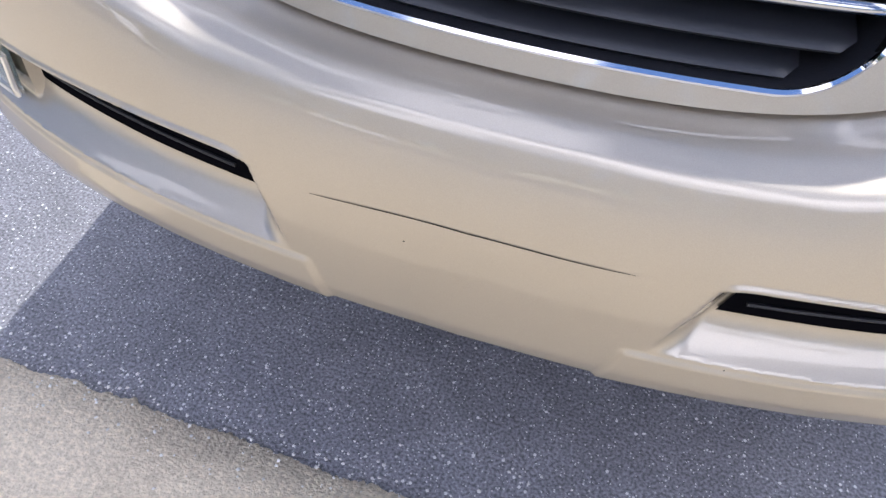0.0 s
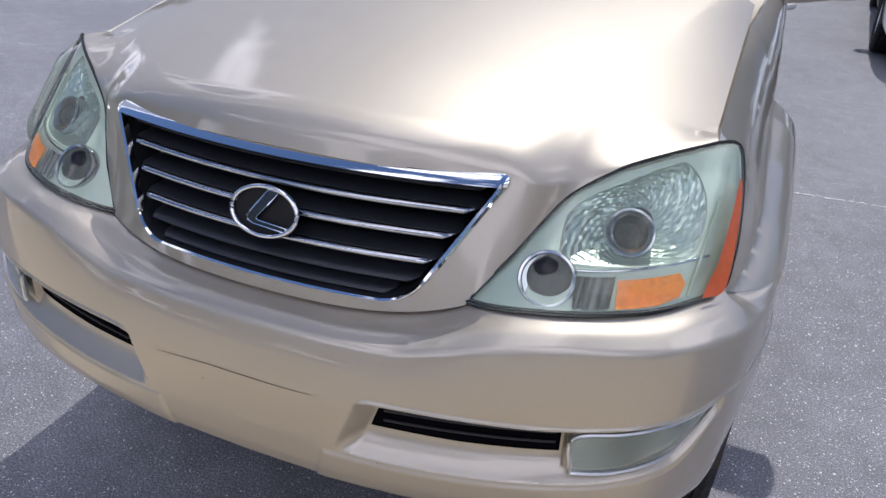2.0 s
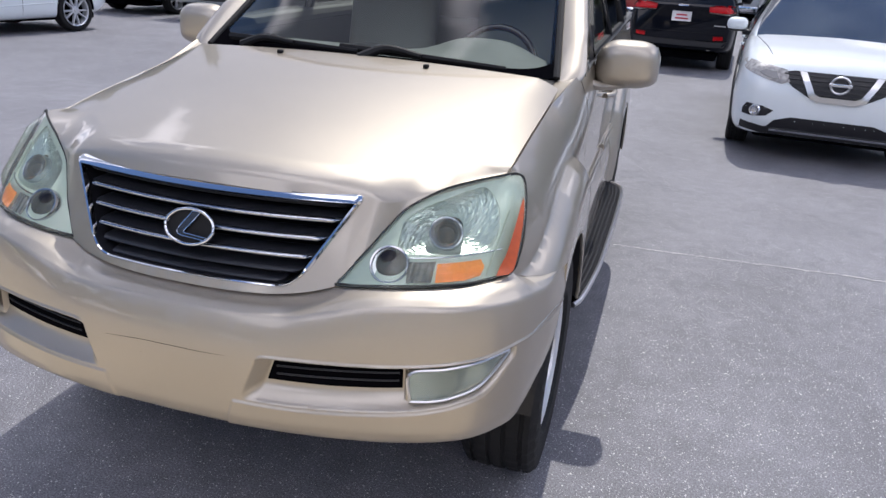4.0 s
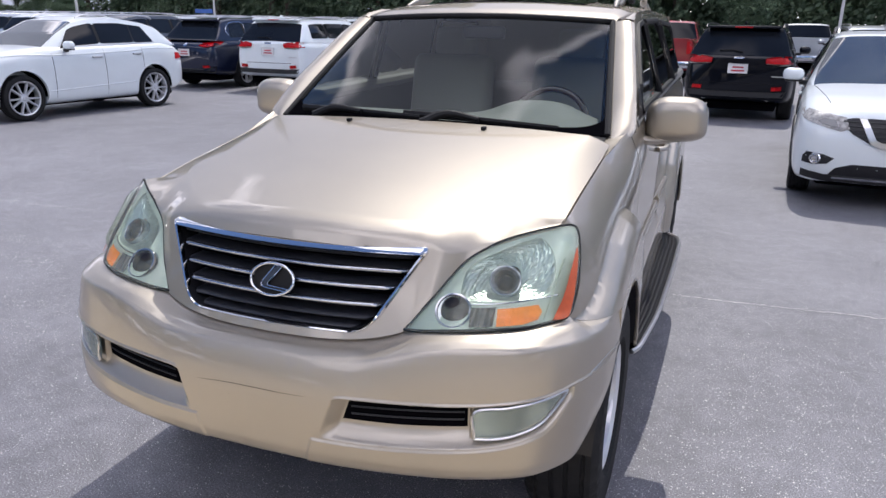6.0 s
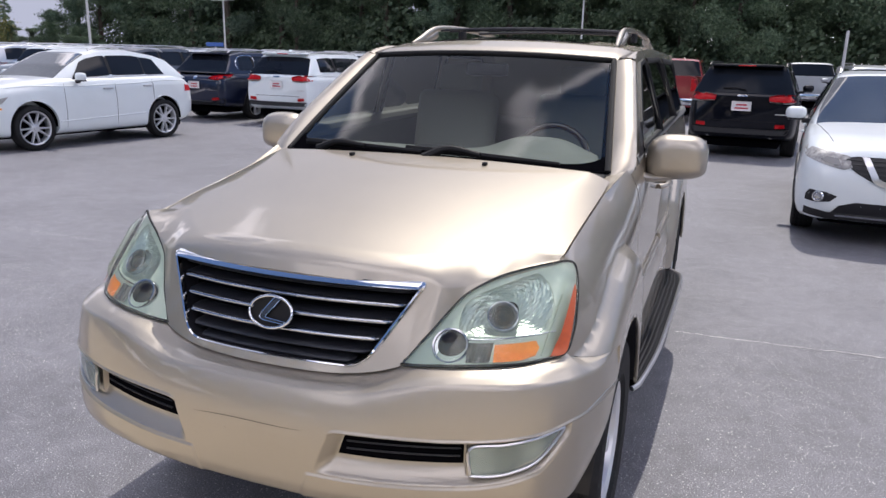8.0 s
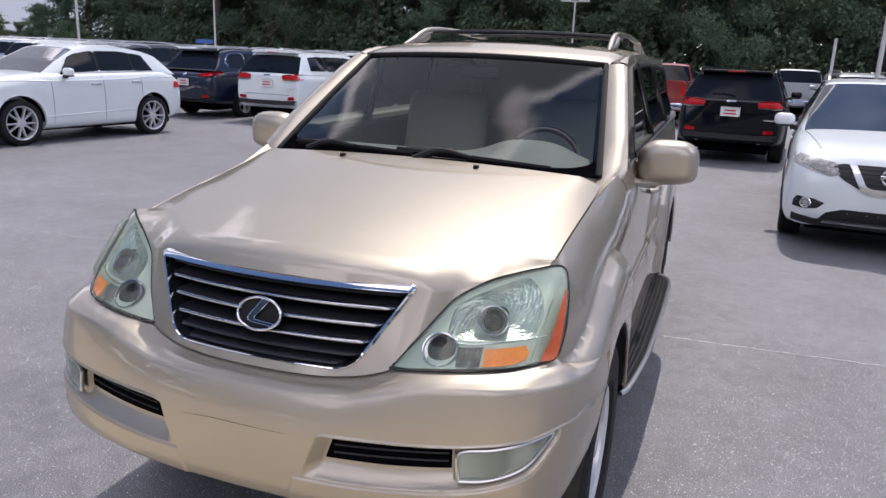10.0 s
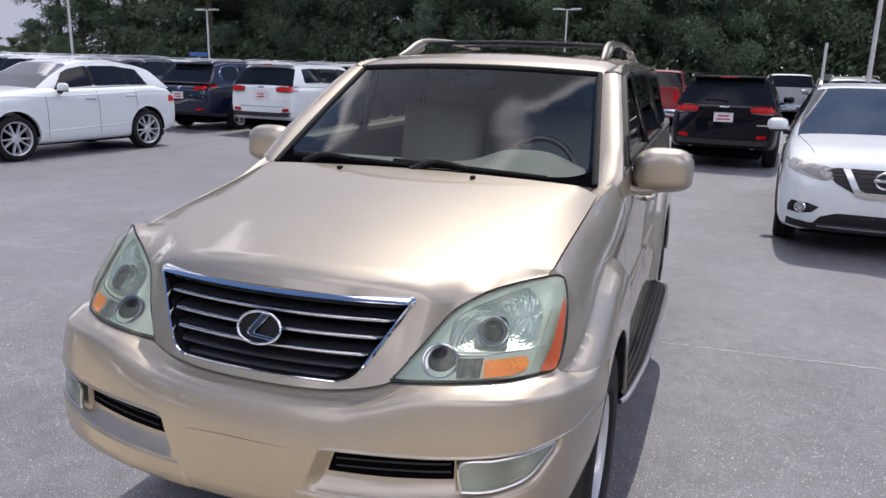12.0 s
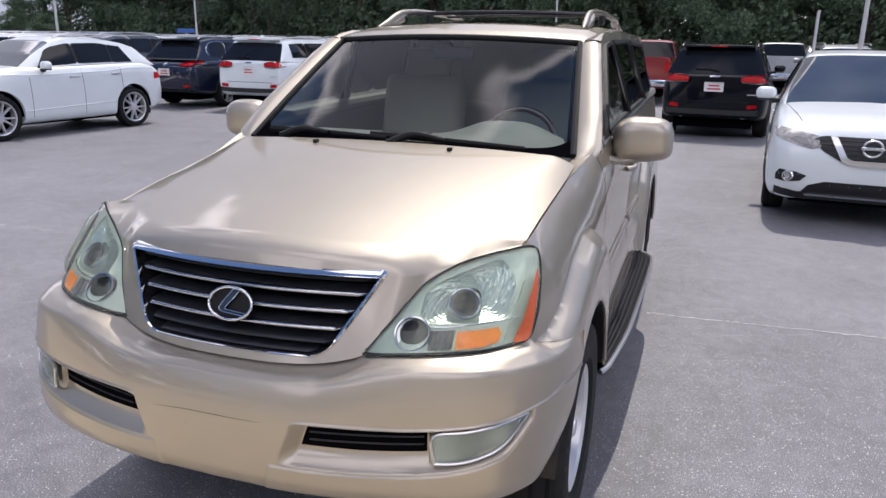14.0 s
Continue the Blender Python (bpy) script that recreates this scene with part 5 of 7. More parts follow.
        # ditch strip between the roof and the side rail
        bm = grid(lambda u, v: Vector((interp(2.00 + 2.33 * u, [1.93, 2.07, 2.45, 3.6, 4.4], [0.636, 0.658, 0.682, 0.690, 0.655]), 2.00 + 2.33 * u, roof_z(0.67, 2.00 + 2.33 * u) - 0.012)).lerp(
            Vector((upper_x(2.00 + 2.33 * u, zt(2.00 + 2.33 * u) + 0.012), 2.00 + 2.33 * u, zt(2.00 + 2.33 * u) + 0.012)), v) + Vector((0, 0, 0.012 * math.sin(v * math.pi))), 40, 6)
        part("roof_rail_panel", mirrored(bm) if sx < 0 else bm, M_GOLD, suv)
        ys = np.linspace(2.015, 4.30, 40)
        bm = tube([Vector((sx * (interp(y, [1.93, 2.07, 2.45, 3.6, 4.4], [0.636, 0.658, 0.682, 0.690, 0.655]) + 0.004), y, roof_z(0.67, y) - 0.008)) for y in ys], 0.011, 8)
        part("ditch_strip", bm, M_DITCH, suv, "taupe rubber strip in the roof ditch")
    # tail closing panel and rear glass
    bm = grid(lambda u, v: Vector(((2 * u - 1) * (0.84 - 0.13 * smooth01((v - 0.55) / 0.45)), 4.62 - 0.27 * smooth01((v - 0.5) / 0.5), 0.50 + 1.26 * v)), 12, 20)
    part("tailgate", bm, M_GOLD, suv)
    # cowl between hood and windshield
    bm = grid(lambda u, v: Vector(((2 * u - 1) * 0.74, 1.095 + 0.03 * (2 * u - 1) ** 2 + (0.060 + 0.10 * (2 * u - 1) ** 2) * v, (hood_top(abs(2 * u - 1) * 0.74, 1.095 + 0.03 * (2 * u - 1) ** 2) - 0.022) * (1 - v) + 1.268 * v)), 30, 4)
    part("cowl", bm, M_BLACK, suv, "black cowl panel under the wipers")
    # A-pillar foot and fender corner
    bm = grid(lambda u, v: Vector((0.735 + (side_x(1.0 + 0.33 * u, fender_top(1.0 + 0.33 * u)) - 0.735) * v, 1.0 + 0.33 * u + 0.02 * (1 - v), fender_top(1.0 + 0.33 * u) - 0.004 - 0.012 * (1 - v))), 12, 8)
    for sx in (1, -1):
        bb = bm.copy()
        part("pillar_foot", mirrored(bb) if sx < 0 else bb, M_GOLD, suv)
    bm.free()


def roof_rack():
    for sx in (1, -1):
        pts = catmull([(0.582, 2.34, 1.778), (0.574, 2.45, 1.806), (0.568, 2.56, 1.846), (0.566, 2.70, 1.872), (0.566, 3.00, 1.883), (0.566, 3.4, 1.882), (0.568, 3.78, 1.864), (0.574, 3.98, 1.822), (0.584, 4.10, 1.787)], 60)
        bm = tube([(p.x * sx, p.y, p.z) for p in pts], [0.009 + 0.008 * smooth01(k / 8) for k in range(60)], 10, flat=1.1)
        rail = part("roof_rail", bm, M_GOLD, suv, "champagne roof rail with raised feet")
        for y, k in ((2.60, 1), (3.82, -1)):
            foot = [(0.584 * sx, y - 0.16 * k, 1.784), (0.578 * sx, y - 0.04 * k, 1.808), (0.572 * sx, y + 0.06 * k, 1.842)]
            part("rail_foot", tube(catmull(foot, 10), [0.010 + 0.016 * smooth01(j / 9) for j in range(10)], 10, flat=1.25), M_GOLD, rail)
        part("rail_foot", box(0.567 * sx, 3.15, 1.848, 0.030, 0.10, 0.06, 0.010, 2), M_BLACK, rail)
    for y in (2.78, 3.45):
        bm = tube([(x, y, 1.868 + 0.014 * (1 - (x / 0.55) ** 2)) for x in np.linspace(-0.548, 0.548, 24)], 0.013, 8, flat=0.6)
        part("cross_bar", bm, M_BLACK, suv, "black roof cross bar")
    for y in (2.70, 2.86):
        bm = tube([(x, y, 1.862 + 0.012 * (1 - (x / 0.55) ** 2)) for x in np.linspace(-0.548, 0.548, 24)], 0.006, 6)
        part("cross_bar", bm, M_BLACK, suv)


def mirrors():
    for sx in (1, -1):
        def shell(u, v):
            # rounded housing, flat towards the rear
            a = 2 * math.pi * u
            ph = math.pi * (v - 0.5)
            cx, cz = math.cos(a), math.sin(a)
            k = math.cos(ph) ** 0.45 if math.cos(ph) > 1e-6 else 0.0
            rx = 0.128 * math.copysign(abs(cx) ** 0.60, cx) * k
            rz = 0.097 * math.copysign(abs(cz) ** (0.66 if cz > 0 else 0.42), cz) * k
            if cx < 0 and cz > 0:
                rz *= 1 - 0.16 * abs(cx) ** 1.5
            rz += 0.012 * cx * max(0.0, -cz) * k
            y = -0.085 * max(0, -math.sin(ph)) ** 1.0 + 0.045 * max(0, math.sin(ph))
            return Vector((sx * (0.982 + rx), 1.62 + y, 1.312 + rz))
        bm = grid(shell, 48, 24, close_u=True)
        mi = part("door_mirror", bm, M_GOLD, suv, "champagne door mirror housing", angle=60)
        bm = grid(lambda u, v: Vector((sx * (0.990 + 0.105 * (2 * u - 1)), 1.667, 1.312 + 0.072 * (2 * v - 1))), 6, 4)
        part("mirror_glass", bm, M_CHROME, mi)
        arm = catmull([(0.828, 1.54, 1.240), (0.86, 1.55, 1.226), (0.90, 1.575, 1.222), (0.98, 1.60, 1.232)], 14)
        bm = tube([(p.x * sx, p.y, p.z) for p in arm], [0.040 - 0.010 * k / 13 for k in range(14)], 10, flat=0.55)
        part("mirror_arm", bm, M_GOLD, mi)
        sail = [(1.40, 1.326), (1.62, 1.33), (1.605, 1.43), (1.56, 1.44)]
        bm = fill2d(sail, [], 0.03, lambda y, z: Vector((upper_x(y, z) + 0.006, y, z)))
        part("mirror_base", mirrored(bm) if sx < 0 else bm, M_BLACK, mi)


def wipers():
    for x0, x1, v0, v1 in ((-0.64, -0.02, 0.060, 0.048), (-0.10, 0.56, 0.068, 0.022)):
        pts = []
        for k in range(20):
            u = k / 19
            x = x0 + (x1 - x0) * u
            base = ws_point(x / 0.748, v0 + (v1 - v0) * u + 0.008 * math.sin(u * 3.1))
            pts.append(base + Vector((0, -0.020, 0.016)))
        w = part("wiper", tube(pts, [0.012 - 0.005 * k / 19 for k in range(20)], 6, flat=1.3), M_SEAL, suv, "black windshield wiper")
        arm = [ws_point((x0 + 0.10) / 0.748, 0.015) + Vector((0, -0.030, 0.012)), ws_point((x0 + 0.20) / 0.748, v0 - 0.005) + Vector((0, -0.034, 0.030)), ws_point((x0 + 0.34) / 0.748, (v0 + v1) / 2) + Vector((0, -0.028, 0.022))]
        part("wiper_arm", tube(catmull(arm, 10), [0.020 - 0.009 * k / 9 for k in range(10)], 8), M_SEAL, w)
    for x in (-0.304, 0.304):
        p = hood_point(x / 0.784, 2.93)
        part("washer_nozzle", box(p.x, p.y, p.z + 0.006, 0.018, 0.026, 0.014, 0.004, 2), M_SEAL, suv, "black washer nozzle")


def cabin():
    # dashboard
    def dash(u, v):
        x = (2 * u - 1) * 0.70
        prof = [(1.30, 1.285), (1.36, 1.300), (1.52, 1.298), (1.66, 1.270), (1.72, 1.20), (1.72, 1.02), (1.70, 0.80)]
        k = v * 6
        i = min(5, int(k))
        a, b = Vector(prof[i]), Vector(prof[i + 1])
        p = a.lerp(b, k - i)
        hump = 0.085 * math.exp(-(abs(x - 0.38) / 0.22) ** 3) * math.exp(-((p.x - 1.62) / 0.14) ** 2)
        return Vector((x, p.x, p.y + hump))
    part("dashboard", grid(dash, 40, 24), M_DASHTOP, suv, "pale grey dashboard")
    part("dash_vent", box(-0.06, 1.46, 1.303, 0.22, 0.10, 0.010, 0.004, 2), M_BLACK, suv)
    # steering wheel
    c = Vector((0.37, 1.86, 1.215))
    tilt = Matrix.Translation(c) @ Matrix.Rotation(radians(66), 4, "X")
    pts = [tilt @ Vector((0.19 * math.cos(a), 0.19 * math.sin(a), 0)) for a in np.linspace(0, 2 * math.pi, 49)[:-1]]
    sw = part("steering_wheel", tube(pts, 0.016, 10, closed=True), M_WOOD, suv, "wood-rimmed steering wheel")
    part("wheel_hub", box(0, 0, -0.01, 0.20, 0.12, 0.05, 0.02, 3, m=tilt), M_DASH, sw)
    # seats
    for x, y in ((0.37, 2.18), (-0.37, 2.18)):
        st = part("front_seat", box(x, y + 0.05, 0.92, 0.52, 0.52, 0.18, 0.06, 4), M_LEATHER, suv, "beige leather seat")
        m = Matrix.Translation((x, y + 0.33, 1.22)) @ Matrix.Rotation(radians(-14), 4, "X")
        part("backrest", box(0, 0, 0, 0.50, 0.15, 0.60, 0.06, 4, m=m), M_LEATHER, st)
        m = Matrix.Translation((x, y + 0.42, 1.58)) @ Matrix.Rotation(radians(-12), 4, "X")
        part("headrest", box(0, 0, 0, 0.26, 0.10, 0.18, 0.045, 4, m=m), M_LEATHER, st)
    part("rear_seat", box(0, 3.25, 1.02, 1.30, 0.18, 0.60, 0.06, 4, m=None), M_LEATHER, suv, "beige rear bench")
    for sx in (1, -1):
        part("door_card", grid(lambda u, v: Vector((sx * (0.815 - 0.01 * math.sin(v * 3)), 1.36 + 3.0 * u, 0.60 + 0.725 * v)), 10, 8), M_DASH, suv)
        part("belt_trim", tube([(sx * 0.816, y, fender_top(y) + 0.002) for y in np.linspace(1.38, 4.4, 24)], 0.036, 8), M_DASH, suv)
    part("cabin_floor", box(0, 2.6, 0.62, 1.5, 3.2, 0.04, 0.01, 1), M_BLACK, suv)
    part("headliner", grid(lambda u, v: Vector(((2 * u - 1) * 0.62, 2.04 + 2.18 * v, roof_z((2 * u - 1) * 0.62, 2.04 + 2.18 * v) - 0.03)), 10, 20), M_DASH, suv, "grey headliner")
    part("rear_view_mirror", box(0.0, 1.95, 1.650, 0.22, 0.03, 0.065, 0.014, 3), M_BLACK, suv)


hood()
grille()
SKIN, COLS = bumper()
body_side()
suv_wheels()
mud_flaps()
headlights()
glasshouse()
roof_rack()
mirrors()
wipers()
cabin()
# engine bay and underbody closing
part("underbody", box(0, 2.5, 0.44, 1.30, 3.9, 0.14, 0.03, 2), M_DARK, suv)
part("engine_bay", box(0, 0.72, 0.72, 1.00, 0.90, 0.40, 0.04, 2), M_DARK, suv)
part("inner_fender", box(0, 0.80, 0.985, 1.50, 0.86, 0.15, 0.04, 2), M_DARK, suv)


# ---- other vehicles, built alike: nose at local y = 0, facing -y ----
from mathutils.bvhtree import BVHTree

M_WHITE = paint_material("white_paint", (0.74, 0.79, 0.81), 0.0, 0.35, 0.01)
M_NAVY = paint_material("navy_paint", (0.006, 0.010, 0.030), 0.1, 0.35, 0.05, 0.1)
M_JET = paint_material("black_paint", (0.003, 0.004, 0.008), 0.0, 0.40, 0.05, 0.05, 0.5)
M_RED = paint_material("red_paint", (0.26, 0.006, 0.012), 0.2, 0.32, 0.04)
M_SILVER = paint_material("silver_paint", (0.46, 0.48, 0.51), 0.7, 0.35, 0.04)
M_GREYPAINT = paint_material("grey_paint", (0.10, 0.105, 0.115), 0.5, 0.35, 0.04)
M_CARGLASS = material("dark_car_glass", (0.010, 0.012, 0.016), rough=0.03, coat=0.0, spec=0.26, stain=0.2, stain_scale=1.2)
M_CABGLASS = material("pale_car_glass", (0.05, 0.055, 0.055), rough=0.02, spec=0.5, coat=1.0, coat_rough=0.0, stain=0.5, stain_scale=2.2)
M_CABGLASS.node_tree.nodes["Principled BSDF"].inputs["Coat IOR"].default_value = 2.1
M_TAIL = material("red_tail_lens", (0.48, 0.003, 0.008), rough=0.4, spec=0.25, coat=0.15, grain=0.12, grain_scale=50)
M_CLADDING = material("grey_black_cladding", (0.020, 0.020, 0.022), rough=0.55, stain=0.15, bump=0.1, bump_scale=200)
M_PLATE = material("white_plate", (0.75, 0.74, 0.74), rough=0.4, stain=0.05)
M_PLATE_RED = material("red_print", (0.48, 0.03, 0.05), rough=0.45, stain=0.05)
M_LAMPGLASS = material("clear_lamp_cover", (0.36, 0.35, 0.34), rough=0.3, metal=0.0, coat=0.25, grain=0.45, grain_scale=26, bump=0.3, bump_scale=40)


def spline_table(keys):
    ys = [k[0] for k in keys]
    return lambda y, c: interp(y, ys, [k[c] for k in keys])


class Shell:
    """Lower body and glasshouse of a car as smooth sheets, with a way to lay parts on its skin."""

    def __init__(self, P):
        self.P = P
        self.low = spline_table(P["low"])     # y, half width, bottom, top
        self.up = spline_table(P["up"])       # y, half width at belt, half width at roof, roof height
        self.ring_u = np.linspace(0, 1, 37)
        self.L = P["L"]

    def low_point(self, y, t):
        w, zb, zt = self.low(y, 1), self.low(y, 2), self.low(y, 3)
        h = zt - zb
        crown = self.P.get("crown", 0.03)
        pts = [(0, zb), (0.55 * w, zb), (0.86 * w, zb + 0.005), (0.965 * w, zb + 0.10 * h), (0.995 * w, zb + 0.30 * h), (w, zb + 0.52 * h), (0.985 * w, zb + 0.74 * h), (0.955 * w, zb + 0.90 * h), (0.86 * w, zt), (0.55 * w, zt + crown * 0.7), (0, zt + crown)]
        k = t * (len(pts) - 1)
        i = min(len(pts) - 2, int(k))
        P = [pts[max(0, i - 1)], pts[i], pts[i + 1], pts[min(len(pts) - 1, i + 2)]]
        f = k - i
        out = []
        for c in (0, 1):
            a, b, cc, d = (p[c] for p in P)
            out.append(0.5 * (2 * b + (cc - a) * f + (2 * a - 5 * b + 4 * cc - d) * f * f + (3 * b - a - 3 * cc + d) * f ** 3))
        return out

    def low_mesh(self):
        ys = []
        K = [k[0] for k in self.P["low"]]
        for a, b in zip(K, K[1:]):
            n = max(1, int((b - a) / 0.09))
            ys += [a + (b - a) * i / n for i in range(n)]
        ys.append(K[-1])
        bm = bmesh.new()
        rings = []
        for y in ys:
            half = [self.low_point(y, t) for t in np.linspace(0, 1, 34)]
            ring = [bm.verts.new((x, y, z)) for x, z in half] + [bm.verts.new((-x, y, z)) for x, z in half[-2:0:-1]]
            rings.append(ring)
        n = len(rings[0])
        for A, B in zip(rings, rings[1:]):
            for k in range(n):
                bm.faces.new((A[k], A[(k + 1) % n], B[(k + 1) % n], B[k]))
        bm.faces.new(rings[0])
        bm.faces.new(rings[-1][::-1])
        bmesh.ops.recalc_face_normals(bm, faces=bm.faces[:])
        return bm

    def up_point(self, y, t):
        wb, wr, zr = self.up(y, 1), self.up(y, 2), self.up(y, 3)
        zb = self.P["belt"](y) - 0.04
        zr = max(zr, zb + 0.01)
        full = self.P["H"]
        k = (zr - zb) / (full - zb)
        wt = wb + (wr - wb) * k
        side = 0.62
        if t < side:
            f = t / side
            return (wb + (wt - wb) * f + 0.012 * math.sin(f * math.pi), zb + (zr - 0.05 * k - zb) * f)
        f = (t - side) / (1 - side)
        a = f * math.pi / 2
        return (wt * math.cos(a) ** 0.55 if math.cos(a) > 1e-9 else 0.0, zr - 0.05 * k + 0.05 * k * math.sin(a) ** 0.8 + 0.012 * k * f)

    def up_mesh(self, keep, push=0.0, sign=0):
        ys = np.linspace(self.P["up"][0][0], self.P["up"][-1][0], 76)
        ts = np.linspace(0, 1, 30)
        bm = bmesh.new()
        for s in ((1, -1) if sign == 0 else (sign,)):
            V = {}
            def vert(i, j):
                if (i, j) not in V:
                    x, z = self.up_point(ys[i], ts[j])
                    V[(i, j)] = bm.verts.new((s * (x + push), ys[i], z + push * 0.6))
                return V[(i, j)]
            for i in range(len(ys) - 1):
                for j in range(len(ts) - 1):
                    if keep((ys[i] + ys[i + 1]) / 2, (ts[j] + ts[j + 1]) / 2, s):
                        q = [vert(i, j), vert(i + 1, j), vert(i + 1, j + 1), vert(i, j + 1)]
                        try:
                            bm.faces.new(q if s > 0 else q[::-1])
                        except ValueError:
                            pass
        bmesh.ops.remove_doubles(bm, verts=bm.verts[:], dist=1e-5)
        return bm


def carve(bm, cutters):
    """Cut solids out of a closed mesh."""
    a = bpy.data.meshes.new("carve_a")
    bm.to_mesh(a)
    bm.free()
    oa = new("carve_a", a)
    tmp = []
    for c in cutters:
        me = bpy.data.meshes.new("carve_b")
        c.to_mesh(me)
        c.free()
        ob = new("carve_b", me)
        tmp.append(ob)
        mod = oa.modifiers.new("cut", "BOOLEAN")
        mod.operation, mod.object, mod.solver = "DIFFERENCE", ob, "EXACT"
    dg = bpy.context.evaluated_depsgraph_get()
    me = bpy.data.meshes.new_from_object(oa.evaluated_get(dg))
    out = bmesh.new()
    out.from_mesh(me)
    for ob in tmp + [oa]:
        bpy.data.objects.remove(ob)
    bpy.data.meshes.remove(me)
    return out


def on_skin(bvh, outline, face, step=0.05, out=0.006, thick=0.02, side=1):
    """A plate with the given outline laid on the car's skin. face: front, rear (x, z) or side (y, z)."""
    def f(a, b):
        if face == "front":
            o, d = Vector((a, -3, b)), Vector((0, 1, 0))
        elif face == "rear":
            o, d = Vector((a, 12, b)), Vector((0, -1, 0))
        elif face == "top":
            o, d = Vector((a, b, 5)), Vector((0, 0, -1))
        else:
            o, d = Vector((side * 4, a, b)), Vector((-side, 0, 0))
        h, n, _, _ = bvh.ray_cast(o, d)
        if h is None:
            h, n, _, _ = bvh.find_nearest(o + d * 3)
        return h - d * out
    return thicken(fill2d(outline, [], step, f), thick)


def sym(outline):
    return [(-a, b) for a, b in outline[::-1]]


def vehicle(name, label, m, P, paint, group="", category="car"):
    root = thing(name, label, category, m, group)
    sh = Shell(P)
    L, wb, fo, W = P["L"], P["wb"], P["fo"], P["W"]
    R = P.get("r", 0.36)
    bm = sh.low_mesh()
    cuts = []
    for ay in (fo, fo + wb):
        for sx in (1, -1):
            mm = Matrix.Translation((sx * (W / 2 - 0.05), ay, R + 0.02)) @ Matrix.Rotation(math.pi / 2, 4, "Y")
            cuts.append(lathe([(R + 0.055, -0.24), (R + 0.055, 0.35)], 36, mm, caps=True))
    body_bm = carve(bm, cuts)
    bvh_bm = body_bm.copy()
    up_all = sh.up_mesh(lambda y, t, s: True)
    me = bpy.data.meshes.new("t")
    up_all.to_mesh(me)
    up_all.free()
    bvh_bm.from_mesh(me)
    bpy.data.meshes.remove(me)
    bvh = BVHTree.FromBMesh(bvh_bm)
    bvh_bm.free()
    body = part("body", body_bm, paint, root, angle=35)
    y0, y1, y2, y3 = P["ws0"], P["ws1"], P["rw0"], P["rw1"]
    wins = P["windows"]

    def kind_of(y, t):
        if y < y1 and t > 0.66:
            return "windshield"
        if y > y2 and t > 0.66 and y < y3:
            return "rear_window"
        return "paint"

    part("glasshouse", sh.up_mesh(lambda y, t, s: kind_of(y, t) == "paint"), P.get("roof_paint", paint), root, angle=50)
    part("windshield", sh.up_mesh(lambda y, t, s: kind_of(y, t) == "windshield"), M_CABGLASS, root, "windshield with a pale cabin behind it")
    part("rear_window", sh.up_mesh(lambda y, t, s: kind_of(y, t) == "rear_window"), M_CARGLASS, root, "dark rear window")
    a, sa, b, sb = wins[0][0], wins[0][2], wins[-1][1], wins[-1][3]
    lo = [(y, sh.up_point(y, 0.15)[1]) for y in np.linspace(a + sa * 0.15, b + sb * 0.15, 12)]
    hi = [(y, sh.up_point(y, 0.52)[1]) for y in np.linspace(b + sb * 0.52, a + sa * 0.52, 12)]
    for s in (1, -1):
        part("pillar_trim", on_skin(bvh, lo + hi, "side", 0.10, 0.0025, 0.004, s), M_SEAL, root, "black trim between the side windows")
    for (a, b, sa, sb) in wins:
        lo = [(y, sh.up_point(y, 0.13)[1]) for y in np.linspace(a + sa * 0.13, b + sb * 0.13, 8)]
        hi = [(y, sh.up_point(y, 0.54)[1]) for y in np.linspace(b + sb * 0.56, a + sa * 0.56, 8)]
        for s in (1, -1):
            part("side_window", on_skin(bvh, lo + hi, "side", 0.10, 0.004, 0.006, s), M_CARGLASS, root)
            ring = []
            for (y, z) in lo + hi:
                h, _, _, _ = bvh.ray_cast(Vector((s * 4, y, z)), Vector((-s, 0, 0)))
                if h is not None:
                    ring.append(h)
            part("window_seal", tube(ring, 0.007, 5, closed=True), M_SEAL, root)
    for ay in (fo, fo + wb):
        for x in (W / 2 - 0.125, -(W / 2 - 0.125)):
            add_wheel(root, P["wheel"][0], R, *P["wheel"][1:], x, ay)
    # black liners in the wheel wells
    for ay in (fo, fo + wb):
        for sx in (1, -1):
            bm = grid(lambda u, v: Vector((sx * (W / 2 - 0.29 + 0.245 * v), ay + (R + 0.050) * math.cos(math.pi * (1.04 * u - 0.02)), R + 0.02 + (R + 0.050) * math.sin(math.pi * (1.04 * u - 0.02)))), 24, 2)
            part("wheel_liner", bm, M_DARK, root, "black wheel well liner")
    # door mirrors
    ym = P.get("mirror_y", P["ws0"] + 0.42)
    zm = P["belt"](ym)
    for sx in (1, -1):
        mirror = part("door_mirror", box(sx * (W / 2 + 0.085), ym, zm + 0.075, 0.22, 0.13, 0.140, 0.060, 4), P.get("mirror", paint), root)
        foot = box(sx * (W / 2 + 0.075), ym + 0.010, zm + 0.010, 0.18, 0.10, 0.030, 0.012, 2)
        box(sx * (W / 2 - 0.03), ym + 0.02, zm - 0.010, 0.10, 0.06, 0.06, 0.015, 2, bm=foot)
        part("mirror_foot", foot, M_BLACK, mirror, "black lower shell and foot")
    # closing floor
    part("underbody", box(0, L / 2, 0.27, W * 0.72, L * 0.9, 0.14, 0.02, 1), M_DARK, root)
    # dark cladding round the lower edge
    if P.get("cladding"):
        z1 = P["cladding"]
        for sx in (1, -1):
            a0, a1 = fo + R + 0.07, fo + wb - R - 0.07
            part("sill_cladding", on_skin(bvh, [(a0, 0.27), (a0, z1), (a1, z1), (a1, 0.27)], "side", 0.12, 0.006, 0.02, sx), M_CLADDING, root)
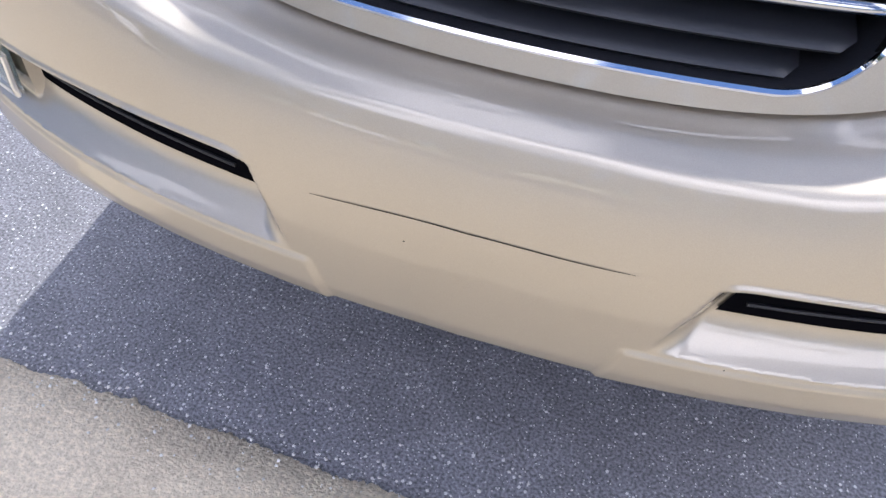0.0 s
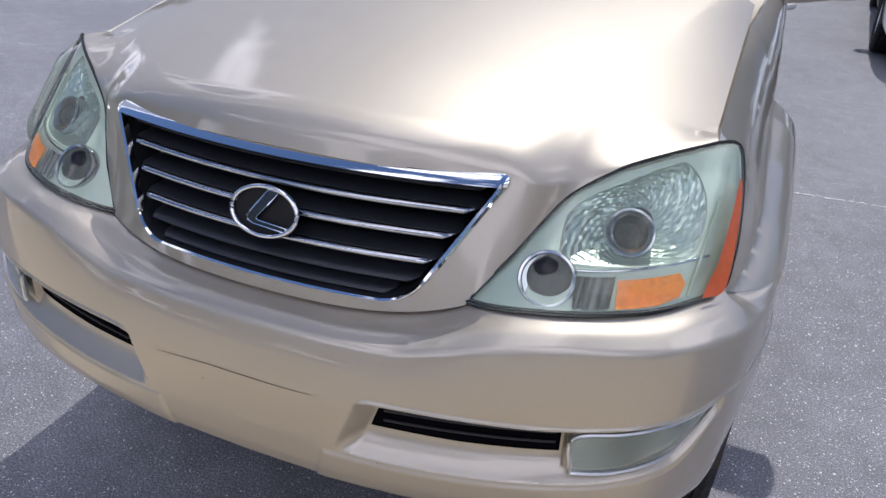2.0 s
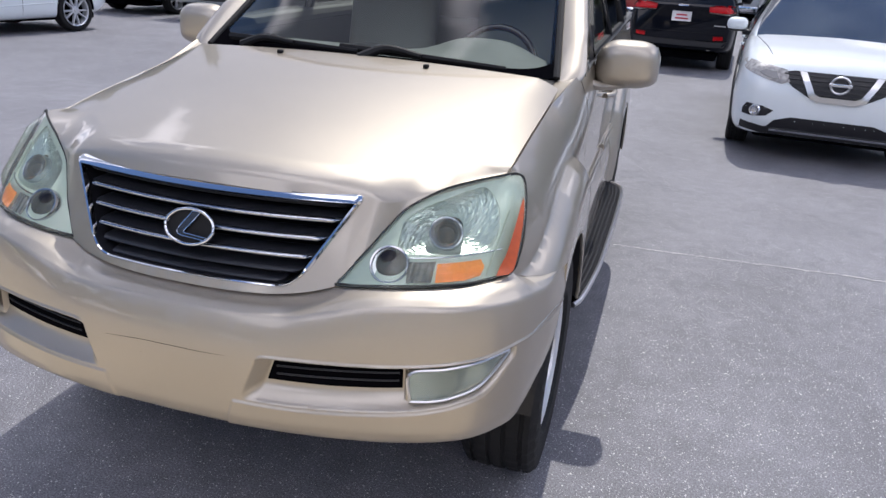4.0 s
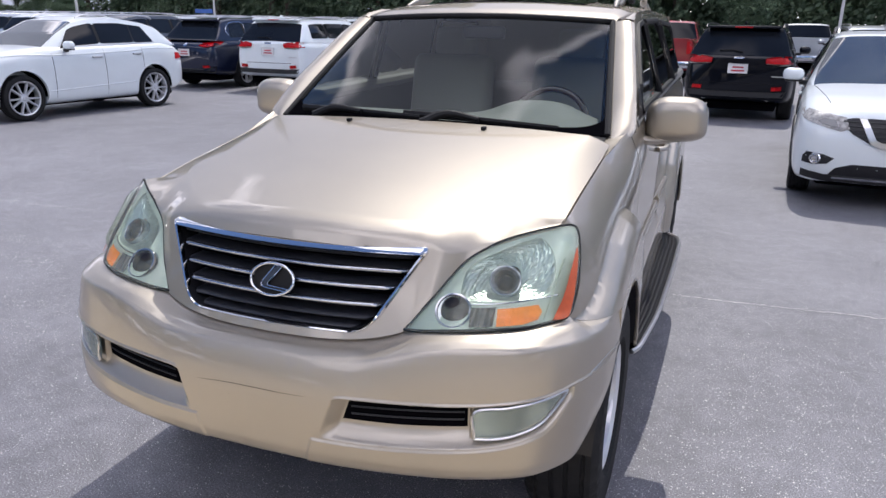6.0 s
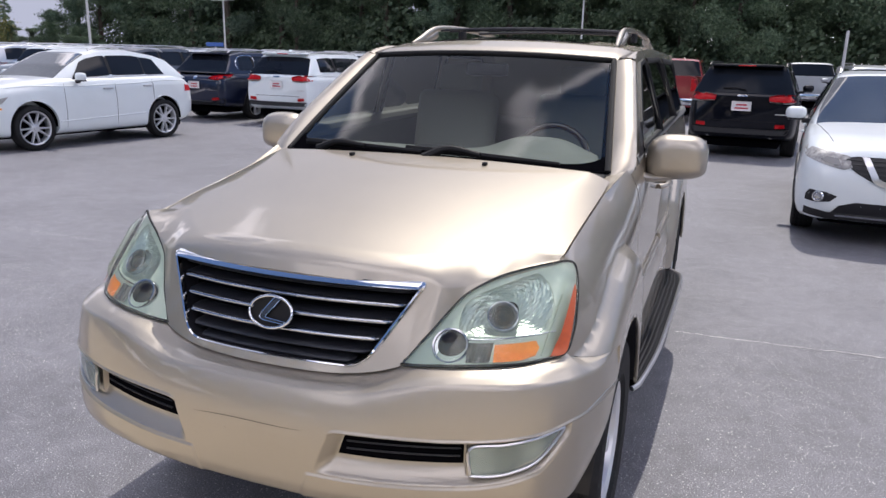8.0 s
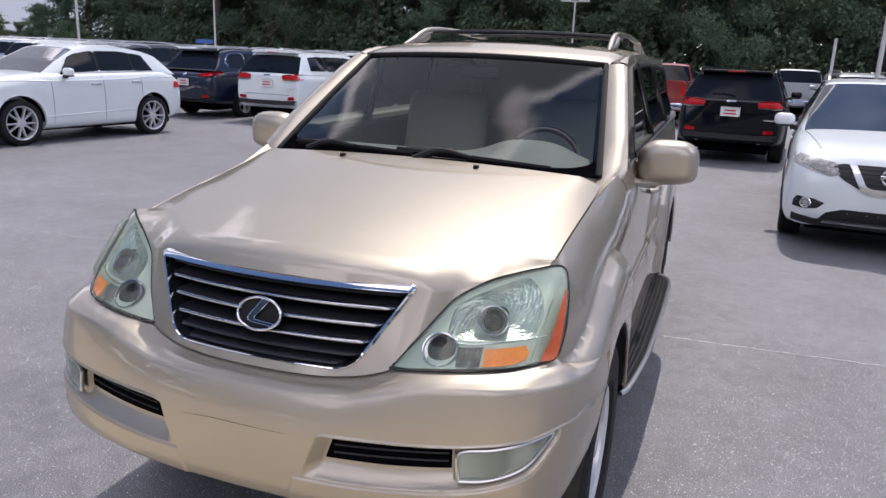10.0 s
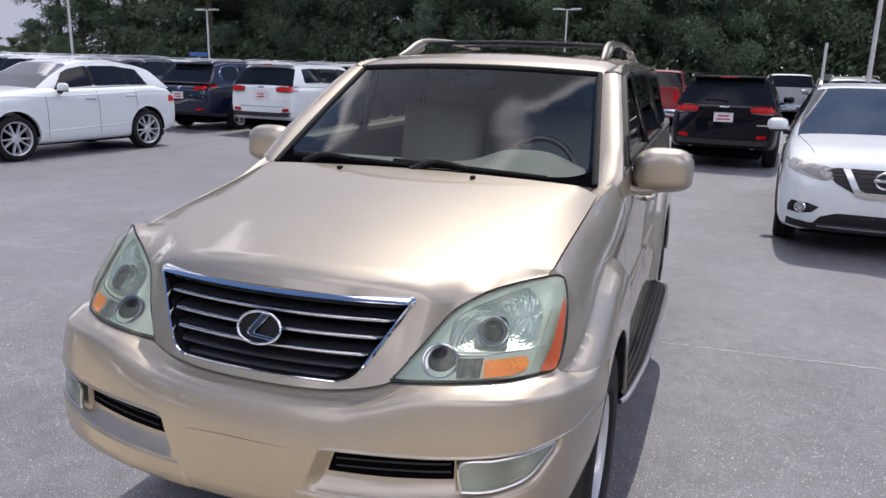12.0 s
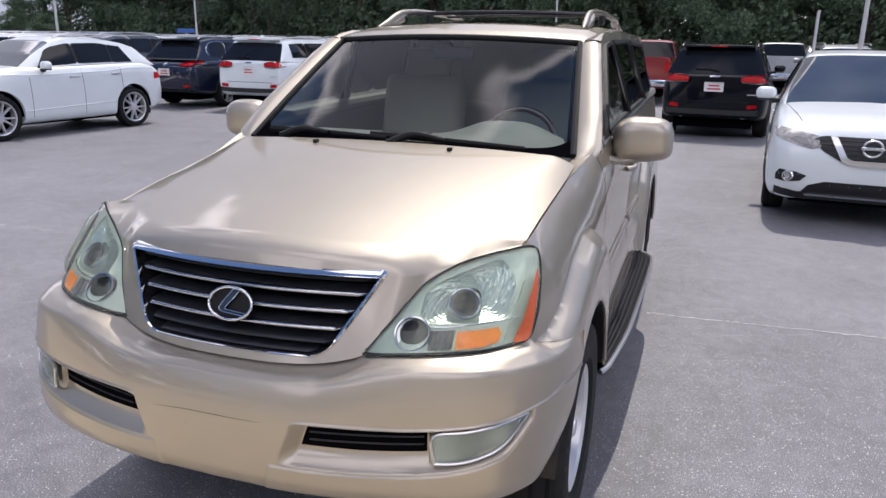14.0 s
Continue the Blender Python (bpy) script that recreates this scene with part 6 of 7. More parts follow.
    for ay in (fo, fo + wb):
        for sx in (1, -1):
            pts = []
            for a in np.linspace(-8, 188, 30):
                yy, zz = ay + (R + 0.06) * math.cos(radians(a)), R + 0.02 + (R + 0.06) * math.sin(radians(a))
                h, _, _, _ = bvh.ray_cast(Vector((sx * 4, yy + (0.012 if yy > ay else -0.012), zz + 0.012)), Vector((-sx, 0, 0)))
                if h is not None and abs(h.x) > W * 0.36:
                    pts.append(Vector((h.x, yy, zz)))
            if len(pts) > 5:
                part("arch_trim", tube(pts, 0.016 if P.get("arch") else 0.006, 6), M_CLADDING if P.get("arch") else paint, root)
    # shut lines and handles on the sides
    for sx in (1, -1):
        for (yy, za, zb2) in P["shuts"]:
            pts = []
            for z in np.linspace(za, zb2, 10):
                h, _, _, _ = bvh.ray_cast(Vector((sx * 4, yy, z)), Vector((-sx, 0, 0)))
                if h is not None:
                    pts.append(h)
            if len(pts) > 3:
                part("door_gap", tube(pts, 0.004, 4), M_SEAL, root)
        for (yy, zz) in P["handles"]:
            h, _, _, _ = bvh.ray_cast(Vector((sx * 4, yy, zz)), Vector((-sx, 0, 0)))
            if h is not None:
                part("door_handle", box(h.x + sx * 0.012, yy, zz, 0.035, 0.20, 0.032, 0.012, 2), P.get("handle", paint), root)
    return root, bvh


def rails(root, P, mat, x=0.60):
    a, b = P["ws1"] + 0.15, P["rw0"] + 0.02
    for sx in (1, -1):
        z = P["H"]
        pts = catmull([(sx * x, a, z - 0.035), (sx * x, a + 0.18, z + 0.018), (sx * x, (a + b) / 2, z + 0.032), (sx * x, b - 0.18, z + 0.018), (sx * x, b, z - 0.035)], 20)
        part("roof_rail", tube(pts, 0.017, 6), mat, root)


def plate(root, bvh, x, z, face, w=0.32, h=0.17):
    ol = [(x - w / 2, z - h / 2), (x - w / 2, z + h / 2), (x + w / 2, z + h / 2), (x + w / 2, z - h / 2)]
    p = part("number_plate", on_skin(bvh, ol, face, 0.1, 0.022, 0.02), M_PLATE, root, "white dealer plate with red print")
    for dz, ww in ((0.022, 0.19), (-0.038, 0.23)):
        o2 = [(x - ww / 2, z + dz - 0.013), (x - ww / 2, z + dz + 0.013), (x + ww / 2, z + dz + 0.013), (x + ww / 2, z + dz - 0.013)]
        part("print_bar", on_skin(bvh, o2, face, 0.1, 0.027, 0.004), M_PLATE_RED, p)


# --- white crossover seen from its front ---
def crossover_front():
    P = dict(L=4.63, W=1.84, H=1.665, wb=2.705, fo=0.93, r=0.355, crown=0.035, wheel=("cross", 0.23, 0.225, 5, 0.10),
             low=[(0.0, 0.68, 0.42, 0.66), (0.03, 0.77, 0.34, 0.78), (0.10, 0.84, 0.26, 0.88), (0.25, 0.888, 0.235, 0.965), (0.50, 0.91, 0.23, 1.02), (0.93, 0.92, 0.23, 1.075), (1.35, 0.92, 0.23, 1.12), (3.2, 0.92, 0.23, 1.13), (4.1, 0.90, 0.26, 1.12), (4.45, 0.84, 0.30, 1.06), (4.60, 0.76, 0.38, 0.95), (4.63, 0.70, 0.45, 0.85)],
             up=[(1.12, 0.80, 0.60, 1.08), (1.45, 0.86, 0.60, 1.28), (2.02, 0.87, 0.62, 1.62), (2.4, 0.87, 0.63, 1.665), (3.4, 0.86, 0.62, 1.655), (3.95, 0.84, 0.60, 1.605), (4.40, 0.80, 0.58, 1.15)],
             belt=lambda y: interp(y, [1.1, 1.4, 4.4], [1.09, 1.11, 1.16]), ws0=1.12, ws1=2.0, rw0=3.98, rw1=4.42,
             windows=[(1.55, 2.42, 0.55, 0.0), (2.50, 3.30, 0.0, 0.05), (3.38, 3.95, 0.0, -0.2)], shuts=[(1.42, 0.4, 1.05), (2.46, 0.35, 1.08), (3.42, 0.6, 1.08)], handles=[(2.28, 0.93), (3.22, 0.95)], cladding=0.34, arch=True)
    root, bvh = vehicle("parked_crossover", "white crossover parked facing the champagne SUV's side of the lot", pose(2.745, 6.10, 0, 0, 0, -5.2), P, M_WHITE)
    # black grille with a bright wedge and a ring badge
    part("grille", on_skin(bvh, [(-0.54, 0.86), (-0.40, 0.885), (0.40, 0.885), (0.54, 0.86), (0.40, 0.74), (0.24, 0.655), (-0.24, 0.655), (-0.40, 0.74)], "front", 0.04, 0.006, 0.02), M_BLACK, root, "black mesh grille")
    for k in range(5):
        z = 0.69 + 0.04 * k
        hw = interp(z, [0.655, 0.74, 0.86], [0.22, 0.38, 0.50])
        part("grille_bar", on_skin(bvh, [(-hw, z), (-hw, z + 0.012), (hw, z + 0.012), (hw, z)], "front", 0.06, 0.014, 0.01), M_CLADDING, root)
    wedge = [(-0.36, 0.885), (-0.30, 0.885), (-0.20, 0.70), (-0.15, 0.675), (0.15, 0.675), (0.20, 0.70), (0.30, 0.885), (0.36, 0.885), (0.245, 0.665), (0.17, 0.625), (-0.17, 0.625), (-0.245, 0.665)]
    part("bright_wedge", on_skin(bvh, wedge, "front", 0.03, 0.026, 0.02), M_SATIN, root, "chrome V on the grille")
    h, _, _, _ = bvh.ray_cast(Vector((0, -3, 0.795)), Vector((0, 1, 0)))
    ring = [Vector((0.082 * math.cos(a), h.y - 0.03, 0.795 + 0.075 * math.sin(a))) for a in np.linspace(0, 2 * math.pi, 41)[:-1]]
    bd = part("badge", tube(ring, 0.011, 8, closed=True), M_SATIN, root, "chrome ring badge")
    part("badge_bar", box(0, h.y - 0.034, 0.795, 0.20, 0.016, 0.030, 0.005, 2), M_CHROME, bd)
    for s in (1, -1):
        hl = [(0.43, 0.785), (0.50, 0.757), (0.62, 0.785), (0.74, 0.820), (0.84, 0.850), (0.872, 0.90), (0.874, 0.948), (0.80, 0.943), (0.66, 0.920), (0.47, 0.885)]
        hl = hl if s > 0 else sym(hl)
        lp = part("headlight", on_skin(bvh, hl, "front", 0.025, 0.008, 0.03), M_LAMPGLASS, root, "swept clear headlight")
        in1 = [(0.53, 0.800), (0.59, 0.800), (0.67, 0.822), (0.71, 0.846), (0.66, 0.872), (0.56, 0.858)]
        part("lamp_projector", on_skin(bvh, in1 if s > 0 else sym(in1), "front", 0.02, 0.013, 0.01), M_GREYPAINT, lp)
        fp = [(0.52, 0.50), (0.58, 0.445), (0.70, 0.43), (0.80, 0.445), (0.80, 0.50), (0.77, 0.55), (0.62, 0.535)]
        fg = part("fog_pocket", on_skin(bvh, fp if s > 0 else sym(fp), "front", 0.03, 0.005, 0.02), M_BLACK, root)
        h, _, _, _ = bvh.ray_cast(Vector((s * 0.69, -3, 0.490)), Vector((0, 1, 0)))
        mm = Matrix.Translation((h.x, h.y - 0.012, h.z)) @ Vector((s * 0.35, -1, 0)).to_track_quat("Z", "Y").to_matrix().to_4x4()
        part("fog_lamp", lathe([(0.0001, 0.004), (0.026, 0.010), (0.032, 0.002), (0.040, 0.014), (0.048, 0.016), (0.056, 0.0)], 24, mm), M_CHROME, fg, "round fog lamp with bright ring")
    part("lower_intake", on_skin(bvh, [(-0.56, 0.335), (-0.50, 0.41), (-0.36, 0.455), (0.36, 0.455), (0.50, 0.41), (0.56, 0.335)], "front", 0.05, 0.006, 0.02), M_BLACK, root)
    part("lower_cladding", on_skin(bvh, [(-0.80, 0.30), (-0.80, 0.375), (-0.60, 0.335), (0.60, 0.335), (0.80, 0.375), (0.80, 0.30), (0.6, 0.262), (-0.6, 0.262)], "front", 0.05, 0.008, 0.02), M_CLADDING, root)
    part("skid_strip", on_skin(bvh, [(-0.52, 0.298), (-0.52, 0.318), (0.52, 0.318), (0.52, 0.298)], "front", 0.06, 0.024, 0.02), M_CHROME, root, "bright lower strip")
    part("hood_gap", tube([bvh.ray_cast(Vector((x, y, 5)), Vector((0, 0, -1)))[0] for x, y in zip(np.linspace(-0.60, -0.78, 12), np.linspace(0.20, 1.15, 12))], 0.004, 4), M_SEAL, root)
    rails(root, P, M_SATIN)
    part("sunroof", on_skin(bvh, [(-0.45, 2.35), (-0.45, 3.0), (0.45, 3.0), (0.45, 2.35)], "top", 0.1, 0.006, 0.008), M_CARGLASS, root)


# --- two sport-utility wagons from behind ---
def wagon_rear(name, label, x, y_rear, yaw, paint, lower):
    P = dict(L=4.82, W=1.94, H=1.71, wb=2.915, fo=0.93, r=0.385, crown=0.02, wheel=("wagon", 0.25, 0.26, 5, 0.09),
             low=[(0.0, 0.70, 0.45, 0.80), (0.05, 0.80, 0.38, 0.98), (0.20, 0.90, 0.32, 1.05), (0.9, 0.96, 0.30, 1.10), (1.4, 0.965, 0.30, 1.14), (3.6, 0.97, 0.30, 1.18), (4.4, 0.955, 0.34, 1.20), (4.68, 0.915, 0.38, 1.20), (4.78, 0.88, 0.42, 1.17), (4.82, 0.84, 0.47, 1.12)],
             up=[(1.25, 0.86, 0.66, 1.14), (2.05, 0.91, 0.68, 1.66), (2.5, 0.91, 0.69, 1.71), (3.8, 0.90, 0.69, 1.71), (4.38, 0.885, 0.675, 1.67), (4.76, 0.86, 0.66, 1.19)],
             belt=lambda y: interp(y, [1.1, 4.7], [1.15, 1.22]), ws0=1.25, ws1=2.05, rw0=4.42, rw1=4.745,
             windows=[(1.75, 2.55, 0.5, 0.0), (2.63, 3.45, 0.0, 0.08), (3.58, 4.25, 0.0, -0.1)], shuts=[(1.5, 0.4, 1.1), (2.59, 0.4, 1.12), (3.55, 0.75, 1.12)], handles=[(2.42, 1.02), (3.40, 1.04)], cladding=0.42, arch=True)
    m = Matrix.Translation((x, y_rear, 0)) @ Matrix.Rotation(radians(180 + yaw), 4, "Z") @ Matrix.Translation((0, -4.82, 0))
    root, bvh = vehicle(name, label, m, P, paint)
    for s in (1, -1):
        tl = [(0.46, 1.065), (0.45, 1.145), (0.60, 1.165), (0.90, 1.175), (0.93, 1.13), (0.90, 1.06), (0.75, 1.055)]
        t = part("tail_light", on_skin(bvh, tl if s > 0 else sym(tl), "rear", 0.05, 0.014, 0.03), M_TAIL, root, "wide red tail light")
        t2 = [(0.47, 1.045), (0.47, 1.062), (0.75, 1.052), (0.86, 1.058), (0.86, 1.038), (0.75, 1.030)]
        part("reversing_lens", on_skin(bvh, t2 if s > 0 else sym(t2), "rear", 0.05, 0.014, 0.02), M_LAMPGLASS, t)
        rf = [(0.60, 0.585), (0.60, 0.655), (0.76, 0.665), (0.77, 0.60)]
        part("bumper_reflector", on_skin(bvh, rf if s > 0 else sym(rf), "rear", 0.05, 0.012, 0.02), M_TAIL, root)
    plate(root, bvh, 0.0, 0.965, "rear", 0.34, 0.17)
    part("lower_bumper", on_skin(bvh, [(-0.80, 0.47), (-0.84, 0.575), (-0.5, 0.56), (0.5, 0.56), (0.84, 0.575), (0.80, 0.47), (0.4, 0.46), (-0.4, 0.46)], "rear", 0.08, 0.012, 0.012), M_CLADDING, root)
    part("tailgate_gap", tube([bvh.ray_cast(Vector((a, 12, 0.70)), Vector((0, -1, 0)))[0] for a in np.linspace(-0.62, 0.62, 12)], 0.005, 4), M_SEAL, root)
    part("step_pad", box(0, 4.79, 0.735, 1.30, 0.05, 0.012, 0.004, 1), M_CLADDING, root)
    part("maker_bar", on_skin(bvh, [(-0.085, 1.135), (-0.085, 1.165), (0.085, 1.165), (0.085, 1.135)], "rear", 0.05, 0.012, 0.006), M_CHROME, root)
    part("model_bar", on_skin(bvh, [(-0.78, 0.83), (-0.78, 0.85), (-0.58, 0.85), (-0.58, 0.83)], "rear", 0.05, 0.010, 0.006), M_SATIN, root)
    part("spoiler", box(0, 4.44, 1.685, 1.24, 0.22, 0.045, 0.018, 3), paint, root)
    part("stop_lamp", box(0, 4.552, 1.682, 0.30, 0.008, 0.020, 0.003, 1), M_TAIL, root)
    part("rear_wiper", tube([(-0.05, 4.74, 1.25), (0.12, 4.715, 1.285), (0.36, 4.715, 1.275)], 0.011, 6), M_SEAL, root)
    part("aerial", box(0, 4.2, 1.755, 0.03, 0.11, 0.06, 0.012, 2), paint, root)
    for s in (1, -1):
        part("tailpipe", lathe([(0.045, -0.1), (0.045, 0.06), (0.038, 0.06), (0.036, -0.1)], 16, Matrix.Translation((s * 0.55, 4.70, 0.44)) @ Matrix.Rotation(-math.pi / 2, 4, "X")), M_SATIN, root)
    rails(root, P, M_SATIN if paint == M_WHITE else M_BLACK, 0.66)
    return root


def navy_rear():
    P = dict(L=5.06, W=1.97, H=1.71, wb=2.93, fo=0.95, r=0.385, crown=0.02, wheel=("navy", 0.265, 0.25, 5, 0.11),
             low=[(0.0, 0.62, 0.45, 0.75), (0.08, 0.78, 0.36, 0.92), (0.4, 0.92, 0.28, 1.02), (1.0, 0.975, 0.27, 1.08), (1.6, 0.98, 0.27, 1.12), (3.8, 0.985, 0.28, 1.17), (4.5, 0.95, 0.32, 1.17), (4.85, 0.88, 0.36, 1.12), (5.0, 0.82, 0.42, 1.05), (5.06, 0.74, 0.48, 0.95)],
             up=[(1.4, 0.84, 0.62, 1.12), (2.3, 0.90, 0.64, 1.66), (2.8, 0.90, 0.65, 1.71), (3.9, 0.89, 0.645, 1.70), (4.45, 0.87, 0.62, 1.63), (4.88, 0.82, 0.58, 1.15)],
             belt=lambda y: interp(y, [1.2, 4.9], [1.13, 1.20]), ws0=1.4, ws1=2.3, rw0=4.48, rw1=4.86,
             windows=[(1.95, 2.75, 0.5, 0.0), (2.83, 3.65, 0.0, 0.05), (3.74, 4.35, 0.0, -0.25)], shuts=[(2.79, 0.4, 1.1), (3.78, 0.75, 1.1)], handles=[(2.62, 1.0), (3.6, 1.02)], cladding=0.42, arch=True)
    m = Matrix.Translation((-11.45, 13.72, 0)) @ Matrix.Rotation(radians(180 - 3), 4, "Z") @ Matrix.Translation((0, -5.06, 0))
    root, bvh = vehicle("parked_suv", "dark navy SUV with a white dealer plate, seen from behind", m, P, M_NAVY)
    for s in (1, -1):
        tl = [(0.45, 1.03), (0.47, 1.065), (0.66, 1.10), (0.85, 1.13), (0.86, 1.07), (0.74, 1.015), (0.6, 1.015)]
        part("tail_light", on_skin(bvh, tl if s > 0 else sym(tl), "rear", 0.05, 0.014, 0.03), M_TAIL, root, "slim red tail light")
        rf = [(0.56, 0.52), (0.56, 0.575), (0.74, 0.59), (0.76, 0.53)]
        part("bumper_reflector", on_skin(bvh, rf if s > 0 else sym(rf), "rear", 0.05, 0.012, 0.02), M_TAIL, root)
    plate(root, bvh, 0.0, 0.88, "rear", 0.34, 0.17)
    part("lower_bumper", on_skin(bvh, [(-0.80, 0.42), (-0.84, 0.56), (-0.5, 0.50), (0.5, 0.50), (0.84, 0.56), (0.80, 0.42)], "rear", 0.08, 0.010, 0.04), M_CLADDING, root)
    part("badge", on_skin(bvh, [(0.055 * math.cos(a), 1.06 + 0.045 * math.sin(a)) for a in np.linspace(0, 6.283, 17)[:-1]], "rear", 0.05, 0.014, 0.006), M_CHROME, root)
    part("spoiler", box(0, 4.50, 1.650, 1.20, 0.24, 0.04, 0.016, 3), M_NAVY, root)
    for s in (1, -1):
        seg = [(3.72, 1.27), (3.66, 1.58), (4.15, 1.585), (4.40, 1.40), (4.36, 1.29)]
        ring = []
        for a, b in seg:
            h, _, _, _ = bvh.ray_cast(Vector((s * 4, a, b)), Vector((-s, 0, 0)))
            if h is not None:
                ring.append(h)
        part("window_trim", tube(catmull(ring, 30), 0.009, 6), M_CHROME, root, "chrome quarter window trim")
    rails(root, P, M_SATIN, 0.62)


def white_side():
    P = dict(L=4.50, W=1.89, H=1.70, wb=2.76, fo=0.89, r=0.375, crown=0.03, wheel=("side", 0.275, 0.235, 5, 0.21), mirror_y=1.74,
             low=[(0.0, 0.62, 0.42, 0.78), (0.04, 0.74, 0.32, 0.90), (0.15, 0.84, 0.25, 0.98), (0.45, 0.91, 0.24, 1.06), (0.9, 0.94, 0.24, 1.13), (1.4, 0.945, 0.24, 1.175), (3.2, 0.945, 0.25, 1.205), (3.95, 0.93, 0.28, 1.21), (4.28, 0.88, 0.33, 1.16), (4.44, 0.83, 0.40, 1.07), (4.50, 0.77, 0.46, 0.94)],
             up=[(1.36, 0.80, 0.60, 1.165), (1.7, 0.84, 0.61, 1.40), (2.10, 0.86, 0.62, 1.61), (2.45, 0.865, 0.63, 1.685), (3.1, 0.86, 0.625, 1.69), (3.70, 0.84, 0.60, 1.60), (3.96, 0.83, 0.59, 1.52), (4.34, 0.79, 0.56, 1.16)],
             belt=lambda y: interp(y, [1.1, 4.4], [1.125, 1.20]), ws0=1.36, ws1=2.10, rw0=3.94, rw1=4.30,
             windows=[(1.62, 2.50, 0.62, 0.0), (2.56, 3.28, 0.0, 0.04), (3.32, 3.84, 0.0, -0.42)], shuts=[(1.48, 0.35, 1.09), (2.53, 0.34, 1.14), (3.40, 0.66, 1.14)], handles=[(2.36, 1.0), (3.26, 1.03)], handle=M_SATIN)
    m = pose(-10.70, 6.72, 0, 0, 0, -6.5)
    root, bvh = vehicle("parked_suv", "white SUV with bright spoked wheels, parked side-on to the champagne car", m, P, M_WHITE)
    for s in (1, -1):
        hl = [(0.50, 0.80), (0.52, 0.74), (0.70, 0.74), (0.82, 0.78), (0.86, 0.86), (0.66, 0.84)]
        part("headlight", on_skin(bvh, hl if s > 0 else sym(hl), "front", 0.04, 0.008, 0.03), M_LAMPGLASS, root)
        hs = [(0.10, 0.76), (0.10, 0.83), (0.48, 0.90), (0.36, 0.79)]
        part("headlight_wrap", on_skin(bvh, hs, "side", 0.05, 0.008, 0.03, s), M_LAMPGLASS, root)
        part("marker", on_skin(bvh, [(0.20, 0.70), (0.20, 0.725), (0.36, 0.725), (0.36, 0.70)], "side", 0.05, 0.008, 0.02, s), M_AMBER, root)
        part("front_vent", on_skin(bvh, [(0.06, 0.42), (0.10, 0.56), (0.24, 0.56), (0.20, 0.44)], "side", 0.05, 0.006, 0.03, s), M_BLACK, root)
        tl = [(4.24, 0.90), (4.26, 1.03), (4.40, 1.01), (4.45, 0.91)]
        part("tail_light", on_skin(bvh, tl, "side", 0.05, 0.010, 0.03, s), M_TAIL, root)
        crease = [bvh.ray_cast(Vector((s * 4, a, 0.46 + 0.035 * (a - 1.4))), Vector((-s, 0, 0)))[0] for a in np.linspace(1.35, 3.2, 16)]
        part("door_crease", tube(crease, 0.012, 6), M_WHITE, root)
        part("window_strip", tube([bvh.ray_cast(Vector((s * 4, a, 1.183 + 0.022 * (a - 1.7))), Vector((-s, 0, 0)))[0] + Vector((s * 0.004, 0, 0)) for a in np.linspace(1.70, 3.80, 20)], 0.008, 6), M_SATIN, root)
        # sharp shoulder line over the arches
        shoulder = [bvh.ray_cast(Vector((s * 4, a, 1.035 + 0.020 * (a - 1.0) + 0.03 * math.exp(-((a - 0.89) / 0.45) ** 2) + 0.03 * math.exp(-((a - 3.65) / 0.45) ** 2))), Vector((-s, 0, 0)))[0] for a in np.linspace(0.40, 4.25, 44)]
        part("shoulder_line", tube([p - Vector((s * 0.006, 0, 0)) for p in shoulder], 0.014, 8), M_WHITE, root)
    part("grille", on_skin(bvh, [(-0.42, 0.44), (-0.46, 0.60), (-0.40, 0.78), (0.40, 0.78), (0.46, 0.60), (0.42, 0.44)], "front", 0.05, 0.008, 0.02), M_BLACK, root)
    rails(root, P, M_SATIN, 0.60)


def pickup(name, label, m, paint):
    """A crew-cab truck seen from behind."""
    P = dict(L=5.8, W=2.0, H=1.83, wb=3.65, fo=1.0, r=0.40, crown=0.01, wheel=("truck", 0.24, 0.27, 6, 0.0),
             low=[(0.0, 0.80, 0.55, 0.95), (0.08, 0.92, 0.45, 1.12), (0.4, 0.98, 0.42, 1.18), (1.4, 1.0, 0.42, 1.24), (3.6, 1.0, 0.42, 1.26), (3.75, 1.0, 0.42, 1.32), (5.72, 0.99, 0.46, 1.34), (5.80, 0.97, 0.52, 1.33)],
             up=[(1.45, 0.90, 0.72, 1.25), (2.2, 0.93, 0.74, 1.77), (2.6, 0.93, 0.75, 1.83), (3.4, 0.92, 0.75, 1.82), (3.60, 0.91, 0.73, 1.76), (3.72, 0.90, 0.72, 1.30)],
             belt=lambda y: 1.27, ws0=1.45, ws1=2.2, rw0=3.58, rw1=3.74, windows=[(1.9, 2.6, 0.4, 0.0), (2.68, 3.4, 0.0, 0.0)], shuts=[(2.64, 0.5, 1.2)], handles=[(2.5, 1.1), (3.35, 1.1)], arch=True)
    root, bvh = vehicle(name, label, m, P, paint, category="truck")
    for s in (1, -1):
        tl = [(0.80, 0.92), (0.80, 1.27), (0.955, 1.27), (0.955, 0.92)]
        part("tail_light", on_skin(bvh, tl if s > 0 else sym(tl), "rear", 0.08, 0.010, 0.03), M_TAIL, root)
    part("bumper", box(0, 5.84, 0.62, 1.94, 0.14, 0.20, 0.03, 2), M_CHROME, root)
    part("tailgate_panel", on_skin(bvh, [(-0.72, 0.82), (-0.72, 1.22), (0.72, 1.22), (0.72, 0.82)], "rear", 0.15, 0.012, 0.02), paint, root)
    return root


def away(x, y_rear, L, yaw=0.0):
    return Matrix.Translation((x, y_rear, 0)) @ Matrix.Rotation(radians(180 + yaw), 4, "Z") @ Matrix.Translation((0, -L, 0))


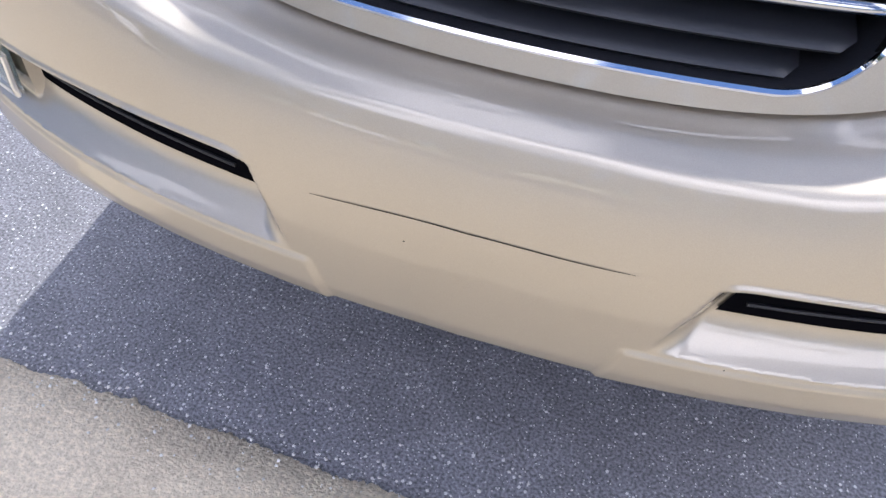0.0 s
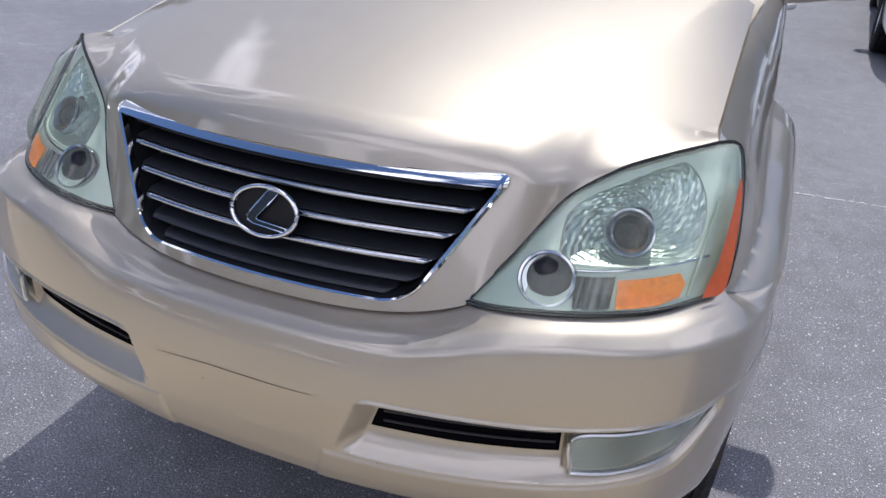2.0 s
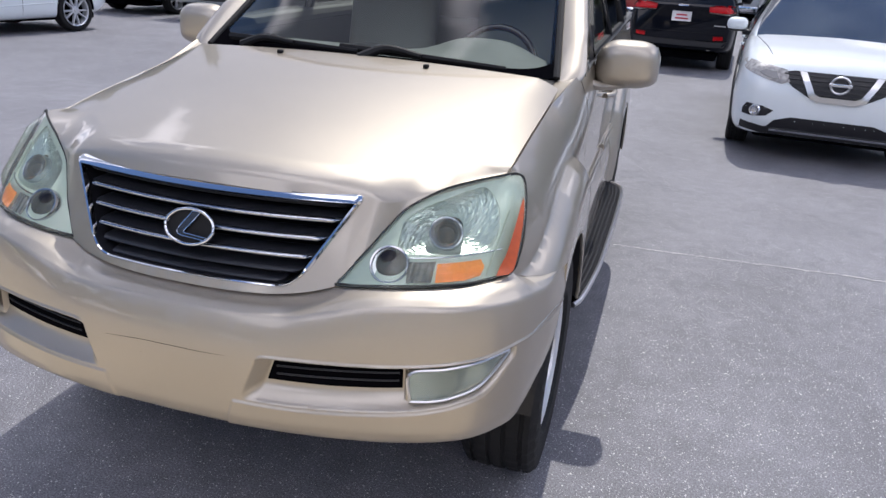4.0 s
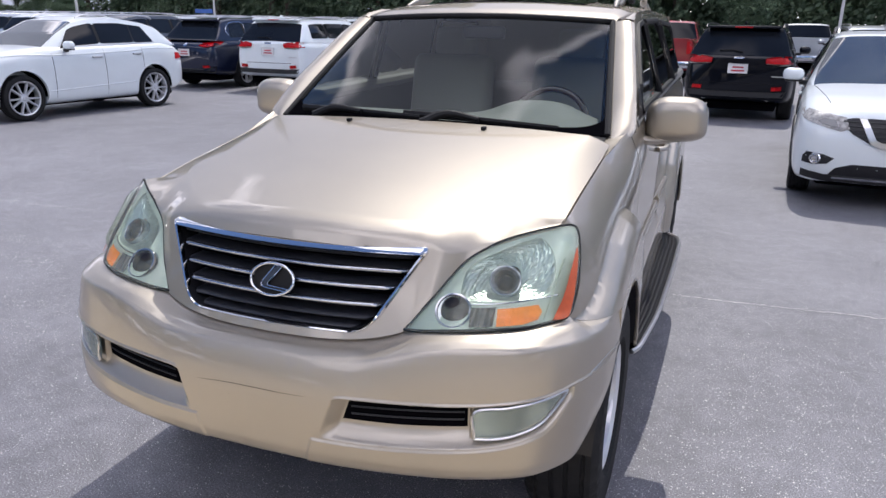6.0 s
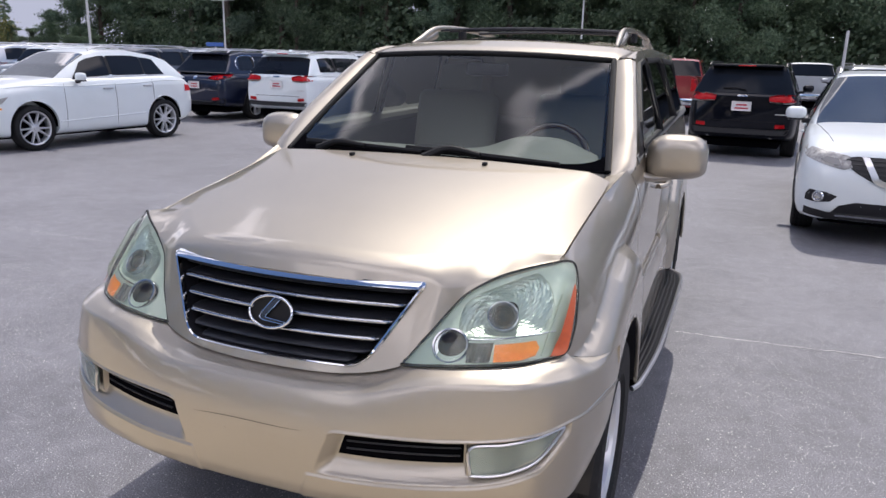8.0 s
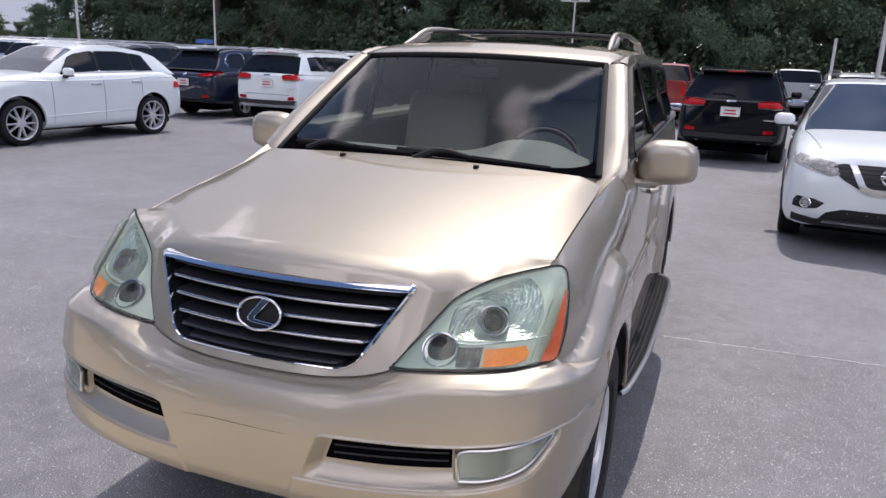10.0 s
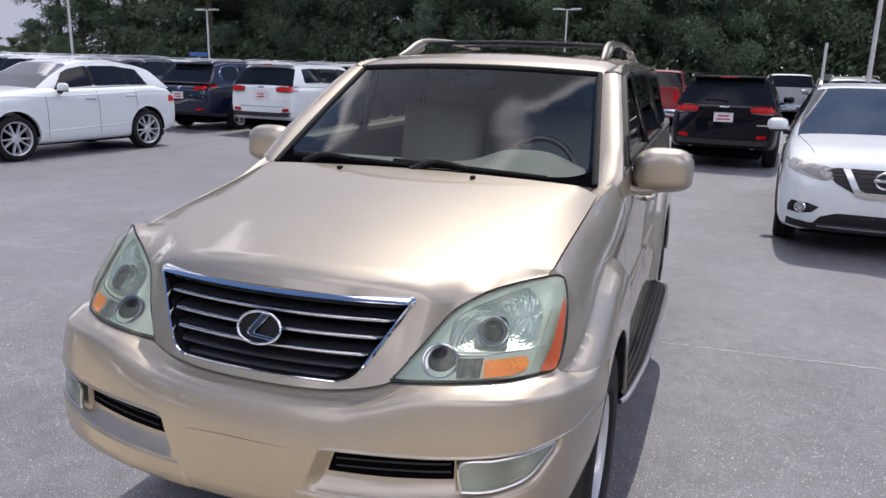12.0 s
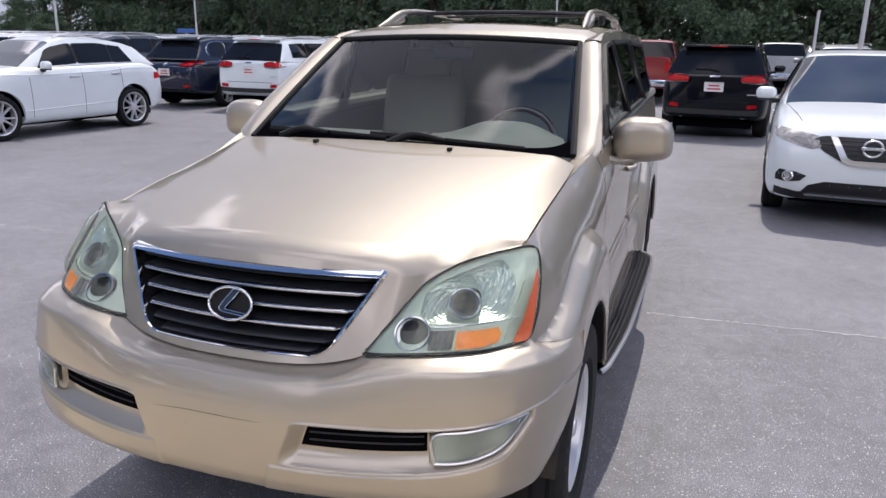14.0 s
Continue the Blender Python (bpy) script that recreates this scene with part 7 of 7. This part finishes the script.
def plain_row():
    """The rows further back: roofs and windows of parked SUVs."""
    P = dict(L=4.75, W=1.90, H=1.78, wb=2.8, fo=0.92, r=0.37, crown=0.03, wheel=("plain", 0.23, 0.24, 5, 0.0),
             low=[(0.0, 0.66, 0.45, 0.80), (0.08, 0.82, 0.34, 0.96), (0.5, 0.92, 0.28, 1.06), (1.3, 0.95, 0.27, 1.14), (3.8, 0.95, 0.28, 1.20), (4.55, 0.90, 0.36, 1.16), (4.75, 0.80, 0.48, 1.0)],
             up=[(1.25, 0.84, 0.64, 1.14), (2.0, 0.89, 0.66, 1.70), (2.5, 0.89, 0.67, 1.78), (3.8, 0.88, 0.66, 1.76), (4.3, 0.86, 0.64, 1.68), (4.65, 0.82, 0.62, 1.20)],
             belt=lambda y: interp(y, [1.1, 4.7], [1.15, 1.22]), ws0=1.25, ws1=2.0, rw0=4.32, rw1=4.62,
             windows=[(1.75, 2.5, 0.5, 0.0), (2.6, 3.4, 0.0, 0.05), (3.5, 4.2, 0.0, -0.15)], shuts=[(2.55, 0.4, 1.1), (3.45, 0.7, 1.1)], handles=[(2.4, 1.0), (3.35, 1.02)])
    made = {}
    rng = random.Random(11)
    spots = []
    for k in range(9):
        spots.append((-27.5 + 2.75 * k, 24.5 + rng.uniform(-0.4, 0.4), rng.choice(("white", "silver", "grey", "navy", "white"))))
    for k in range(7):
        spots.append((-22.0 - 2.8 * k, 15.5 + rng.uniform(-0.4, 0.4) + 1.2 * (k % 2), rng.choice(("navy", "silver", "white", "grey"))))
    for k in range(6):
        spots.append((5.2 + 2.9 * k, 24.0 + rng.uniform(-0.5, 0.5), rng.choice(("white", "grey", "silver"))))
    spots += [(-15.2, 14.6, "grey"), (-18.2, 14.8, "white"), (-5.6, 24.8, "silver")]
    mats = {"white": M_WHITE, "silver": M_SILVER, "grey": M_GREYPAINT, "navy": M_NAVY}
    for x, y, c in spots:
        m = away(x, y, 4.75, rng.uniform(-3, 3))
        if c not in made:
            r, bvh = vehicle("far_suv", c + " SUV parked in a back row of the lot", m, P, mats[c], "cars in the back rows")
            for s in (1, -1):
                tl = [(0.62, 0.95), (0.60, 1.12), (0.84, 1.16), (0.86, 0.98)]
                part("tail_light", on_skin(bvh, tl if s > 0 else sym(tl), "rear", 0.08, 0.012, 0.03), M_TAIL, r)
            rails(r, P, M_SATIN, 0.63)
            made[c] = r
        else:
            copy_thing(made[c], m)


crossover_front()
wagon_rear("parked_wagon", "black SUV with red tail lights and dealer plate, seen from behind", 1.36, 13.05, -5.0, M_JET, M_CLADDING)
wagon_rear("parked_wagon", "white SUV with red tail lights and dealer plate, seen from behind", -9.05, 13.75, -2.0, M_WHITE, M_CLADDING)
navy_rear()
white_side()
pickup("pickup_truck", "red pickup truck parked behind the black SUV", away(-0.75, 21.0, 5.8, -3), M_RED)
pickup("pickup_truck", "silver pickup truck parked beyond the black SUV", away(3.75, 28.6, 5.8, -4), M_SILVER)
plain_row()


# ---- far things: trailer, posts, lamp poles, woods ----
M_POLE = material("painted_steel_pole", (0.55, 0.55, 0.54), rough=0.5, stain=0.12, stain_scale=1.5)
M_BARK = material("bark", (0.085, 0.065, 0.050), rough=0.9, grain=0.35, grain_scale=12, stain=0.3, stain_scale=1.5, bump=0.5, bump_scale=14)


def leaf_material(name, color):
    m = bpy.data.materials.new(name)
    m.use_nodes = True
    nt = m.node_tree
    b = nt.nodes["Principled BSDF"]
    b.inputs["Roughness"].default_value = 0.6
    g = nt.nodes.new("ShaderNodeNewGeometry")
    oi = nt.nodes.new("ShaderNodeObjectInfo")
    ad = nt.nodes.new("ShaderNodeMath")
    ad.operation = "MULTIPLY_ADD"
    ad.inputs[1].default_value, ad.inputs[2].default_value = 0.45, 0.62
    nt.links.new(g.outputs["Random Per Island"], ad.inputs[0])
    a2 = nt.nodes.new("ShaderNodeMath")
    a2.operation = "MULTIPLY_ADD"
    a2.inputs[1].default_value, a2.inputs[2].default_value = 0.7, 0.65
    nt.links.new(oi.outputs["Random"], a2.inputs[0])
    mu = nt.nodes.new("ShaderNodeMath")
    mu.operation = "MULTIPLY"
    nt.links.new(ad.outputs[0], mu.inputs[0])
    nt.links.new(a2.outputs[0], mu.inputs[1])
    vm = nt.nodes.new("ShaderNodeVectorMath")
    vm.operation = "SCALE"
    vm.inputs[0].default_value = color
    nt.links.new(mu.outputs[0], vm.inputs["Scale"])
    nt.links.new(vm.outputs["Vector"], b.inputs["Base Color"])
    tl = nt.nodes.new("ShaderNodeBsdfTranslucent")
    nt.links.new(vm.outputs["Vector"], tl.inputs["Color"])
    ms = nt.nodes.new("ShaderNodeMixShader")
    ms.inputs[0].default_value = 0.30
    nt.links.new(b.outputs[0], ms.inputs[1])
    nt.links.new(tl.outputs[0], ms.inputs[2])
    nt.links.new(ms.outputs[0], nt.nodes["Material Output"].inputs["Surface"])
    return m


M_LEAF = leaf_material("leaves", (0.165, 0.235, 0.135))
M_NEEDLE = leaf_material("pine_needles", (0.135, 0.200, 0.130))
M_YELLOW = leaf_material("yellow_green_leaves", (0.17, 0.17, 0.06))


def tree_parts(rng, height, crown_from, spread, leaves, size, pine):
    """Trunk with limbs, and a crown of many small leaf clumps with gaps."""
    tb = bmesh.new()
    lean = Vector((rng.uniform(-0.4, 0.4), rng.uniform(-0.4, 0.4), 0))
    trunk = [Vector((0, 0, 0)) + lean * (k / 8) ** 2 + Vector((rng.uniform(-.06, .06), rng.uniform(-.06, .06), height * 0.95 * k / 8)) for k in range(9)]
    tube(trunk, [0.22 * (height / 16) * (1 - 0.85 * k / 8) + 0.02 for k in range(9)], 8, bm=tb)
    verts, faces = [], []
    limbs = []
    for k in range(22 if pine else 18):
        h = crown_from + (height - crown_from) * (k + rng.random()) / (22 if pine else 18)
        a = rng.uniform(0, 2 * math.pi)
        f = (h - crown_from) / (height - crown_from)
        reach = spread * ((1 - 0.8 * f) if pine else math.sin(math.pi * min(1, 0.25 + 0.72 * f))) * rng.uniform(0.6, 1.1)
        root_p = lean * (h / height) ** 2 + Vector((0, 0, h * 0.93))
        tip = root_p + Vector((math.cos(a) * reach, math.sin(a) * reach, rng.uniform(-0.2, 0.6) + (0 if pine else 0.35 * reach)))
        tube([root_p, root_p.lerp(tip, 0.5) + Vector((0, 0, 0.15)), tip], [0.06, 0.04, 0.015], 5, bm=tb)
        limbs.append((root_p, tip, reach))
    n_each = leaves // len(limbs)
    for root_p, tip, reach in limbs:
        clumps = [root_p.lerp(tip, rng.uniform(0.35, 1.05)) + Vector((rng.gauss(0, .35), rng.gauss(0, .35), rng.gauss(0, .25))) for _ in range(6)]
        for _ in range(n_each):
            c = rng.choice(clumps)
            r = (0.30 if pine else 0.55) + 0.10 * reach
            p = c + Vector((rng.gauss(0, r * .6), rng.gauss(0, r * .6), rng.gauss(0, r * .42)))
            d = Vector((rng.gauss(0, 1), rng.gauss(0, 1), rng.gauss(0, 0.8))).normalized()
            s = d.orthogonal().normalized()
            s = (Matrix.Rotation(rng.uniform(0, 6.28), 3, d) @ s) * size * rng.uniform(0.6, 1.3)
            t = d.cross(s).normalized() * size * rng.uniform(0.35, 0.7) * (0.5 if pine else 1)
            i = len(verts)
            verts += [p - s, p + t, p + s, p - t]
            faces.append((i, i + 1, i + 2, i + 3))
    me = bpy.data.meshes.new("crown")
    me.from_pydata([tuple(v) for v in verts], [], faces)
    return tb, me


def tree(name, label, m, seed, height, crown_from, spread, leaves, size, pine, mat, group):
    rng = random.Random(seed)
    tb, me = tree_parts(rng, height, crown_from, spread, leaves, size, pine)
    root = thing(name, label, "tree", m, group)
    part("trunk", tb, M_BARK, root)
    me.materials.append(mat)
    c = new("crown", me)
    c.parent = root
    return root


def woods():
    rng = random.Random(21)
    kinds = [
        tree("broadleaf_tree", "tall dark green broadleaf tree at the wood's edge", pose(-30, 58, 0), 1, 17, 2.0, 4.2, 26000, 0.115, False, M_LEAF, "trees of the wood"),
        tree("pine_tree", "tall dark pine at the wood's edge", pose(-24, 60, 0), 2, 20, 3.5, 3.4, 26000, 0.145, True, M_NEEDLE, "trees of the wood"),
        tree("broadleaf_tree", "tall dark green broadleaf tree at the wood's edge", pose(-18, 57, 0), 3, 15, 1.2, 4.0, 26000, 0.112, False, M_LEAF, "trees of the wood"),
        tree("pine_tree", "tall dark pine at the wood's edge", pose(-12, 62, 0), 4, 22, 3.0, 3.8, 26000, 0.145, True, M_NEEDLE, "trees of the wood"),
    ]
    x = -58.5
    k = 0
    while x < 62:
        for row, y0 in enumerate((56.0, 60.0, 65.0, 71.0)):
            src = kinds[(k * 7 + row * 3 + rng.randrange(4)) % 4]
            s = rng.uniform(0.85, 1.2)
            m = pose(x + rng.uniform(-1.5, 1.5) + row * 1.3, y0 + rng.uniform(-1.8, 1.8), 0, 0, 0, rng.uniform(0, 360)) @ Matrix.Scale(s, 4)
            ob = copy_thing(src, m)
            ob.scale = (s, s, s)
        x += 3.7
        k += 1
    # all round the rest of the lot, further off
    for a in list(range(100, 262, 5)):
        ang = radians(a)
        for row in range(2):
            d = 66 + 8 * row + rng.uniform(-3, 3)
            src = kinds[rng.randrange(4)]
            ob = copy_thing(src, pose(math.sin(ang) * d, math.cos(ang) * d, 0, 0, 0, rng.uniform(0, 360)))
            ob.scale = (1.25, 1.25, 1.0)
    for a in list(range(50, 100, 5)) + list(range(262, 300, 5)):
        ang = radians(a)
        ob = copy_thing(kinds[rng.randrange(4)], pose(math.sin(ang) * 85, math.cos(ang) * 85, 0, 0, 0, rng.uniform(0, 360)))
    # low far tree line past the end of the wood
    for k in range(16):
        ob = copy_thing(kinds[(k * 3) % 4], pose(-150 - 7 * k + rng.uniform(-3, 3), 128 - 5.5 * k + rng.uniform(-4, 4), 0, 0, 0, rng.uniform(0, 360)))
        ob.scale = (0.75, 0.75, 0.62)
    for k in range(9):
        sc = rng.uniform(0.20, 0.27)
        ob = copy_thing(kinds[(k * 2) % 4], pose(-66.5 + 1.7 * k, 52 + rng.uniform(-1, 1), 0, 0, 0, rng.uniform(0, 360)))
        ob.scale = (sc * 1.5, sc * 1.5, sc)
    tree("yellow_tree", "yellow-green leafy tree at the lot's edge", pose(-62, 46.5, 0), 7, 5.6, 0.6, 3.2, 9000, 0.13, False, M_YELLOW, "")
    tree("yellow_tree", "yellow-green leafy tree at the lot's edge", pose(-66, 46, 0), 8, 5.2, 0.6, 3.2, 9000, 0.13, False, M_YELLOW, "")
    tree("pine_tree", "sparse pine with bare limbs at the lot's edge", pose(-63.2, 47, 0), 9, 13, 4.2, 3.4, 6500, 0.17, True, M_NEEDLE, "")
    # brush along the foot of the wood
    verts, faces = [], []
    for n in range(90000):
        px = rng.uniform(-58, 66)
        far = n > 52000
        py = (66.0 if far else 53.5) + rng.uniform(0, 6)
        pz = rng.uniform(0, 1) ** (1.0 if far else 1.3) * ((15.0 if far else 4.4) + 1.5 * math.sin(px * 0.7) + 0.8 * math.sin(px * 2.3))
        p = Vector((px, py, pz))
        d = Vector((rng.gauss(0, 1), rng.gauss(0, 1), rng.gauss(0, 1))).normalized()
        s = d.orthogonal().normalized() * 0.22
        t = d.cross(s).normalized() * 0.13
        i = len(verts)
        verts += [p - s, p + t, p + s, p - t]
        faces.append((i, i + 1, i + 2, i + 3))
    me = bpy.data.meshes.new("brush")
    me.from_pydata([tuple(v) for v in verts], [], faces)
    me.materials.append(M_LEAF)
    tagged(new("brush", me), "dark green brush along the foot of the wood", "shrubs", kind="stuff")


def lamp_pole(x, y, h, heads):
    r = thing("lamp_pole", "tall pale steel car park lamp pole", "lamp pole", pose(x, y, 0), "lamp poles of the lot")
    part("base", lathe([(0.26, 0), (0.26, 0.7), (0.23, 0.74), (0.0001, 0.74)], 20), M_CONCRETE, r)
    part("pole", tube([(0, 0, 0.7), (0, 0, h * 0.5), (0, 0, h)], [0.075, 0.062, 0.050], 12), M_POLE, r)
    if heads:
        for s in (1, -1):
            part("lamp_head", box(s * 0.55, 0, h + 0.05, 0.62, 0.34, 0.10, 0.03, 2), M_POLE, r)
        part("arm", tube([(-0.4, 0, h + 0.02), (0.4, 0, h + 0.02)], 0.035, 8), M_POLE, r)


def far_things():
    lamp_pole(-31.5, 30.0, 9.0, True)
    lamp_pole(-31.4, 41.5, 5.0, True)
    lamp_pole(-7.8, 45.0, 5.3, True)
    lamp_pole(5.5, 24.2, 8.0, True)
    p = thing("post", "plain grey steel post", "post", pose(4.2, 24.0, 0))
    part("shaft", tube([(0, 0, 0), (0, 0, 2.75)], 0.045, 12), M_POLE, p)
    s = thing("lot_sign", "small blue sign over the back rows", "sign", pose(-29.5, 38.0, 0))
    part("sign_post", tube([(0, 0, 0), (0, 0, 2.0)], 0.05, 8), M_POLE, s)
    part("sign_face", box(0, -0.06, 2.1, 1.3, 0.06, 0.24, 0.01, 1), material("blue_sign", (0.05, 0.13, 0.40), rough=0.5, stain=0.05), s)


woods()
far_things()
